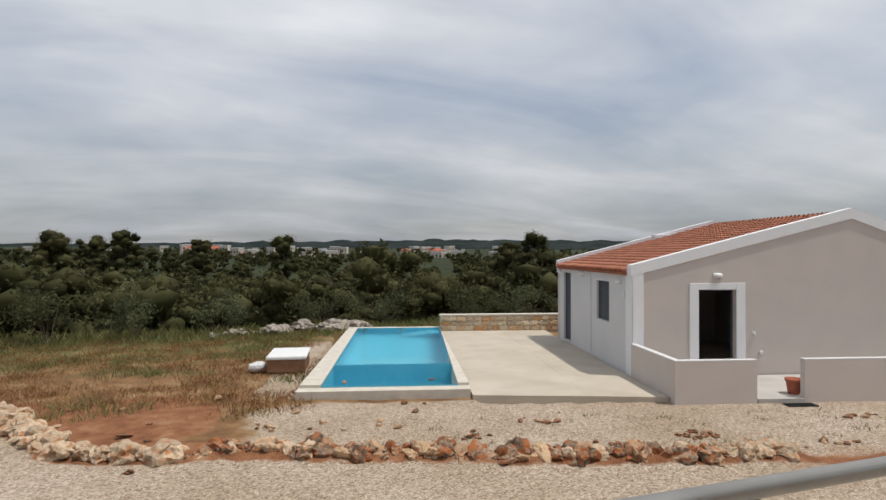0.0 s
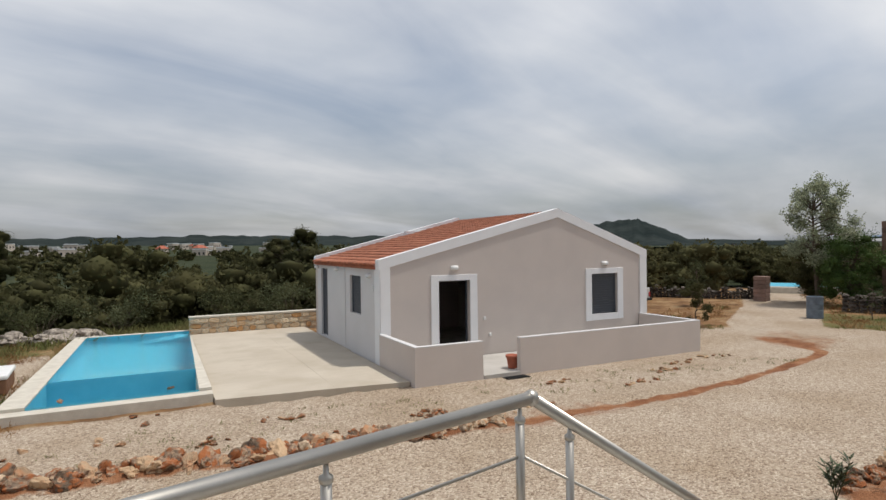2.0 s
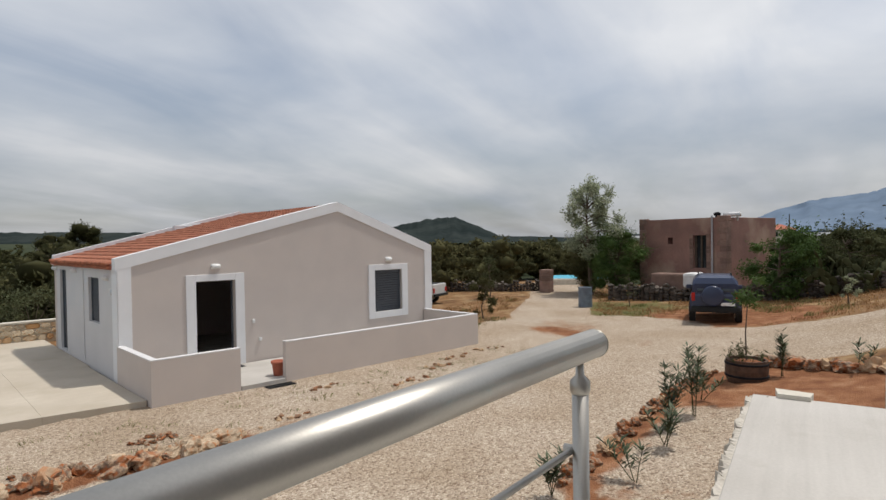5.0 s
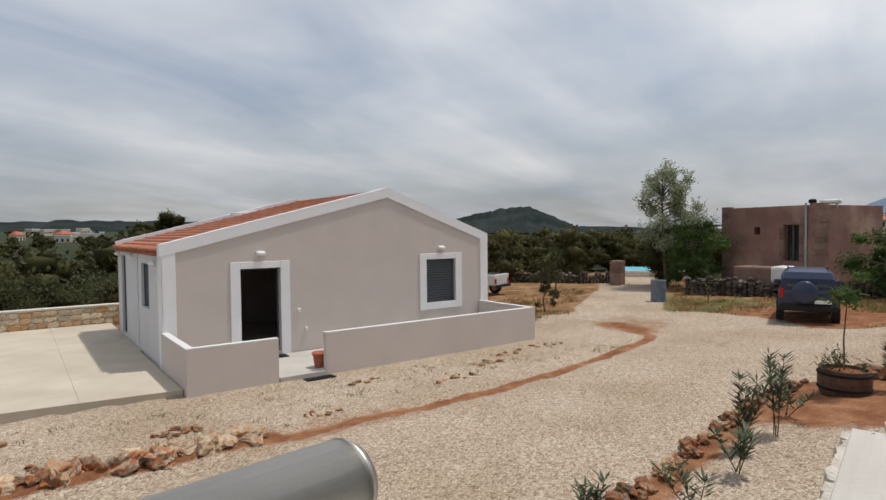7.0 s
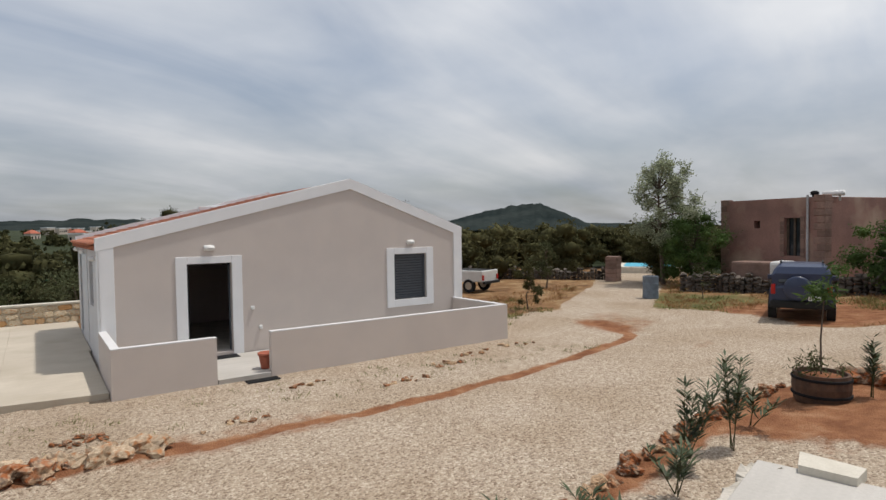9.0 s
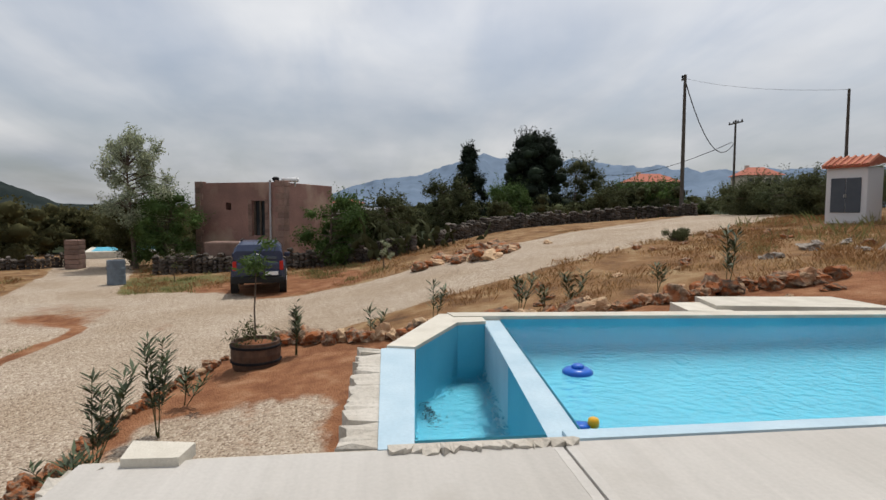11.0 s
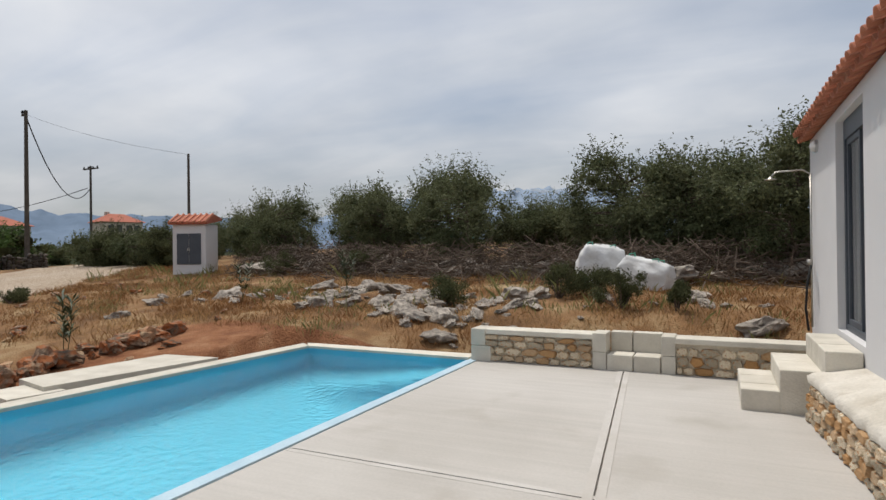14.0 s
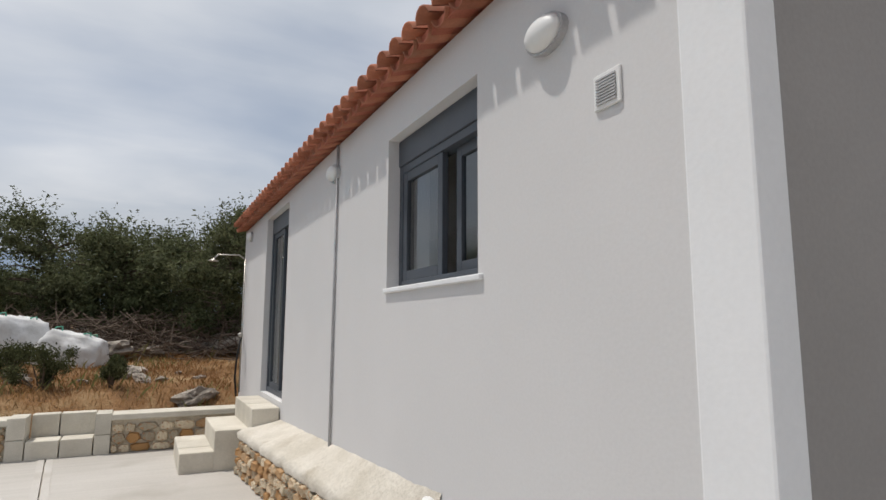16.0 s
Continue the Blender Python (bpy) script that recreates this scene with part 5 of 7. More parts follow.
def dome_lamp(m):
    """A rounded bulkhead lamp with a grey rim, out along its own +x."""
    l = thing("wall_lamp", m, "white dome bulkhead lamp with a grey rim", "lamp", "wall lamps on the houses")
    bm = bmesh.new()
    bmesh.ops.create_uvsphere(bm, u_segments=20, v_segments=12, radius=1.0)
    for v in bm.verts:
        v.co = Vector((0.03 + max(v.co.x, 0) * 0.05, v.co.y * 0.105, v.co.z * 0.066))
    part("shade", bm, PLASTIC_W, l, smooth=True)
    bm = bmesh.new()
    bmesh.ops.create_cone(bm, segments=24, radius1=1.0, radius2=1.0, depth=1.0, cap_ends=True)
    for v in bm.verts:
        v.co = Vector((0.015 + v.co.z * 0.03, v.co.y * 0.115, v.co.x * 0.076))
    part("rim", bm, PIPE, l)
    return l


for y, z in ((-3.12, 4.22), (-5.95, 4.35), (-10.2, 4.42)):
    dome_lamp(pose(MX, y, z))
v = thing("wall_vent", pose(MX, -2.812, 3.885, 0, 0, 90), "white square vent grille on the wall", "vent")
part("frame", box(-0.062, 0.062, -0.011, 0, -0.062, 0.062, 0.004), PLASTIC_W, v)
for k in range(9):
    part("slat", box(-0.045, 0.045, -0.017, -0.0115, -0.046 + k * 0.0105, -0.040 + k * 0.0105), PIPE, v)
p = thing("downpipe", None, "thin grey conduit down the pale wall", "pipe")
part("pipe", tube([(MX + 0.014, -5.88, 2.13), (MX + 0.014, -5.88, MTOP - 0.01)], 0.011, sides=8), PIPE, p, smooth=True)
sh = thing("garden_shower", None, "chrome outdoor shower head on the house corner", "shower")
part("riser", tube([(MX + 0.03, -10.55, 2.15), (MX + 0.03, -10.55, 4.12)], 0.012, sides=8), STEEL, sh, smooth=True)
part("arm", tube([(MX + 0.03, -10.55, 4.12), (MX + 0.12, -10.55, 4.18), (MX + 0.42, -10.55, 4.17), (MX + 0.48, -10.55, 4.10)], 0.011, sides=8), STEEL, sh, smooth=True)
part("head", lathe([(0.015, 0.03), (0.02, 0.015), (0.07, 0.0), (0.07, -0.01), (0.02, -0.012)], 16, (MX + 0.48, -10.55, 4.08)), STEEL, sh, smooth=True)
part("valve", lathe([(0.02, 0), (0.035, 0.01), (0.035, 0.06), (0.02, 0.07)], 12, (MX + 0.05, -10.55, 2.95)), STEEL, sh, smooth=True)
part("hose", tube([(MX + 0.05, -10.45, 2.95), (MX + 0.10, -10.4, 2.7), (MX + 0.12, -10.38, 2.4), (MX + 0.09, -10.4, 2.12)], 0.014, sides=8), RUBBER, sh, "black garden hose", smooth=True)

# ledge along the wall, faced with rubble
LEDGE = Matrix.Translation((3.74, -7.76, TER)) @ Matrix.Rotation(radians(94.9), 4, "Z")
led = stone_wall("ledge", LEDGE, 3.75, 0.41, 0.34, "rubble-faced ledge with a pale plaster top along the house", 21, cap=False, size=0.115)
bm = bmesh.new()
nu, nv, grid = 110, 12, []
for i in range(nu + 1):
    row = []
    for j in range(nv + 1):
        u = -0.01 + 3.77 * i / nu
        q = (0.42 - 0.087 * u) * j / nv
        lump = noise.noise((u * 5, q * 5, 1.0)) * 0.010 + noise.noise((u * 17, q * 17, 4.0)) * 0.006
        edge_w = 0.018 * noise.noise((u * 7, 9.0, 0)) + 0.012 * noise.noise((u * 23, 2.0, 0)) if j == 0 else 0.0
        row.append(bm.verts.new((u, q + edge_w - 0.012 * (j == 0), 0.412 + lump - 0.022 * (j == 0) + (0.08 + 0.045 * u) * j / nv)))
    grid.append([bm.verts.new((row[0].co.x, row[0].co.y + 0.01, 0.335))] + row)
for a, b in zip(grid, grid[1:]):
    for j in range(nv + 1):
        bm.faces.new((a[j], b[j], b[j + 1], a[j + 1]))
part("plaster_top", bm, PLASTER_TOP, led, "rough cream plaster top", smooth=True)
sp = thing("drain_spout", pose(3.40, -4.05, TER + 0.54), "short white plastic drain spout", "pipe")
part("pipe", tube([(0, 0, -0.02), (0, 0, 0.05), (0.0, 0.03, 0.09)], 0.035, sides=12), PLASTIC_W, sp, smooth=True)

# steps of cut blocks up to the door
steps = thing("block_steps", None, "steps of cream cut stone blocks up to the door", "stairs", kind="structure")
for x0, x1, z0, z1, ys in ((3.94, 4.27, TER, TER + 0.20, (-8.95, -8.62, -8.22, -7.92)), (3.60, 3.95, TER, TER + 0.40, (-8.95, -8.45, -7.92)), (3.335, 3.62, TER, TER + 0.62, (-8.98, -8.55, -8.2, -7.75))):
    for a, b in zip(ys, ys[1:]):
        part("block", box(x0 + 0.003, x1 - 0.003, a + 0.004, b - 0.004, z0 - 0.1, z1 + random.uniform(-0.004, 0.004), 0.012), ASHLAR, steps)

# garden wall behind the terrace with its bench
gw = stone_wall("rubble_wall", Matrix.Translation((7.58, -9.33, TER)) @ Matrix.Rotation(math.pi, 4, "Z"), 1.66, 0.44, 0.32, "low rubble wall with cut stone ends and pale coping", 31, size=0.15)
gw2 = stone_wall("rubble_wall", Matrix.Translation((4.92, -9.33, TER)) @ Matrix.Rotation(math.pi, 4, "Z"), 1.56, 0.44, 0.32, "low rubble wall with pale coping beside the steps", 32, size=0.15)
bench = thing("wall_bench", None, "cut stone bench let into the garden wall", "bench")
for x0, x1, y0, y1, z0, z1 in ((5.74, 5.92, -9.66, -9.31, 0, 0.22), (5.74, 5.92, -9.66, -9.31, 0.22, 0.46), (4.92, 5.09, -9.66, -9.31, 0, 0.22), (4.92, 5.09, -9.66, -9.31, 0.22, 0.46),
                               (5.42, 5.735, -9.62, -9.30, 0, 0.20), (5.095, 5.415, -9.62, -9.30, 0, 0.20), (5.46, 5.735, -9.80, -9.62, 0.0, 0.45), (5.095, 5.455, -9.80, -9.62, 0.0, 0.45)):
    part("block", box(x0 + 0.003, x1 - 0.003, y0 + 0.003, y1 - 0.003, TER + z0 - (0.05 if z0 == 0 else 0), TER + z1 - 0.003, 0.01), ASHLAR, bench)
for x0, x1, z0, z1 in ((7.30, 7.595, 0.0, 0.21), (7.38, 7.595, 0.213, 0.445)):
    part("end_block", box(x0, x1, -9.64, -9.29, TER + z0 - 0.05 * (z0 == 0), TER + z1, 0.012), ASHLAR, gw.parent or gw)
for o in gw.children:
    if o.name.startswith("end_block"):
        o.matrix_parent_inverse = gw.matrix_world.inverted()

# ---------------------------------------------------------------- far country


def ridge(name, dist, a0, a1, peaks, base, material, label, n=240, rough=0.04, depth=0.25, seed=1, cx=5.0, cy=0.0):
    """A range of hills from bearing a0 to a1 (degrees clockwise from +y): heights by interpolation, with folds down to the plain."""
    rng = np.random.default_rng(seed)
    b = np.linspace(a0, a1, n)
    h = np.interp(b, [p[0] for p in peaks], [p[1] for p in peaks])
    wob = np.array([noise.noise((x * 0.55, seed, 0)) + 0.5 * noise.noise((x * 1.7, seed, 1)) + 0.3 * noise.noise((x * 5.0, seed, 2)) for x in b])
    h = np.maximum(h * (1 + rough * 2 * wob), 0.0)
    rows = []
    for k, f in enumerate((0.0, 0.25, 0.5, 0.72, 0.88, 1.0, 0.8, 0.0)):
        r = dist * (1 - depth * (1 - f)) if k < 6 else dist * (1 + 0.1 * (k - 5))
        fold = np.array([noise.noise((x * 1.3, seed + 5, k * 0.8)) for x in b]) * 0.04 * (0 < f < 1)
        z = base + h * np.clip(f + fold, 0, 1.0)
        rr = r * (1 + 0.03 * np.array([noise.noise((x * 0.9, seed + 9, k * 1.1)) for x in b]))
        rows.append(np.stack([cx + rr * np.sin(np.radians(b)), cy + rr * np.cos(np.radians(b)), z], -1))
    verts = np.concatenate(rows)
    i = np.arange(len(rows) - 1)[:, None] * n + np.arange(n - 1)[None, :]
    me = quick_mesh(name, verts, np.stack([i, i + n, i + n + 1, i + 1], -1).reshape(-1, 4), material)
    me.shade_smooth()
    return tagged(new(name, me), label, "hill", kind="structure")


ridge("wooded_hill", 620, 36.5, 71.5, [(36.5, 2), (43.5, 4), (49.5, 9), (53.5, 19), (56.5, 26), (59, 27.5), (61, 19), (63.5, 6), (71.5, 0)], 2.0, HILLMAT, "dark wooded hill beyond the fields", seed=3, rough=0.05)
ridge("wooded_rise", 1300, -60, 75, [(-60, 22), (-30, 22), (-15, 20), (0, 27), (20, 33), (38, 28), (60, 16), (75, 5)], 0.0, HILLMAT, "low wooded rise on the horizon", seed=5, rough=0.07)
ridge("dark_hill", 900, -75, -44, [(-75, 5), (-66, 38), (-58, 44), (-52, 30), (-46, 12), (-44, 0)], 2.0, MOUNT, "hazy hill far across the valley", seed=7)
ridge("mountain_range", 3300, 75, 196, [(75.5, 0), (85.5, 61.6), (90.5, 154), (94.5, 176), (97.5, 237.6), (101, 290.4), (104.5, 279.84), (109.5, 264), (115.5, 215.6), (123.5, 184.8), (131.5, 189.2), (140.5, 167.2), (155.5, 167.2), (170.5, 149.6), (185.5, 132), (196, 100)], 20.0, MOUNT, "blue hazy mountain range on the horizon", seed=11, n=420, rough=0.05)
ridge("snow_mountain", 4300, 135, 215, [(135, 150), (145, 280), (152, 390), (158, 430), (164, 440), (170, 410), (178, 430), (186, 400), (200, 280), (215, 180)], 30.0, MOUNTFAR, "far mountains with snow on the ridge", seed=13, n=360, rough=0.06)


def snow_fields():
    rng = np.random.default_rng(8)
    vs, fs = [], []
    for k in range(110):
        b = radians(rng.uniform(148, 186))
        r = 4300 * (0.975 + 0.012 * rng.random())
        z = 30 + np.interp(math.degrees(b), [145, 152, 158, 164, 170, 178, 186, 200], [280, 390, 430, 440, 410, 430, 400, 280]) * rng.uniform(0.80, 0.98)
        c = np.array([5 + r * math.sin(b), r * math.cos(b), z])
        t = np.array([math.cos(b), -math.sin(b), 0])
        w, hh, sk = rng.uniform(14, 60), rng.uniform(6, 22), rng.uniform(-20, 20)
        i = len(vs)
        vs += [c - t * w, c - t * w * 0.2 + (0, 0, -hh), c + t * w + (0, 0, -hh * 0.3 + sk * 0.2), c + t * w * 0.1 + (0, 0, hh * 0.6)]
        fs.append((i, i + 1, i + 2, i + 3))
    return tagged(new("snow", quick_mesh("snow", np.array(vs), np.array(fs), SNOW)), "patches of snow on the far ridge", "snow", kind="stuff")


snow_fields()


_ico = bmesh.new()
bmesh.ops.create_icosphere(_ico, subdivisions=1, radius=1.0)
ICO_V = np.array([v.co[:] for v in _ico.verts])
ICO_F = np.array([[v.index for v in f.verts] + [f.verts[2].index] for f in _ico.faces])
_ico.free()


def join_cores(v, f, clumps, rng, flat=0.8, size=0.62):
    """Adds a dense inner mass of twigs and leaves to every clump."""
    V, F, k = [v], [f], len(v)
    for x, y, z, r in clumps:
        t = rng.uniform(0, 3.0)
        c, s = math.cos(t), math.sin(t)
        w = ICO_V * rng.uniform(0.7, 1.2, (len(ICO_V), 1)) * r * size * 1.15
        w = np.stack([w[:, 0] * c - w[:, 1] * s, w[:, 0] * s + w[:, 1] * c, w[:, 2] * flat], -1) + (x, y, z)
        V.append(w); F.append(ICO_F + k); k += len(ICO_V)
    return np.concatenate(V), np.concatenate(F)


def tree_crown_arrays(x, y, z, h, r, n, leaf, rng, clumps=9, flat=0.75, low=0.25):
    cl = []
    for k in range(clumps):
        t = rng.uniform(0, 2 * math.pi)
        q = math.sqrt(rng.random()) * r * 0.72
        hz = z + h * (low + (0.92 - low) * rng.random() * (1 - 0.35 * q / r))
        cl.append((x + q * math.cos(t), y + q * math.sin(t), hz, r * rng.uniform(0.28, 0.5)))
    pts = crown_points(n, cl, 0.5, rng, flat)
    v, f = leaf_quads(pts, leaf, leaf * 0.6, rng)
    return join_cores(v, f, cl, rng, flat)


def far_wood(name, spots, material, label, seed, base_n=150, leaf=0.55):
    """Many trees of a wood as one mesh: rows of x, y, height, radius."""
    rng = np.random.default_rng(seed)
    V, F, k = [], [], 0
    for x, y, h, r in spots:
        d = math.hypot(x, y)
        n = int(base_n * (5.0 if d < 60 else 2.6 if d < 110 else 1.2 if d < 220 else 0.6))
        v, f = tree_crown_arrays(x, y, float(ground_height(x, y)), h, r, n, leaf * (0.5 if d < 60 else 0.8 if d < 110 else 1.4 if d < 220 else 2.6), rng, low=0.08)
        V.append(v); F.append(f + k); k += len(v)
    me = quick_mesh(name, np.concatenate(V), np.concatenate(F), material)
    return tagged(new(name, me), label, "trees", kind="stuff")


def scatter(n, rng, xr, yr, ok):
    out = []
    while len(out) < n:
        x, y = rng.uniform(*xr), rng.uniform(*yr)
        if ok(x, y):
            out.append((x, y))
    return out


R = np.random.default_rng(21)
valley = []
for n, lo, hi in ((330, 27, 60), (460, 60, 130), (520, 130, 300), (330, 300, 620)):
    for _ in range(n):
        a, d = radians(R.uniform(-62, 60)), R.uniform(lo, hi)
        x, y = 2 + d * math.sin(a), 2 + d * math.cos(a)
        if y < 29 + 0.10 * abs(x) or (x > 22 and y < 26 + 0.3 * (x - 22)):
            continue
        tall = 1.5 if lo == 130 and math.degrees(a) < -7 else 1.0
        valley.append((x, y, R.uniform(3.2, 5.4) * tall, R.uniform(1.9, 3.3)))
far_wood("valley_wood", valley[::2], LEAF_FOREST, "dense dark green wood in the valley", 31)
far_wood("olive_grove", valley[1::2], LEAF_GROVE, "grey-green olive grove in the valley", 35)
west = [(R.uniform(-42, -13), R.uniform(16, 48), R.uniform(3.0, 4.8), R.uniform(1.7, 2.6)) for _ in range(70)]
west = [w for w in west if w[0] < -13 - 0.0 * w[1] and w[1] - 0.4 * w[0] > 26]
far_wood("valley_scrub", west, LEAF_FOREST, "dark scrub at the edge of the meadow", 32)
east = []
for n, lo, hi in ((60, 38, 60), (150, 60, 130), (160, 130, 320)):
    for _ in range(n):
        a, d = radians(R.uniform(52, 80)), R.uniform(lo, hi)
        x, y = 2 + d * math.sin(a), 2 + d * math.cos(a)
        if near_line(np.array([x]), np.array([y]), LANE)[0] < 4 or (33 < x < 48 and -2 < y < 12):
            continue
        east.append((x, y, R.uniform(2.8, 4.4), R.uniform(1.6, 2.6)))
far_wood("orchard", east, LEAF_GROVE, "green orchard trees beyond the stone wall", 33)
south_east = []
for n, lo, hi in ((50, 48, 75), (110, 75, 160), (120, 160, 360)):
    for _ in range(n):
        a, d = radians(R.uniform(80, 128)), R.uniform(lo, hi)
        south_east.append((4 + d * math.sin(a), -2 + d * math.cos(a), R.uniform(1.6, 3.4), R.uniform(1.3, 2.3)))
south_east = [s for s in south_east if near_line(np.array([s[0]]), np.array([s[1]]), ROAD)[0] > 5]
far_wood("hedgerow", south_east, LEAF_SHRUB, "low hedges and trees along the fields", 34)


def village():
    """Far houses of the village, each one its own thing."""
    rng = random.Random(4)
    for k in range(56):
        a = radians(rng.uniform(-6, 21) if k < 44 else rng.uniform(-20, 24))
        d = rng.uniform(330, 620)
        x, y = d * math.sin(a), d * math.cos(a)
        z = float(ground_height(x, y)) + rng.uniform(-1.0, 2.0)
        w, l, h = rng.uniform(4.5, 8), rng.uniform(4.5, 7), rng.uniform(2.2, 4.0)
        red = rng.random() < 0.22
        hs = thing("village_house", pose(x, y, z, 0, 0, rng.uniform(-30, 30)), "far pale village house with red roof" if red else "far white flat-roofed village house", "house", "village houses")
        part("wall", box(-w / 2, w / 2, -l / 2, l / 2, -4, h), VILLAGE, hs)
        if red:
            bm = bmesh.new()
            vs = [bm.verts.new(p) for p in ((-w / 2 - .4, -l / 2 - .4, h + .01), (w / 2 + .4, -l / 2 - .4, h + .01), (w / 2 + .4, l / 2 + .4, h + .01), (-w / 2 - .4, l / 2 + .4, h + .01), (-w / 4, 0, h + 2), (w / 4, 0, h + 2))]
            for f in ((0, 1, 5, 4), (1, 2, 5), (2, 3, 4, 5), (3, 0, 4), (3, 2, 1, 0)):
                bm.faces.new([vs[i] for i in f])
            part("roof", bm, TERRACOTTA, hs)
        else:
            part("roof", box(-w / 2 - .15, w / 2 + .15, -l / 2 - .15, l / 2 + .15, h, h + 0.5), WHITE, hs)
        for i in range(3):
            part("window", box(-w / 2 + w * (i + 0.3) / 3, -w / 2 + w * (i + 0.7) / 3, -l / 2 - 0.06, -l / 2 + 0.05, h - 3.0, h - 1.5), CARGLASS, hs)


village()

# ---------------------------------------------------------------- trees that stand alone


def tree(name, x, y, h, r, material, label, seed, leaves=2600, leaf=0.12, clumps=26, trunk=0.14, low=0.3, category="tree", shape="round", flat=0.8, sink=0.1, narrow=0.45, dense=0.5, sprays=0):
    rng = np.random.default_rng(seed)
    z = float(ground_height(x, y)) - sink
    t = thing(name, pose(x, y, z), label, category)
    bm = bmesh.new()
    top = Vector((rng.normal() * 0.06 * h, rng.normal() * 0.06 * h, h * 0.78))
    mid = Vector((rng.normal() * 0.05 * h, rng.normal() * 0.05 * h, h * 0.35))
    add_tube(bm, [(0, 0, 0), mid, top], trunk, trunk * 0.25, 8)
    cl = []
    for k in range(clumps):
        f = low + (1 - low) * (k + rng.random()) / clumps
        if shape == "cone":
            q = r * (1.08 - f) * rng.uniform(0.45, 1.0)
        elif shape == "dome":
            q = r * math.sqrt(rng.random()) * (1.0 - 0.62 * f * f)
        else:
            q = r * math.sqrt(rng.random()) * math.sin(max(0.2, 1 - abs(f - 0.55) * 1.5) * 1.5)
        a = rng.uniform(0, 2 * math.pi)
        c = Vector((q * math.cos(a), q * math.sin(a), h * min(f, 0.97)))
        size = r * rng.uniform(0.2, narrow) * (0.6 if shape == "cone" else 1)
        cl.append((*c, size))
        root = mid.lerp(top, min(max((f - 0.35) / 0.45, 0.0), 1.0)) if f > 0.35 else mid * (f / 0.35)
        bend = root.lerp(c, 0.5) + Vector((0, 0, 0.06 * h * rng.random()))
        add_tube(bm, [root, bend, c], trunk * 0.28, trunk * 0.06, 5, caps=False)
    part("trunk", bm, BARK, t)
    pts = crown_points(int(leaves * 1.7), cl, 0.8, rng, flat)
    v, f = leaf_quads(pts, leaf * 0.85, leaf * 0.42, rng, upright=0.15)
    if sprays:                                                # upright twigs with leaves, which break the outline
        q = np.array(cl)[rng.integers(0, len(cl), sprays)]
        d = rng.normal(size=(sprays, 3)) * 0.6 + np.array([0, 0, 0.9])
        d /= np.linalg.norm(d, axis=1, keepdims=True)
        k = np.repeat(np.arange(sprays), 16)
        e = q[k, :3] + d[k] * q[k, 3:4] * rng.uniform(0.5, 1.75, (len(k), 1)) + rng.normal(0, leaf * 0.35, (len(k), 3))
        v2, f2 = leaf_quads(e, leaf * 0.9, leaf * 0.36, rng, upright=0.3)
        v, f = np.concatenate([v, v2]), np.concatenate([f, f2 + len(v)])
    if dense:
        v, f = join_cores(v, f, cl, rng, flat, dense)
    o = new("crown", quick_mesh("crown", v, f, material))
    o.parent = t
    return t


for k, (b, d, top, r) in enumerate(((-15.4, 150, 7.6, 5.5), (-12.5, 160, 7.2, 4.6), (-10.4, 150, 7.9, 4.6), (-4.3, 170, 6.6, 4.4), (2.9, 150, 7.0, 4.8), (27.3, 95, 6.3, 3.4), (25.4, 110, 5.0, 3.6))):
    x, y = -1.4 + d * math.sin(radians(b)), 0.5 + d * math.cos(radians(b))
    tree("tall_tree", x, y, top - float(ground_height(x, y)), r, LEAF_FOREST if k % 3 else LEAF_GROVE, "tall dark tree standing above the valley wood", 200 + k, 7000, 0.30, 46, 0.3, 0.04, narrow=0.42, dense=0.7)
tree("silver_tree", 36.3, 10.8, 6.9, 1.85, LEAF_SILVER, "tall young tree with airy silvery leaves", 41, 9800, 0.14, 40, 0.15, 0.36, narrow=0.32, dense=0, sprays=300)
tree("broad_tree", 36.4, 9.25, 3.9, 1.7, LEAF_GREEN, "rounded green tree beside the stone wall", 42, 9000, 0.12, 34, 0.15, 0.12, dense=0.45, sprays=160)
tree("broad_tree", 37.6, 11.5, 3.4, 1.5, LEAF_FOREST, "dark green tree beside the stone wall", 43, 6200, 0.12, 26, 0.14, 0.12, dense=0.45, sprays=90)
tree("cypress_pine", 62.2, -18.0, 8.6, 3.7, LEAF_DARK, "broad dark cypress with layered boughs", 44, 22000, 0.26, 130, 0.35, 0.03, shape="dome", narrow=0.26, dense=0.8, sprays=420)
tree("fir_tree", 65.5, -11.6, 8.2, 2.8, LEAF_DARK, "pointed dark fir tree", 45, 12000, 0.24, 80, 0.25, 0.03, shape="cone", narrow=0.44, dense=0.7, sprays=300)
for x, y, h, r, s in ((56, -8, 4.2, 2.4, 46), (57, -14, 3.4, 2.2, 47), (66, -24, 6.2, 3.0, 48), (60, -27, 3.6, 2.4, 49), (52, -22, 2.6, 2.2, 50), (49, -25.5, 2.6, 2.0, 51)):
    tree("field_tree", x, y, h, r, LEAF_GREEN if s % 2 else LEAF_SHRUB, "rounded green tree along the field wall", s, 5200, 0.22, 26, 0.14, 0.1, dense=0.45, sprays=90)
for k, (x, y, h, r) in enumerate(((33.6, -21.2, 1.5, 1.7), (31.0, -20.6, 1.6, 1.7), (28.6, -20.4, 1.5, 1.5), (26.6, -19.9, 1.6, 1.3))):
    tree("roadside_bush", x, y, h, r, LEAF_SHRUB if k % 2 else LEAF, "dense green bush where the road bends", 300 + k, 7200, 0.11, 34, 0.10, 0.03, category="bush", narrow=0.42, dense=0.4, sprays=160)
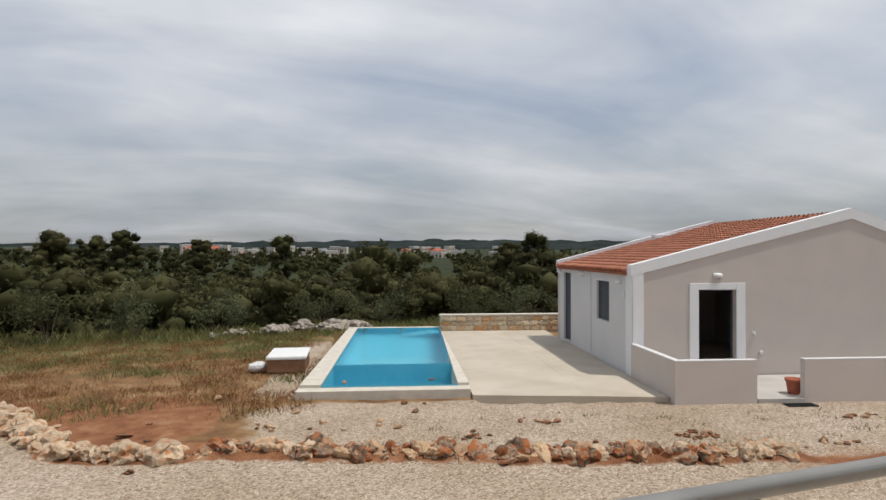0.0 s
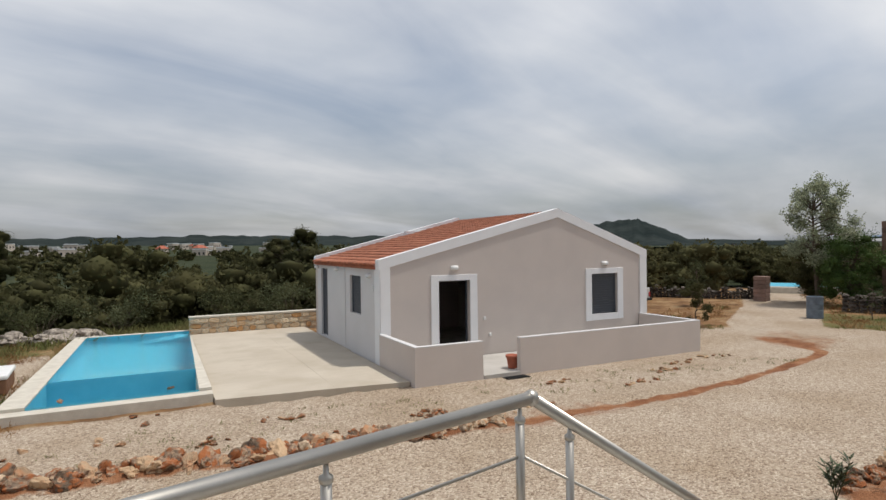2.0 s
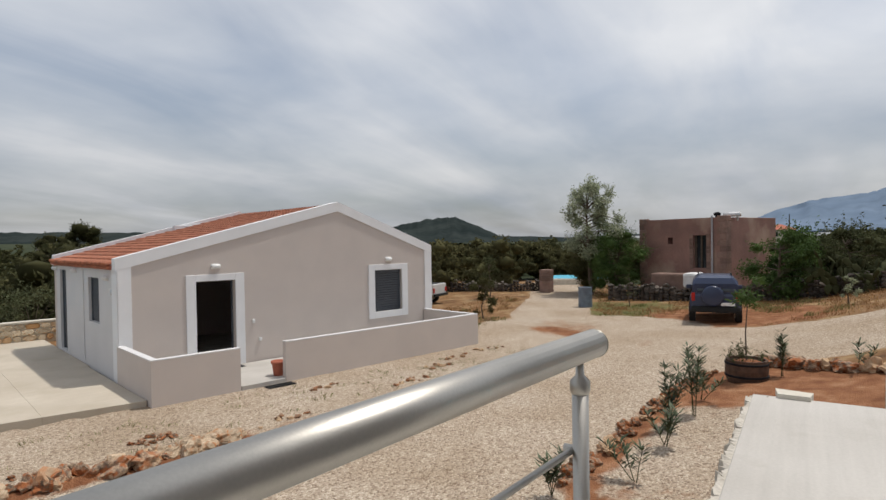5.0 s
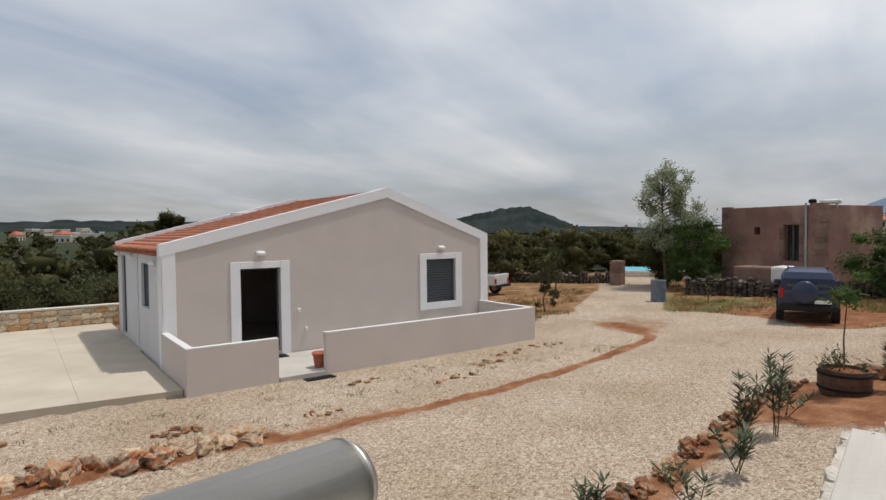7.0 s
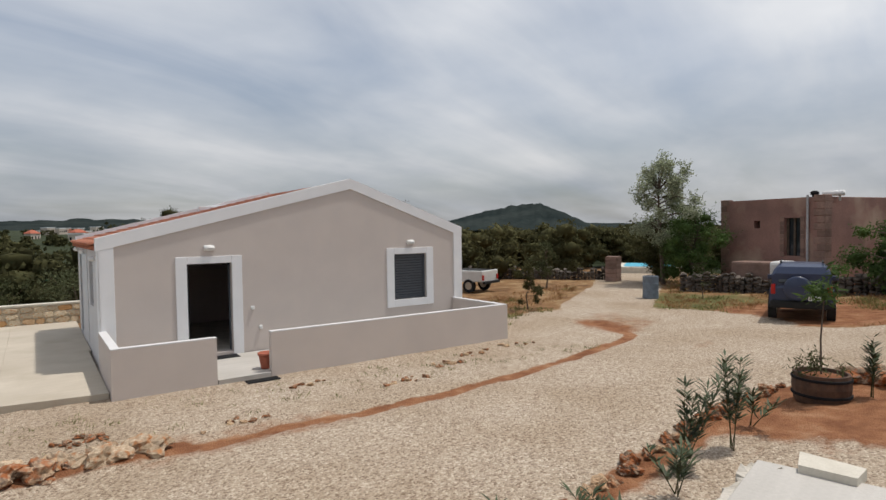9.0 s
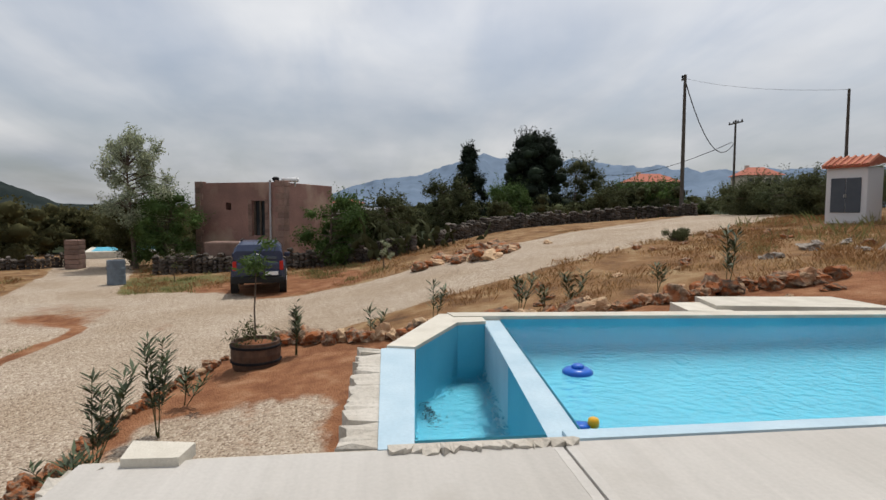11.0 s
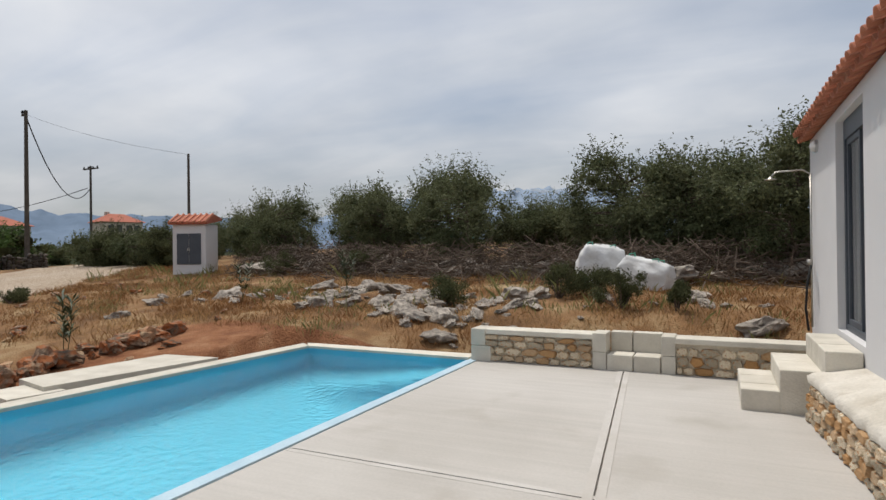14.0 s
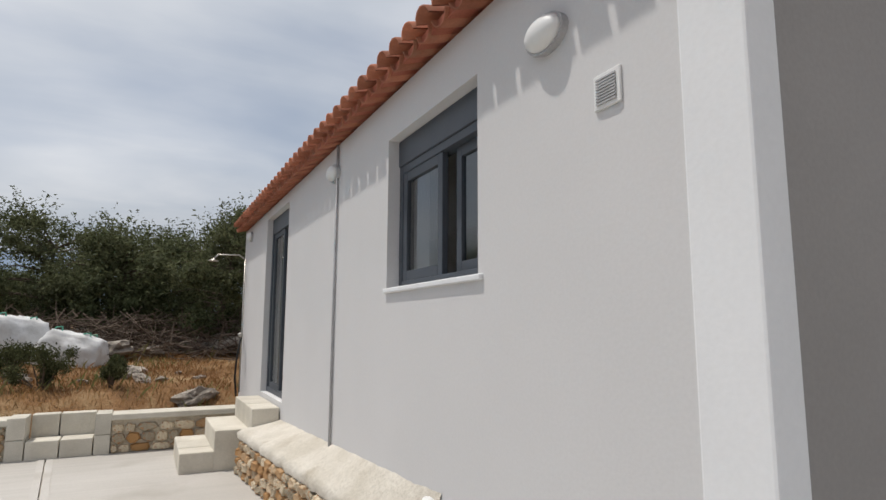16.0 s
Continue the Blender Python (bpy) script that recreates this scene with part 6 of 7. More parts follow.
# olive trees behind the terrace
for k, (x, y, h, r) in enumerate(((30.5, -24.5, 1.9, 1.9), (28.0, -27.0, 2.3, 2.0), (24.5, -24.0, 2.5, 1.9), (20.2, -20.0, 3.0, 1.9), (18.0, -22.8, 3.2, 1.9), (16.0, -20.5, 3.1, 1.9), (13.6, -21.5, 3.9, 2.1), (12.0, -19.4, 3.4, 1.9), (10.2, -21.5, 2.1, 1.5), (8.6, -23.6, 2.1, 1.6), (7.0, -20.0, 3.9, 1.8), (5.2, -19.0, 3.4, 1.7), (3.9, -21.5, 3.6, 1.8), (3.0, -17.2, 4.1, 1.7), (1.5, -20.5, 4.6, 2.1), (-1.0, -17.5, 4.6, 2.0), (22.5, -29.0, 3.4, 2.2), (11.0, -27.0, 2.2, 2.2), (5.6, -27.0, 3.4, 2.4), (0.0, -27.0, 4.2, 2.4), (33.0, -31.0, 3.2, 2.3), (39.0, -33.5, 3.0, 2.3))):
    tree("olive_tree", x, y, h * 0.84, r * 0.95, LEAF, "bushy grey-green olive tree behind the scrub", 60 + k, 11500, 0.105, 44, 0.12, 0.04, narrow=0.38, dense=0.3, sprays=420)


def shrub(name, x, y, h, r, material, label, seed, leaves=900, leaf=0.10, upright=0.3):
    rng = np.random.default_rng(seed)
    z = float(ground_height(x, y)) - 0.03
    t = thing(name, pose(x, y, z), label, "shrub")
    cl, bm = [], bmesh.new()
    for k in range(11):
        a, q = rng.uniform(0, 2 * math.pi), r * math.sqrt(rng.random()) * 0.75
        c = (q * math.cos(a), q * math.sin(a), h * rng.uniform(0.25, 0.85))
        cl.append((*c, r * rng.uniform(0.22, 0.42)))
        add_tube(bm, [(0.1 * c[0], 0.1 * c[1], 0), (0.5 * c[0], 0.5 * c[1], 0.55 * c[2]), c], 0.018, 0.004, 4, caps=False)
    part("stems", bm, BARK, t)
    v, f = leaf_quads(crown_points(leaves, cl, 0.9, rng, 0.9), leaf, leaf * 0.4, rng, upright=upright)
    o = new("foliage", quick_mesh("foliage", v, f, material)); o.parent = t
    return t


for k, (x, y, h, r) in enumerate(((9.3, -12.2, 0.6, 0.55), (7.4, -13.4, 0.75, 0.6), (6.0, -12.3, 0.75, 0.5), (6.7, -13.9, 0.5, 0.6), (5.1, -12.4, 0.55, 0.32), (17.5, -16.5, 0.9, 0.8), (19.2, -17.8, 1.3, 0.9), (24.5, -19.0, 1.4, 1.1), (26.2, -21.5, 1.7, 1.2), (29.0, -21.0, 1.5, 1.1), (33, -23, 1.6, 1.3), (14.5, -17.0, 0.8, 0.8), (21.0, -10.5, 0.35, 0.5))):
    shrub("shrub", x, y, h, r, LEAF_SHRUB, "low wild shrub in the dry grass", 90 + k, int(2600 + 2600 * r), 0.05, 0.8)

# ---------------------------------------------------------------- walls, ruin, hut, poles


def gz(x, y):
    return float(ground_height(x, y))


def dry_wall(name, line, height, thick, label, seed):
    """A dry stone wall along a line on the ground; the stones are joined, for they stay far off."""
    rng = random.Random(seed)
    vs, fs = [], []
    ico = bmesh.new()
    bmesh.ops.create_icosphere(ico, subdivisions=1, radius=1.0)
    iv, jf = [v.co.copy() for v in ico.verts], [tuple(v.index for v in f.verts) for f in ico.faces]
    ico.free()
    for (ax, ay), (bx, by) in zip(line, line[1:]):
        L = math.hypot(bx - ax, by - ay)
        t = math.atan2(by - ay, bx - ax)
        s = 0.0
        while s < L:
            z = 0.0
            w = rng.uniform(0.12, 0.36)
            hh = height * rng.uniform(0.7, 1.1)
            while z < hh:
                h = rng.uniform(0.08, 0.19)
                for side in (-1, 1):
                    k = len(vs)
                    x, y = ax + (bx - ax) * (s + w / 2) / L, ay + (by - ay) * (s + w / 2) / L
                    m = Matrix.Translation((x - side * math.sin(t) * thick * 0.25, y + side * math.cos(t) * thick * 0.25, gz(x, y) + z + h / 2 - 0.05)) @ Euler((rng.uniform(-.4, .4), rng.uniform(-.35, .35), t + rng.uniform(-.3, .3))).to_matrix().to_4x4() @ Matrix.Diagonal((w * 0.6, thick * 0.34, h * 0.62, 1))
                    vs += [tuple(m @ (p * rng.uniform(0.68, 1.18))) for p in iv]
                    fs += [tuple(i + k for i in f) for f in jf]
                z += h
            s += w
    w = thing(name, None, label, "wall", kind="structure")
    tagged(ob_from("stones", vs, fs, DRYWALL, w), kind="stuff")
    return w


dry_wall("dry_stone_wall", [(33.3, 8.9), (33.7, 5.5), (33.2, 1.0), (32.2, -3.4)], 0.85, 0.6, "dark dry stone wall before the ruin", 5)
dry_wall("dry_stone_wall", [(37.5, 14.6), (36.0, 17.6), (33.0, 24.0), (28.0, 31.0)], 0.7, 0.6, "dark dry stone wall along the lane", 6)
dry_wall("dry_stone_wall", [(33.6, -4.6), (37.6, -8.6), (40.4, -13.5), (40.2, -18.0), (38.6, -21.6)], 0.8, 0.6, "long dry stone wall beside the field", 7)
gp = thing("gate_post", pose(36.6, 13.9, gz(36.6, 13.9)), "weathered square stone gate post", "post")
for k in range(6):
    part("stone", box(-0.36 + random.uniform(-.03, .03), 0.36 + random.uniform(-.03, .03), -0.36, 0.36, k * 0.25, k * 0.25 + 0.24, 0.03), RUIN_STONE, gp)

# far pool behind the gate
fp = thing("far_pool", pose(46.5, 15.0, gz(45, 16) - 0.15, 0, 0, 20), "distant pale blue pool with a white rim", "pool", kind="structure")
part("rim", box(-2.5, 2.5, -2.6, 2.6, 0.0, 0.62, 0.04), ASHLAR, fp)
part("water", box(-2.1, 2.1, -2.2, 2.2, 0.60, 0.64), POOLBLUE, fp)

ruin = thing("ruined_house", Matrix.Translation((35.54, 3.14, 0.0)) @ Matrix.Rotation(math.atan2(8.20 - 3.14, 37.86 - 35.54), 4, "Z"), "old flat-roofed house with flaking pink-brown render", "house")
RL, RD, RZ0, RZ1 = 5.57, 5.2, -0.2, 4.32                      # along the front, depth, base, top


def rpart(name, bm, m, label="", parent=None):
    return part(name, bm, m, parent or ruin, label)


fw = wall_with_holes("u", -0.5, 0.5, [(0.0, RZ1), (RL, RZ1)], [(1.15, 1.95, 1.5, 3.35), (3.25, 3.6, 2.85, 3.25)])
rpart("front_wall", fw, RUIN)
rpart("side_wall", box(-0.001, 0.5, -RD, -0.501, RZ0, RZ1 - 0.02, 0.02), RUIN, "lighter side wall")
rpart("back_wall", box(0.5, RL, -RD, -RD + 0.4, RZ0, RZ1), RUIN)
rpart("end_wall", box(RL - 0.4, RL, -RD + 0.41, -0.51, RZ0, RZ1), RUIN)
rpart("roof", box(0.1, RL - 0.1, -RD + 0.1, -0.1, RZ1 - 0.3, RZ1 - 0.1), RUIN_STONE)
for k in range(14):
    z = RZ0 + k * 0.33
    rpart("quoin_stone", box(-0.03, 0.5 if k % 2 else 0.34, -0.48, 0.03, z, z + 0.31, 0.02), RUIN_STONE)
    rpart("quoin_stone", box(RL - (0.5 if k % 2 else 0.34), RL + 0.02, -0.3, 0.03, z, z + 0.31, 0.02), RUIN_STONE)
wn = rpart("window", box(1.15, 1.95, -0.3, -0.25, 1.5, 3.35), CARGLASS, "dark old window")
for a, b, c, d in ((1.15, 1.25, 1.5, 3.35), (1.85, 1.95, 1.5, 3.35), (1.5, 1.6, 1.5, 3.35)):
    part("frame", box(a, b, -0.24, -0.18, c, d), BARK, wn)
# Black sheet standing in for the unlit room's shade behind the openings.
rpart("inner_dark", box(0.6, RL - 0.5, -1.2, -1.1, RZ0, RZ1 - 0.4), DARK)
for k in range(9):
    rpart("surround_stone", box(0.93, 1.14, -0.02, 0.03, 1.45 + k * 0.22, 1.65 + k * 0.22, 0.015), RUIN_STONE)
    rpart("surround_stone", box(1.96, 2.17, -0.02, 0.03, 1.45 + k * 0.22, 1.65 + k * 0.22, 0.015), RUIN_STONE)
dp = thing("downpipe", ruin.matrix_world.copy(), "pale drain pipe down the old house front", "pipe")
part("pipe", tube([(0.75, 0.09, 0.2), (0.75, 0.09, RZ1 + 0.1)], 0.05, sides=8), PIPE, dp)
tank = thing("solar_tank", ruin.matrix_world @ pose(0.2, -0.7, RZ1 - 0.12) @ Matrix.Scale(0.62, 4), "white solar water tank on the flat roof", "tank")
part("tank", tube([(0.5, 0, 0.42), (-0.9, -0.2, 0.42)], 0.2, sides=14), PLASTIC_W, tank, smooth=True)
for a in (0.3, -0.7):
    part("stand", box(a - 0.04, a + 0.04, -0.15, 0.05, -0.15, 0.3), STEEL, tank)
vent = thing("roof_vent", ruin.matrix_world @ pose(0.85, -0.6, RZ1 - 0.3) @ Matrix.Scale(0.8, 4), "dark round vent on the flat roof", "vent")
part("drum", lathe([(0.14, 0), (0.14, 0.5), (0.22, 0.52), (0.24, 0.68), (0.12, 0.76)], 14), DARK, vent)
tarp = thing("covered_van", pose(34.5, 5.55, gz(34.5, 5.55) + 0.05, 0, 0, 78) @ Matrix.Scale(0.78, 4), "old van partly covered by a white sheet", "van")
part("body", box(-1.5, 1.5, -0.75, 0.75, 0.35, 1.75, 0.12), RUIN_STONE, tarp, "dusty brown van body")
bm = box(-1.75, -0.75, -0.82, 0.80, 0.75, 1.82, 0.2)
part("sheet", bm, BAG, tarp, "white plastic sheet")
for a in (-1.0, 1.0):
    for b in (-0.72, 0.72):
        part("wheel", tube([(a, b - 0.08, 0.3), (a, b + 0.08, 0.3)], 0.3, sides=14), RUBBER, tarp)

hut = thing("meter_hut", pose(21.6, -16.9, 2.22, 0, 0, 20), "narrow white meter hut with grey doors and tiled roof", "hut")
part("wall", box(-0.62, 0.62, -0.45, 0.45, -0.3, 2.05, 0.02), RENDER_GREY, hut)
hd = part("door", box(-0.45, -0.01, 0.451, 0.475, 0.62, 1.72, 0.005), ANTHRACITE, hut, "grey metal cabinet door")
part("door", box(0.01, 0.45, 0.451, 0.475, 0.62, 1.72, 0.005), ANTHRACITE, hut)
for a in (-0.03, 0.03):
    part("handle", box(a - 0.012, a + 0.012, 0.476, 0.50, 1.1, 1.2), STEEL, hd)
bm = bmesh.new()
vs = [bm.verts.new(p) for p in ((-0.72, 0.55, 2.04), (0.72, 0.55, 2.04), (0.72, -0.55, 2.22), (-0.72, -0.55, 2.22), (-0.72, 0.55, 2.14), (0.72, 0.55, 2.14), (0.72, 0.0, 2.42), (-0.72, 0.0, 2.42), (0.72, -0.55, 2.3), (-0.72, -0.55, 2.3))]
for f in ((0, 1, 2, 3), (4, 5, 6, 7), (7, 6, 8, 9), (0, 4, 5, 1), (3, 2, 8, 9), (1, 5, 6, 8, 2), (0, 3, 9, 7, 4)):
    bm.faces.new([vs[i] for i in f])
part("roof", bm, TERRACOTTA, hut, "terracotta roof")
for k in range(7):
    part("tile", tube([(-0.66 + k * 0.22, 0.60, 2.12), (-0.66 + k * 0.22, 0.0, 2.44)], 0.05, 0.042, 8), TILE, hut)


def utility_pole(x, y, h, arms, label, r=0.14):
    p = thing("utility_pole", pose(x, y, gz(x, y)), label, "pole", "utility poles")
    part("shaft", tube([(0, 0, -0.5), (0.02, 0, h)], r, r * 0.65, 10), POLEWOOD, p)
    if arms:
        part("crossarm", box(-1.1, 1.1, -0.06, 0.06, h - 0.35, h - 0.22, 0.01), POLEWOOD, p)
        for a in (-1.0, -0.35, 0.35, 1.0):
            part("insulator", lathe([(0.05, 0), (0.07, 0.05), (0.05, 0.12), (0.03, 0.18)], 8, (a, 0, h - 0.22)), DARK, p)
    elif r > 0.1:
        part("bracket", box(-0.05, 0.38, -0.05, 0.05, h - 0.3, h - 0.15, 0.01), POLEWOOD, p)
        part("insulator", lathe([(0.05, 0), (0.08, 0.05), (0.05, 0.15)], 8, (0.34, 0, h - 0.12)), DARK, p)
    return p


def ray_point(b, d, elev):
    return 4.5 + d * math.sin(radians(b)), -1.5 + d * math.cos(radians(b)), 2.9 + d * math.tan(radians(elev))


P1, P3, P2 = (39.4, -21.0), (58.7, -37.3), (24.0, -18.7)
utility_pole(*P1, 11.4 - gz(*P1), False, "tall weathered wooden utility pole")
utility_pole(*P3, 11.86 - gz(*P3), True, "wooden utility pole with a crossarm")
utility_pole(*P2, 7.33 - gz(*P2), False, "slender utility pole behind the hut", 0.07)
for k, (b, d) in enumerate(((80.5, 170), (84.0, 180), (88.5, 150), (66.0, 140))):
    x, y, _ = ray_point(b, d, 0)
    utility_pole(x, y, 8.5, True, "distant utility pole across the fields", 0.16)


def cable(name, a, b, sag, label, r=0.034):
    pts = []
    for k in range(15):
        f = k / 14
        q = Vector(a).lerp(Vector(b), f)
        q.z -= sag * 4 * f * (1 - f)
        pts.append(q)
    c = thing(name, None, label, "cable")
    part("wire", tube(pts, r, sides=5), DARK, c)


cable("power_cable", (39.5, -21.0, 11.2), (58.6, -37.2, 9.7), 2.5, "black cable sagging between poles")
cable("power_cable", (58.7, -37.0, 9.7), (110, -40, 10.5), 2.0, "black cable running off over the fields")
cable("power_cable", (39.5, -21.0, 11.2), (24.0, -18.7, 7.3), 0.25, "thin cable down to the hut pole", 0.006)


def villa(b, d, w, l, h, base, label):
    x, y, _ = ray_point(b, d, 0)
    v = thing("villa", pose(x, y, base, 0, 0, -b + 20), label, "house", "villas by the road")
    part("wall", box(-w / 2, w / 2, -l / 2, l / 2, -4, h), VILLAGE, v)
    bm = bmesh.new()
    vs = [bm.verts.new(p) for p in ((-w / 2 - .5, -l / 2 - .5, h + .01), (w / 2 + .5, -l / 2 - .5, h + .01), (w / 2 + .5, l / 2 + .5, h + .01), (-w / 2 - .5, l / 2 + .5, h + .01), (-w / 5, 0, h + 1.7), (w / 5, 0, h + 1.7))]
    for f in ((0, 1, 5, 4), (1, 2, 5), (2, 3, 4, 5), (3, 0, 4), (3, 2, 1, 0)):
        bm.faces.new([vs[i] for i in f])
    part("roof", bm, TERRACOTTA, v, "red tiled hip roof")
    part("chimney", box(-w / 4, -w / 4 + .7, 0.5, 1.2, h + 0.6, h + 2.1), VILLAGE, v)
    for a in (-0.3, -0.1, 0.15, 0.35):
        part("window", box(a * w - .5, a * w + .5, -l / 2 - 0.06, -l / 2 + 0.05, h - 2.0, h - 0.6), CARGLASS, v)


villa(116.5, 118, 9, 7, 4.0, 4.2, "villa with pale walls and red hip roof")
villa(125.2, 128, 7, 6.5, 3.2, 6.4, "villa with ochre walls and red hip roof")
villa(87.5, 210, 10, 8, 3.2, 2.0, "far pale house among the fields")

# ---------------------------------------------------------------- vehicles


def loft(sections):
    """A skin through closed rings of points, ends closed."""
    bm = bmesh.new()
    rings = [[bm.verts.new(p) for p in s] for s in sections]
    n = len(rings[0])
    for a, b in zip(rings, rings[1:]):
        for k in range(n):
            bm.faces.new((a[k], a[(k + 1) % n], b[(k + 1) % n], b[k]))
    bm.faces.new(rings[0][::-1]); bm.faces.new(rings[-1])
    return bm


def rounded(x, hw, z0, z1, c=0.12):
    """A rounded section across the car at x."""
    return [(x, -hw + c * .5, z0), (x, hw - c * .5, z0), (x, hw, z0 + c), (x, hw, z1 - c), (x, hw - c, z1), (x, -hw + c, z1), (x, -hw, z1 - c), (x, -hw, z0 + c)]


def wheel(parent, x, y, r, w=0.2):
    t = part("wheel", tube([(x, y - w / 2, r), (x, y + w / 2, r)], r, sides=20), RUBBER, parent, "black tyre")
    part("rim", tube([(x, y - w / 2 - 0.01, r), (x, y + w / 2 + 0.01, r)], r * 0.58, sides=14), STEEL, t)


car = thing("jeep", pose(26.1, 2.6, gz(25.5, 2.5) + 0.02, 0, 0, 8) @ Matrix.Scale(1.04, 4), "dark blue compact off-road car parked with its spare wheel showing", "car")
part("lower_body", loft([rounded(-1.64, 0.74, 0.46, 0.98), rounded(-1.58, 0.82, 0.38, 1.05), rounded(-0.6, 0.83, 0.36, 1.05), rounded(0.9, 0.83, 0.36, 1.04), rounded(1.75, 0.78, 0.42, 0.96), rounded(2.05, 0.70, 0.48, 0.84)]), CARBLUE, car, "dark blue body", smooth=False)
part("cabin", loft([rounded(-1.57, 0.76, 1.03, 1.42, 0.08), rounded(-1.44, 0.73, 1.03, 1.62, 0.12), rounded(-1.1, 0.70, 1.03, 1.70, 0.14), rounded(0.1, 0.69, 1.03, 1.70, 0.14), rounded(0.4, 0.71, 1.03, 1.60, 0.10), rounded(0.95, 0.76, 1.03, 1.06, 0.01)]), CARBLUE, car)
bm = box(-0.02, 0.02, -0.58, 0.58, -0.19, 0.19, 0.012, pose(-1.53, 0, 1.33, 0, 14, 0))
part("rear_window", bm, CARGLASS, car)
for s in (-1, 1):
    for x0, x1 in ((-1.32, -0.78), (-0.70, -0.08), (0.0, 0.48)):
        part("side_window", box(x0, x1, s * 0.725 - 0.02, s * 0.725 + 0.02, 1.12, 1.48, 0.02), CARGLASS, car)
    part("tail_light", box(-1.66, -1.57, s * 0.72 - 0.06, s * 0.72 + 0.06, 0.80, 1.10, 0.02), REDLAMP, car)
    part("mirror", box(0.62, 0.78, s * 0.90 - 0.1, s * 0.90 + 0.1, 1.06, 1.22, 0.03), CARBLUE, car)
    part("sill", box(-0.72, 0.86, s * 0.82 - 0.03, s * 0.82 + 0.03, 0.34, 0.46, 0.02), RUBBER, car)
    for x in (-1.10, 1.22):
        wheel(car, x, s * 0.76, 0.35, 0.22)
        ring = [(x + 0.47 * math.cos(t), s * 0.80, 0.36 + 0.47 * math.sin(t)) for t in np.linspace(0.1, math.pi - 0.1, 11)]
        part("wheel_arch", tube(ring, 0.055, sides=8), RUBBER, car, "dark plastic wheel arch", smooth=True)
part("bumper", box(-1.78, -1.56, -0.80, 0.80, 0.40, 0.62, 0.05), RUBBER, car)
part("number_plate", box(-1.795, -1.782, -0.62, -0.18, 0.66, 0.77, 0.002), PLASTIC_W, car)
part("plate_mount", box(-1.782, -1.6, -0.64, -0.16, 0.64, 0.79, 0.004), CARBLUE, car)
sw = part("spare_wheel", tube([(-1.64, 0.08, 1.0), (-1.80, 0.08, 1.0)], 0.36, sides=24), RUBBER, car, "spare wheel under a blue cover")
part("cover", lathe([(0.365, 0), (0.36, 0.05), (0.30, 0.075), (0.05, 0.085)], 24), CARBLUE, sw, smooth=True)
sw.children[0].matrix_basis = pose(-1.795, 0.08, 1.0, 0, -90, 0)
for s in (-0.55, 0.55):
    part("roof_rail", tube([(-1.2, s, 1.75), (0.1, s, 1.75)], 0.02, sides=6), RUBBER, car)
    part("roof_rail_foot", box(-0.8, -0.7, s - 0.02, s + 0.02, 1.64, 1.75), RUBBER, car)

truck = thing("pickup_truck", pose(27.6, 18.9, gz(27.6, 18.9), 0, 0, 95), "old white pickup truck parked behind the small house", "car")
part("bed", box(-2.3, 0.0, -0.8, 0.8, 0.55, 1.12, 0.04), CARWHITE, truck)
part("bed_floor", box(-2.2, -0.1, -0.7, 0.7, 1.121, 1.128), RUBBER, truck)
part("cab", loft([rounded(0.05, 0.78, 0.55, 1.55, 0.1), rounded(0.2, 0.76, 0.5, 1.68, 0.1), rounded(1.0, 0.76, 0.5, 1.68, 0.1), rounded(1.6, 0.78, 0.5, 1.08, 0.08), rounded(2.5, 0.76, 0.5, 0.98, 0.08)]), CARWHITE, truck)
part("rear_window", box(0.02, 0.08, -0.6, 0.6, 1.2, 1.52, 0.01), CARGLASS, truck)
for s in (-1, 1):
    part("side_window", box(0.25, 1.0, s * 0.76 - 0.02, s * 0.76 + 0.02, 1.12, 1.55, 0.02), CARGLASS, truck)
    part("tail_light", box(-2.33, -2.28, s * 0.7 - 0.08, s * 0.7 + 0.08, 0.65, 0.9), REDLAMP, truck)
    for x in (-1.5, 1.6):
        wheel(truck, x, s * 0.72, 0.34)
part("bumper", box(-2.45, -2.31, -0.75, 0.75, 0.45, 0.58, 0.02), RUBBER, truck)

bar = thing("barrel", pose(29.6, 9.0, gz(29.6, 9.0), 0, 0, 0), "dented blue-grey metal barrel", "barrel")
part("drum", lathe([(0.33, 0), (0.35, 0.02), (0.34, 0.34), (0.355, 0.36), (0.34, 0.38), (0.34, 0.66), (0.355, 0.68), (0.34, 0.70), (0.345, 1.0), (0.31, 1.01), (0.30, 0.96)], 22), BARREL, bar)

# ---------------------------------------------------------------- stones, plants and litter
ROCKS = [rock_mesh("rock", 3 + k, ROCK, 0.46, 3, 5) for k in range(8)]
PALES = [rock_mesh("rock", 13 + k, ROCK_PALE, 0.42, 3, 5) for k in range(5)]
LIMES = [rock_mesh("boulder", 23 + k, LIMESTONE, 0.42, 3) for k in range(5)]


def along(line, step, rng):
    for (ax, ay), (bx, by) in zip(line, line[1:]):
        L = math.hypot(bx - ax, by - ay)
        s = rng.uniform(0, step)
        while s < L:
            yield ax + (bx - ax) * s / L, ay + (by - ay) * s / L
            s += step * rng.uniform(0.7, 1.3)


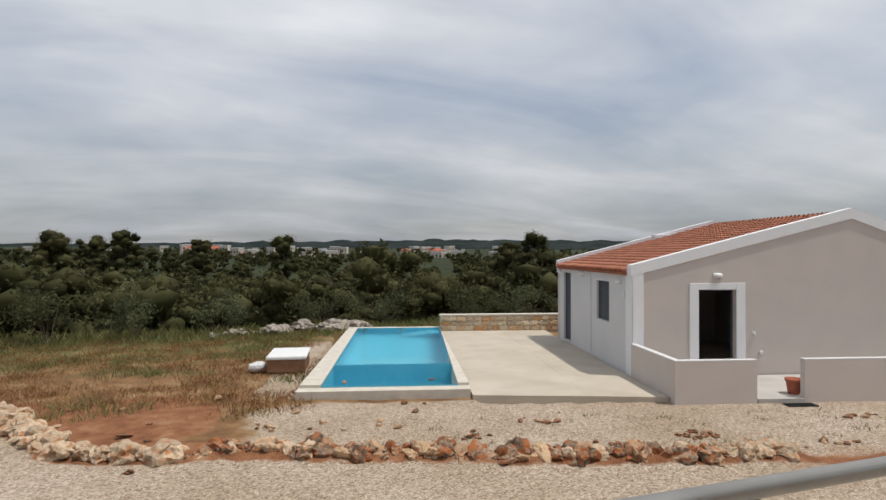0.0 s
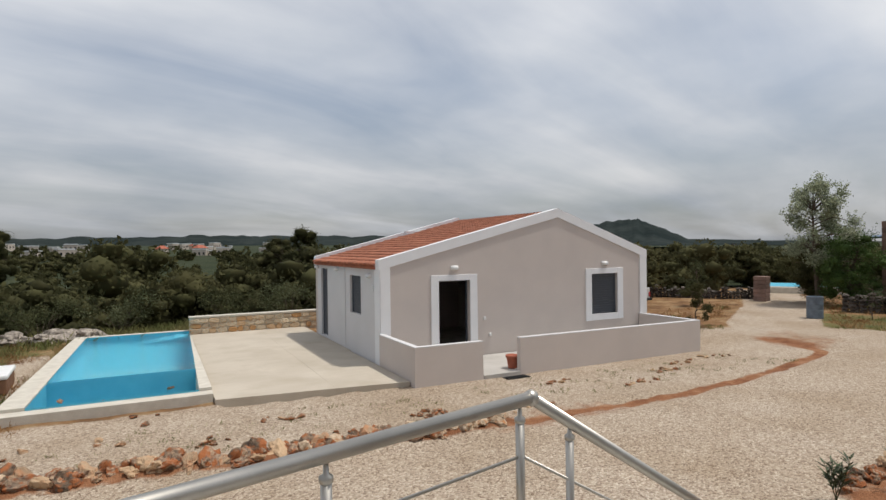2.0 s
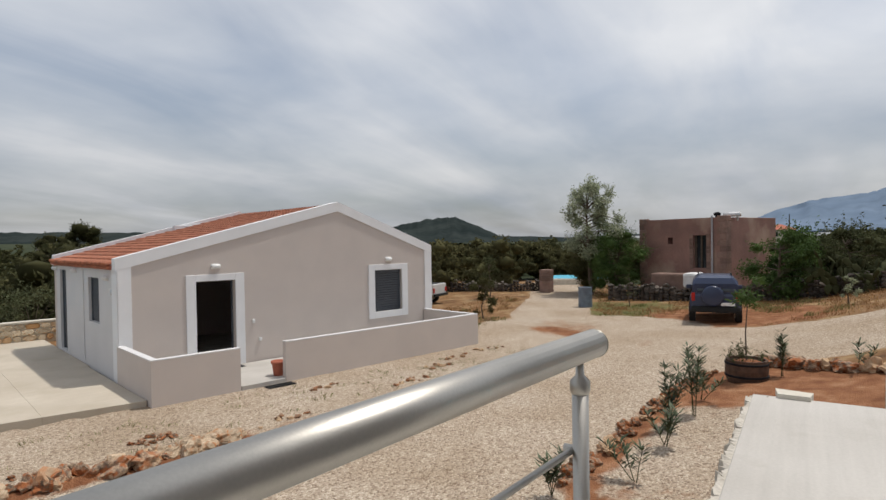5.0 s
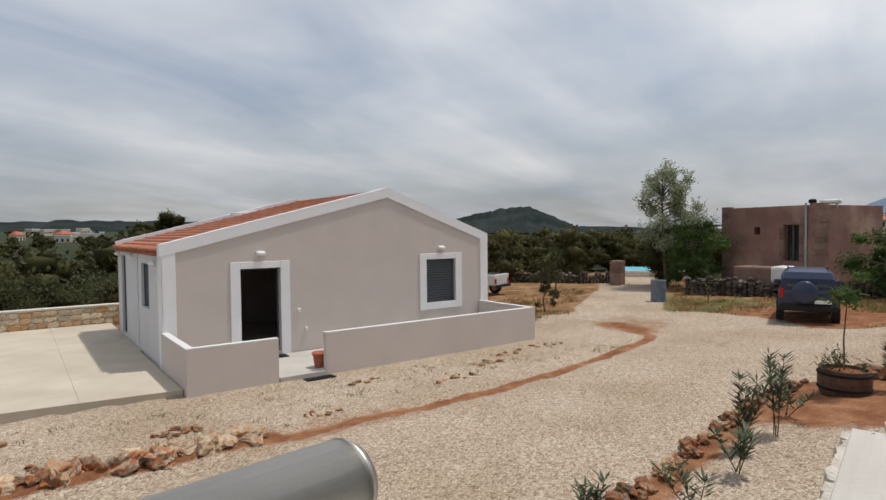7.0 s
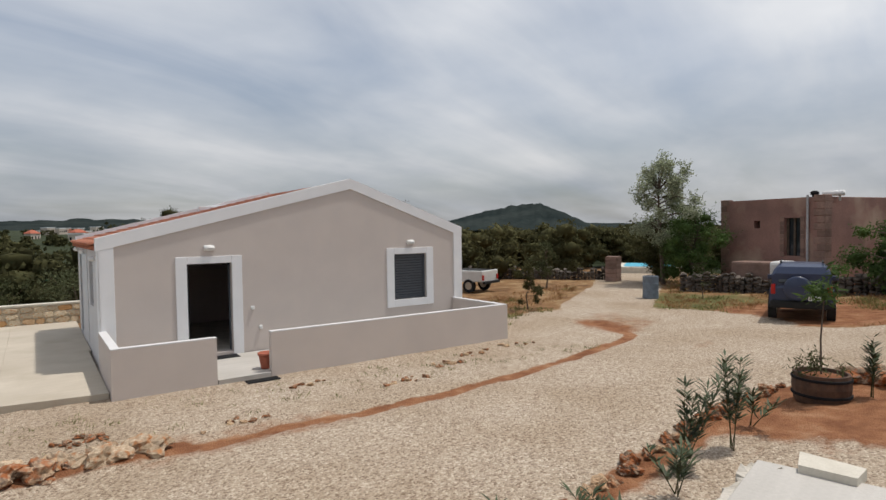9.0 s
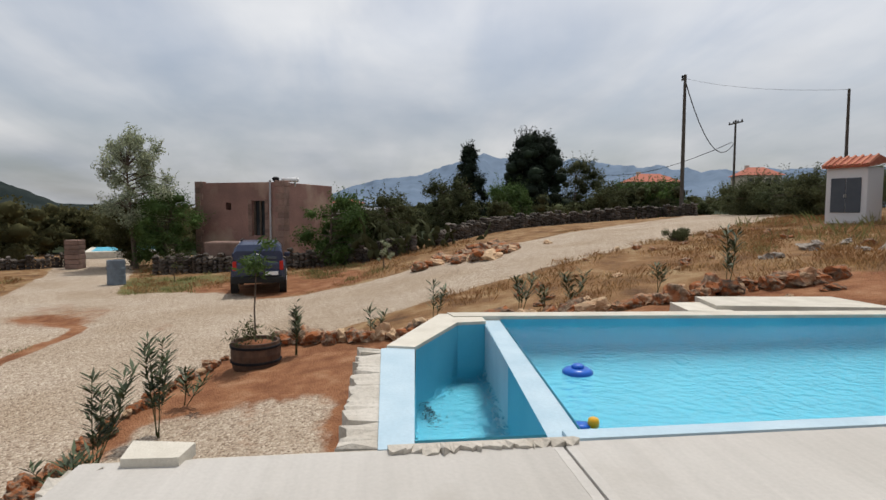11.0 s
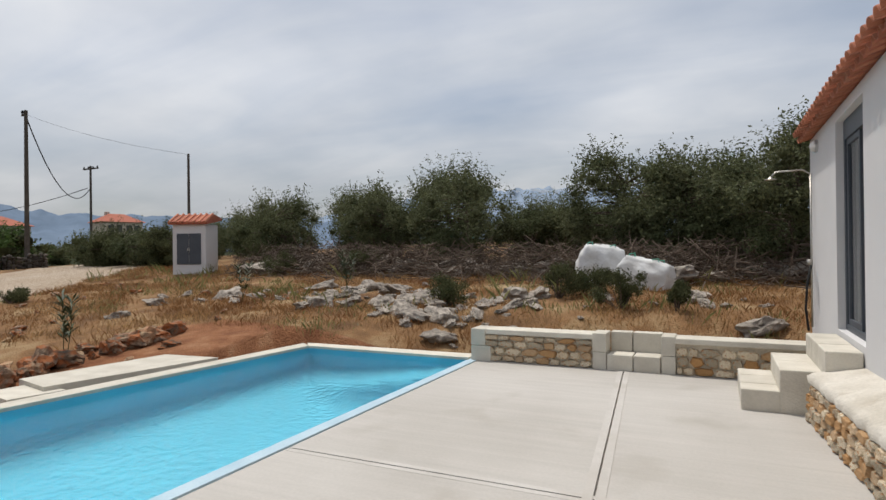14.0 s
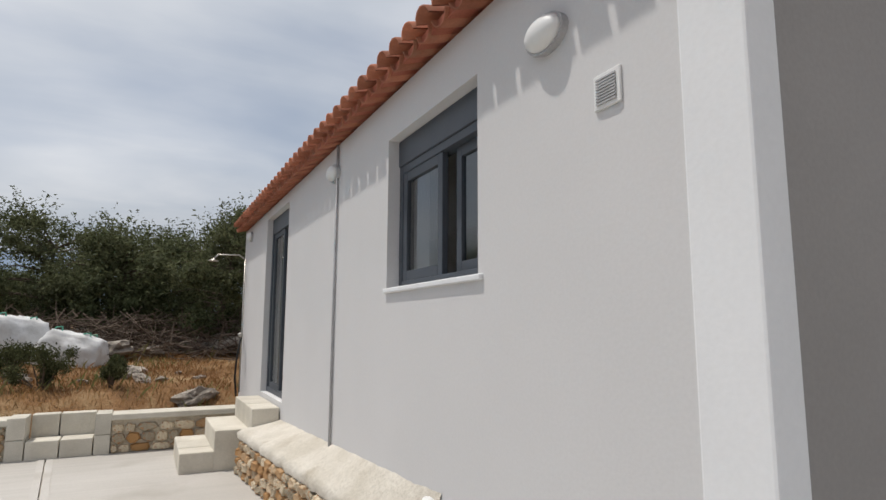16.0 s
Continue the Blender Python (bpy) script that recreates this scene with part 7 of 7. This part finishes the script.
rr = random.Random(17)
edging = thing("stone_edging", None, "row of rough reddish field stones edging the drive", "edging", kind="structure")
for x, y in along(ROCKLINE, 0.155, rr):
    pale = x < -2.4 or 6.2 < x < 7.3
    for _ in range(1 if pale else rr.choice((1, 2, 2, 3))):
        s = rr.uniform(0.17, 0.27) if pale and x < 0 else rr.uniform(0.16, 0.26) if pale else rr.uniform(0.08, 0.23)
        o = new("rock", rr.choice(PALES if pale or rr.random() < 0.12 else ROCKS)); o.parent = edging
        o.matrix_basis = Matrix.LocRotScale((x + rr.uniform(-.10, .10), y + rr.uniform(-.16, .16), YARD + (0.02 if x < -2 else 0.08) + s * 0.2), Euler((rr.uniform(-.6, .6), rr.uniform(-.6, .6), rr.uniform(0, 6))), (s * rr.uniform(.9, 1.4), s, s * rr.uniform(.7, 1.05)))
bedge = thing("bed_edging", None, "line of small rough stones round the planting bed", "edging", kind="structure")
for x, y in along(BEDLINE, 0.17, rr):
    s = rr.uniform(0.05, 0.12) * (1.9 if y < 1 else 1.0)
    o = new("rock", rr.choice(ROCKS)); o.parent = bedge
    o.matrix_basis = Matrix.LocRotScale((x + rr.uniform(-.1, .1), y + rr.uniform(-.1, .1), gz(x, y) + s * 0.4), Euler((rr.uniform(-.5, .5), rr.uniform(-.5, .5), rr.uniform(0, 6))), (s * rr.uniform(.9, 1.4), s, s * rr.uniform(.8, 1.1)))


def boulders(name, spots, meshes, label, z_sink=0.35):
    for x, y, s in spots:
        o = new(name, rr.choice(meshes))
        o.matrix_world = Matrix.LocRotScale((x, y, gz(x, y) + s * (0.5 - z_sink)), Euler((rr.uniform(-.3, .3), rr.uniform(-.3, .3), rr.uniform(0, 6))), (s * rr.uniform(1.0, 1.6), s, s * rr.uniform(.55, .85)))
        tagged(o, label, "rock", name + "s in the dry grass")


boulders("boulder", [(9.9, -11.4, 0.30), (9.5, -11.2, 0.24), (9.0, -11.3, 0.27), (10.6, -11.8, 0.26), (10.2, -12.2, 0.3), (10.0, -12.7, 0.32), (10.9, -12.4, 0.2), (9.5, -12.0, 0.2), (11.3, -13.6, 0.3), (11.8, -13.9, 0.24), (12.5, -14.2, 0.3), (8.2, -13.2, 0.4), (7.8, -13.4, 0.26), (13.6, -13.8, 0.3), (12.0, -11.6, 0.28), (8.7, -10.6, 0.26), (15.2, -12.2, 0.3), (16.2, -11.0, 0.22), (15.6, -9.6, 0.2), (3.9, -11.6, 0.25), (4.9, -13.8, 0.3)], LIMES, "pitted grey limestone boulder half sunk in dry ground")
rubble = [(cx + rr.gauss(0, sx), cy + rr.gauss(0, 0.5), rr.uniform(0.05, 0.17)) for cx, cy, sx, n in ((9.8, -12.0, 0.9, 40), (12.2, -13.2, 1.0, 34), (8.3, -11.3, 0.7, 22), (15.0, -12.0, 1.0, 20), (5.0, -13.2, 1.0, 14)) for _ in range(n)]
rubble = [q for q in rubble if q[1] < -10.1]
boulders("small_boulder", rubble, LIMES, "broken pale limestone lying on the reddish ground", 0.25)
pile = [(25.0 + rr.gauss(0, 0.7), -5.0 + rr.gauss(0, 0.9), rr.uniform(0.16, 0.36)) for _ in range(44)]
boulders("field_stone", pile, ROCKS, "pale field stone in a heap by the road", 0.2)
far_heap = [(rr.uniform(-0.4, 4.0), rr.uniform(26.2, 27.8), rr.uniform(0.2, 0.45)) for _ in range(40)] + [(rr.uniform(-3.0, 0.5), rr.uniform(26.0, 27.0), rr.uniform(0.15, 0.3)) for _ in range(14)]
boulders("field_stone", far_heap, LIMES, "grey stone in a tumbled heap at the meadow's edge", 0.1)
loose = [(rr.uniform(-5.5, 3.5), rr.uniform(9.5, 16), rr.uniform(0.04, 0.10)) for _ in range(40)] + [(rr.uniform(12, 22), rr.uniform(-14, -4), rr.uniform(0.05, 0.14)) for _ in range(60)]
loose = [q for q in loose if near_line(np.array([q[0]]), np.array([q[1]]), ROAD)[0] > 3]
boulders("loose_stone", loose, ROCKS, "small loose reddish stone on bare soil", 0.2)


def sack_big(m, sx, sy, sz, label, seed):
    """A sagging woven sack: a crumpled block with lifting loops."""
    s = thing("bulk_sack", m, label, "sack", "bulk sacks in the grass")
    bm = bmesh.new()
    bmesh.ops.create_cube(bm, size=2.0)
    bmesh.ops.subdivide_edges(bm, edges=bm.edges, cuts=15, use_grid_fill=True)
    for v in bm.verts:
        d = v.co.normalized()
        p = v.co.lerp(d * 1.35, 0.26)
        w = 0.13 * noise.noise(p * 1.8 + Vector((seed, 0, 0))) + 0.07 * noise.noise(p * 5 + Vector((0, seed, 0))) + 0.03 * noise.noise(Vector((p.x * 2, p.y * 2, p.z * 14 + seed)))
        p += d * w
        if p.z > 0.3:
            p.x *= 1 - 0.28 * (p.z - 0.3); p.y *= 1 - 0.18 * (p.z - 0.3)
        v.co = Vector((p.x * sx, p.y * sy, (p.z + 0.95) * sz))
    part("bag", bm, BAG, s, smooth=True)
    for a, b in ((-0.6, -0.6), (0.6, 0.6), (-0.6, 0.6)):
        top = Vector((a * sx * 0.8, b * sy * 0.8, 1.8 * sz))
        part("loop", tube([top, top + Vector((0.05, 0, 0.14)), top + Vector((0.14, 0.04, 0.10)), top + Vector((0.16, 0.05, -0.06))], 0.014, sides=6), STRAP, s, "green lifting loop")


sack_big(pose(7.0, -15.75, gz(7.0, -15.75) - 0.05, 4, -9, 12), 0.54, 0.42, 0.46, "large white woven sack slumped in the scrub", 2.0)
sack_big(pose(5.95, -15.0, gz(5.95, -15.0) - 0.10, 6, -14, -14), 0.54, 0.40, 0.36, "large stained white woven sack lying in the grass", 5.0)


def brush_pile():
    """Cut branches heaped behind the grass: many thin sticks."""
    rng = np.random.default_rng(12)
    n = 5200
    x = rng.uniform(-1.5, 19.5, n)
    y = -16.6 - 0.05 * x + rng.normal(0, 0.75, n)
    zc = 0.05 + 0.85 * rng.random(n) * np.exp(-((y + 16.6 + 0.05 * x) / 1.1) ** 2)
    base = ground_height(x, y)
    c = np.stack([x, y, base + zc], -1)
    a = rng.normal(size=(n, 3)) * np.array([1, 0.6, 0.45])
    a /= np.linalg.norm(a, axis=1, keepdims=True)
    L = rng.uniform(0.25, 1.1, (n, 1))
    w = np.cross(a, rng.normal(size=(n, 3)))
    w /= np.linalg.norm(w, axis=1, keepdims=True)
    w2 = np.cross(a, w)
    r = rng.uniform(0.006, 0.02, (n, 1))
    V = []
    for s, rad in ((-1, 1.0), (1, 0.5)):
        for d in (w, -0.5 * w + 0.87 * w2, -0.5 * w - 0.87 * w2):
            V.append(c + s * a * L / 2 + d * r * rad)
    V = np.stack(V, 1).reshape(-1, 3)
    k = np.arange(n)[:, None] * 6
    Q = np.concatenate([k + np.array([[0, 1, 4, 3]]), k + np.array([[1, 2, 5, 4]]), k + np.array([[2, 0, 3, 5]])])
    tagged(new("brushwood", quick_mesh("brushwood", V, Q, BRUSHWOOD)), "long heap of cut brown branches and twigs", "branches", kind="stuff")


brush_pile()
heap = [(x, -16.9 - 0.05 * x + rr.gauss(0, 0.6), rr.uniform(0.25, 0.5)) for x in np.arange(-1, 19, 0.45)]
boulders("field_stone", heap, LIMES, "dark weathered stone in a long heap under brushwood", 0.05)


def blades(name, spots, h, material, label, seed, per=14, spread=0.16, width=0.0055):
    """Tufts of grass as thin bent blades."""
    rng = np.random.default_rng(seed)
    s = np.asarray(spots, float)
    n = len(s) * per
    c = np.repeat(s, per, 0)
    o = rng.normal(0, spread, (n, 2))
    x, y = c[:, 0] + o[:, 0], c[:, 1] + o[:, 1]
    z = ground_height(x, y) - 0.02
    hh = h * rng.uniform(0.4, 1.25, n) * (c[:, 2] if s.shape[1] > 2 else 1)
    lean = rng.normal(0, 0.35, (n, 2)) * hh[:, None]
    t = rng.uniform(0, 2 * math.pi, n)
    wx, wy = np.cos(t) * width, np.sin(t) * width
    a = np.stack([x - wx, y - wy, z], -1)
    b = np.stack([x + wx, y + wy, z], -1)
    m = np.stack([x + lean[:, 0] * 0.4 + wx * 0.6, y + lean[:, 1] * 0.4 + wy * 0.6, z + hh * 0.6], -1)
    e = np.stack([x + lean[:, 0], y + lean[:, 1], z + hh], -1)
    V = np.stack([a, b, m, e], 1).reshape(-1, 3)
    tagged(new(name, quick_mesh(name, V, np.arange(n * 4).reshape(-1, 4), material)), label, "grass", kind="stuff")


g = np.random.default_rng(77)


def field(n, xr, yr, keep):
    x, y = g.uniform(*xr, n), g.uniform(*yr, n)
    k = keep(x, y)
    return np.stack([x[k], y[k], 0.6 + 0.8 * g.random(k.sum())], -1)


def clump_mask(x, y, f=0.35, t=0.0, o=0.0):
    return np.array([noise.noise((a * f, b * f, o)) for a, b in zip(x, y)]) > t


meadow = field(6500, (-14, 1.6), (13.5, 28), lambda x, y: (y > 12.5 + 0.0 * x) & (x < -0.1 + 0.16 * (y - 13)) & (np.hypot(x + 4.0, y - 13.8) > 1.7) & clump_mask(x, y, 0.4, -0.15))
blades("dry_grass", meadow, 0.11, GRASS_DRY, "straw-coloured dry meadow grass", 51)
meadow_g = field(3000, (-12, 1.2), (13, 26), lambda x, y: (x < -0.1 + 0.16 * (y - 13)) & clump_mask(x, y, 0.5, 0.15, 7.0))
blades("green_grass", meadow_g, 0.14, GRASS_GREEN, "green weeds in the dry meadow", 52, width=0.010)
slope = field(9500, (-1, 30), (-19, -9.7), lambda x, y: (near_line(x, y, ROAD) > 3.2) & ((x < 13.5 + 0.0 * y) | (y < -4)) & clump_mask(x, y, 0.45, -0.25, 3.0))
blades("dry_grass", slope, 0.105, GRASS_DRY, "rust and straw-coloured dry grass on the slope", 53)
slope2 = field(1700, (12.2, 24), (-10, -3), lambda x, y: (near_line(x, y, ROAD) > 3.0) & (x > 13.6) & clump_mask(x, y, 0.6, -0.05, 4.0))
blades("dry_grass", slope2, 0.11, GRASS_DRY, "sparse dry grass beside the road", 54)
slope_g = field(1500, (2, 26), (-17, -9.8), lambda x, y: (near_line(x, y, ROAD) > 3.2) & clump_mask(x, y, 0.5, 0.18, 12.0))
blades("green_grass", slope_g, 0.13, GRASS_GREEN, "grey-green weeds among the dry grass", 60, width=0.006)
tall = field(260, (-1, 26), (-18, -11), lambda x, y: (near_line(x, y, ROAD) > 3.5) & clump_mask(x, y, 0.3, 0.1, 9.0))
blades("tall_weeds", tall, 0.30, GRASS_GREEN, "tall grey-green weeds in the scrub", 55, per=9, width=0.005)
lane = field(3600, (18, 38), (-6, 15), lambda x, y: (near_line(x, y, ROAD) > 3.3) & (near_line(x, y, LANE) > 2.2) & (np.hypot(x - 22, y - 6.5) > 4.6) & (np.hypot(x - 26, y - 2.2) > 2.4) & clump_mask(x, y, 0.4, -0.1, 5.0))
blades("dry_grass", lane, 0.14, GRASS_DRY, "dry yellow grass along the lane", 56)
lane_g = field(1600, (19, 36), (-2, 14), lambda x, y: (near_line(x, y, ROAD) > 3.3) & (near_line(x, y, LANE) > 2.2) & (np.hypot(x - 26, y - 2.2) > 2.4) & (np.hypot(x - 22, y - 6.5) > 4.2) & clump_mask(x, y, 0.5, 0.1, 6.0))
blades("green_grass", lane_g, 0.14, GRASS_GREEN, "green weeds along the lane", 57, width=0.016)
edge = field(900, (-12, 9), (24.5, 28.5), lambda x, y: y > 24.8 - 0.02 * x)
blades("tall_weeds", edge, 0.28, GRASS_GREEN, "tall weeds at the edge of the wood", 58, per=10, width=0.012)


def oleander(x, y, h, seed, label="slender young oleander shoot with narrow leaves", lean=0.0, stems=2):
    """A staked young shrub: few stems with long narrow leaves."""
    rng = np.random.default_rng(seed)
    z, h = gz(x, y), h * 1.12
    t = thing("oleander", pose(x, y, z), label, "shrub", "young oleanders in the bed")
    V, F, k = [], [], 0
    for s in range(stems):
        tip = Vector((rng.normal() * 0.14 + lean, rng.normal() * 0.14, h * rng.uniform(0.75, 1.0)))
        part("stem", tube([(0.03 * s, 0.02 * s, -0.03), tip * 0.5 + Vector((0.03 * rng.normal(), 0, 0)), tip], 0.008, 0.003, 5), LEAF_SHRUB, t)
        n = int(40 * h / 0.8)
        for i in range(n):
            f = rng.uniform(0.3, 1.0)
            c = np.array(tip) * f
            a = rng.uniform(0, 2 * math.pi)
            d = np.array([math.cos(a) * 0.75, math.sin(a) * 0.75, 0.65])
            L, w = rng.uniform(0.13, 0.26), 0.017
            sd = np.array([-math.sin(a), math.cos(a), 0]) * w
            V += [c, c + d * L * 0.5 + sd, c + d * L - np.array([0, 0, 0.02]), c + d * L * 0.5 - sd]
            F.append((k, k + 1, k + 2, k + 3)); k += 4
    o = new("leaves", quick_mesh("leaves", np.array(V), np.array(F), LEAF_OLEANDER)); o.parent = t
    return t


for k, (x, y, h, st, lean) in enumerate(((7.9, 2.3, 0.55, 4, 0.0), (8.7, 1.45, 0.45, 3, 0.1), (10.2, 1.35, 0.6, 4, 0.0), (10.9, 1.5, 1.0, 4, 0.3), (11.9, 1.2, 1.1, 4, 0.05), (13.1, 1.25, 0.5, 3, 0.0), (15.25, -0.05, 0.85, 3, 0.1), (15.5, -1.4, 0.55, 2, 0.0),
                                            (15.5, -2.6, 0.68, 2, 0.0), (14.67, -4.1, 0.62, 3, 0.05), (14.35, -4.45, 0.42, 2, 0.0), (14.05, -4.85, 0.62, 3, 0.05), (14.0, -6.35, 0.45, 2, 0.0), (13.4, -7.25, 1.0, 2, 0.0), (14.3, -11.8, 0.8, 2, 0.0), (12.6, -13.5, 0.9, 3, 0.1))):
    oleander(x, y, h, 120 + k, stems=st, lean=lean)

ptree = thing("potted_tree", pose(14.95, 0.62, gz(14.95, 0.62)), "young tree in a dark wooden half-barrel planter", "planter")
part("tub", lathe([(0.36, -0.05), (0.40, 0.02), (0.43, 0.25), (0.41, 0.46), (0.37, 0.46), (0.36, 0.40)], 22), POTDARK, ptree, "dark slatted barrel")
for z in (0.10, 0.36):
    part("hoop", lathe([(0.425, z), (0.438, z + 0.005), (0.438, z + 0.04), (0.425, z + 0.045)], 22), DARK, ptree)
part("soil", lathe([(0.36, 0.36), (0.36, 0.40), (0.1, 0.43)], 18), SOIL, ptree)
part("stem", tube([(0, 0, 0.35), (0.04, 0.02, 1.0), (0.02, -0.03, 1.75)], 0.018, 0.01, 6), BARK, ptree)
rng_ = np.random.default_rng(5)
v, f = leaf_quads(crown_points(330, [(0.02, -0.03, 1.75, 0.30), (0.2, 0.1, 1.75, 0.25), (-0.2, -0.1, 1.85, 0.25), (0.05, -0.2, 2.15, 0.22)], 0.9, rng_), 0.17, 0.035, rng_, upright=0.2)
o = new("crown", quick_mesh("crown", v, f, LEAF_GREEN)); o.parent = ptree
v, f = leaf_quads(crown_points(260, [(0.15, 0.15, 0.6, 0.3), (-0.25, 0.1, 0.55, 0.3), (0.0, -0.3, 0.55, 0.25), (-0.45, 0.25, 0.6, 0.2)], 0.9, rng_), 0.14, 0.02, rng_, upright=0.6)
o = new("flowers", quick_mesh("flowers", v, f, LEAF_SHRUB)); o.parent = ptree


def prickly_pear():
    """A thicket of flat cactus pads: each pad a flattened ellipsoid on another."""
    t = thing("prickly_pear", pose(33.0, -2.4, gz(33.0, -2.4)), "wide thicket of grey-green prickly pear pads", "cactus")
    rng = random.Random(9)
    me = bpy.data.meshes.new("pad")
    bm = bmesh.new()
    bmesh.ops.create_uvsphere(bm, u_segments=10, v_segments=6, radius=1.0)
    for v in bm.verts:
        v.co = Vector((v.co.x * 0.13 * (1 + 0.35 * v.co.z), v.co.y * 0.022, (v.co.z + 1) * 0.2))
    bm.to_mesh(me); bm.free()
    me.materials.append(LEAF_SHRUB)
    me.shade_smooth()
    for s in range(70):
        x, y = rng.gauss(0, 0.7), rng.gauss(0, 1.5)
        m = Matrix.Translation((x, y, -0.05)) @ Euler((rng.uniform(-.3, .3), rng.uniform(-.3, .3), rng.uniform(0, 6))).to_matrix().to_4x4() @ Matrix.Scale(1.15, 4)
        for k in range(rng.randint(3, 5)):
            o = new("pad", me); o.parent = t; o.matrix_basis = m
            m = m @ Matrix.Translation((rng.uniform(-.06, .06), 0, 0.36)) @ Euler((rng.uniform(-.5, .5), rng.uniform(-.8, .8), rng.uniform(-1.2, 1.2))).to_matrix().to_4x4()


prickly_pear()
tree("fig_tree", 33.5, 0.2, 3.2, 1.7, LEAF_GREEN, "dense green fig tree beside the ruin wall", 140, 6800, 0.16, 28, 0.12, 0.06, dense=0.45, sprays=90)
tree("fig_tree", 34.4, -2.4, 2.9, 1.9, LEAF_SHRUB, "dense olive-green bush by the cactus", 141, 5600, 0.15, 24, 0.1, 0.05, dense=0.45, sprays=80)
tree("young_tree", 23.3, 11.5, 1.9, 0.6, LEAF_FOREST, "small dark young tree in the grass", 142, 1500, 0.10, 12, 0.04, 0.15, dense=0)
tree("young_tree", 28.2, -1.9, 1.2, 0.4, LEAF_SILVER, "small pale sapling in the dry grass", 143, 300, 0.11, 8, 0.035, 0.3, dense=0)
tree("young_tree", 30.5, 7.0, 1.7, 0.7, LEAF_SHRUB, "thin bare young tree near the barrel", 144, 120, 0.1, 9, 0.03, 0.4, dense=0)
tree("dead_tree", 31.0, 26.0, 5.5, 0.8, BARK, "tall thin bare tree beyond the house", 145, 60, 0.1, 10, 0.07, 0.4, dense=0)
tree("young_tree", 31.0, 15.2, 2.5, 1.0, LEAF_SHRUB, "feathery young tree by the lane", 146, 1500, 0.12, 14, 0.05, 0.3, dense=0)
for k, (x, y, h, r) in enumerate(((-5.5, 26.5, 2.8, 1.2), (-8.5, 26.0, 2.4, 1.4), (-2.5, 28.0, 2.0, 1.5), (2.0, 28.5, 1.8, 1.6), (5.0, 28.5, 2.0, 1.8), (9.5, 28.0, 1.8, 1.6), (12.5, 27.5, 2.0, 1.8), (-11.5, 24.5, 2.4, 1.6))):
    shrub("shrub", x, y, h, r, LEAF_SHRUB if k % 2 else LEAF, "wild shrub at the edge of the wood", 160 + k, 2200, 0.12, 0.4)


strip_w = []
for _ in range(150):
    u, v = rr.uniform(-8, 11), rr.uniform(-2.6, -0.5)
    p = HOUSE @ Vector((u, v, 0))
    strip_w.append((p.x, p.y, rr.uniform(0.5, 1.1)))
blades("gravel_weeds", strip_w, 0.09, GRASS_GREEN, "small dry weeds in the gravel", 59, per=16, spread=0.09, width=0.006)
clods = []
for u, v, n in ((-5.0, -2.0, 9), (-2.6, -2.6, 8), (-0.5, -2.2, 10), (1.6, -2.8, 8), (5.2, -2.3, 12), (6.9, -1.6, 10), (8.2, -1.1, 8), (3.6, -1.2, 6), (-3.4, -1.0, 6), (9.6, -0.9, 7)):
    for _ in range(n):
        p = HOUSE @ Vector((u + rr.gauss(0, 0.35), v + rr.gauss(0, 0.12), 0))
        clods.append((p.x, p.y, rr.uniform(0.03, 0.08)))
boulders("soil_clod", clods, ROCKS, "reddish clod of soil on the gravel", 0.25)
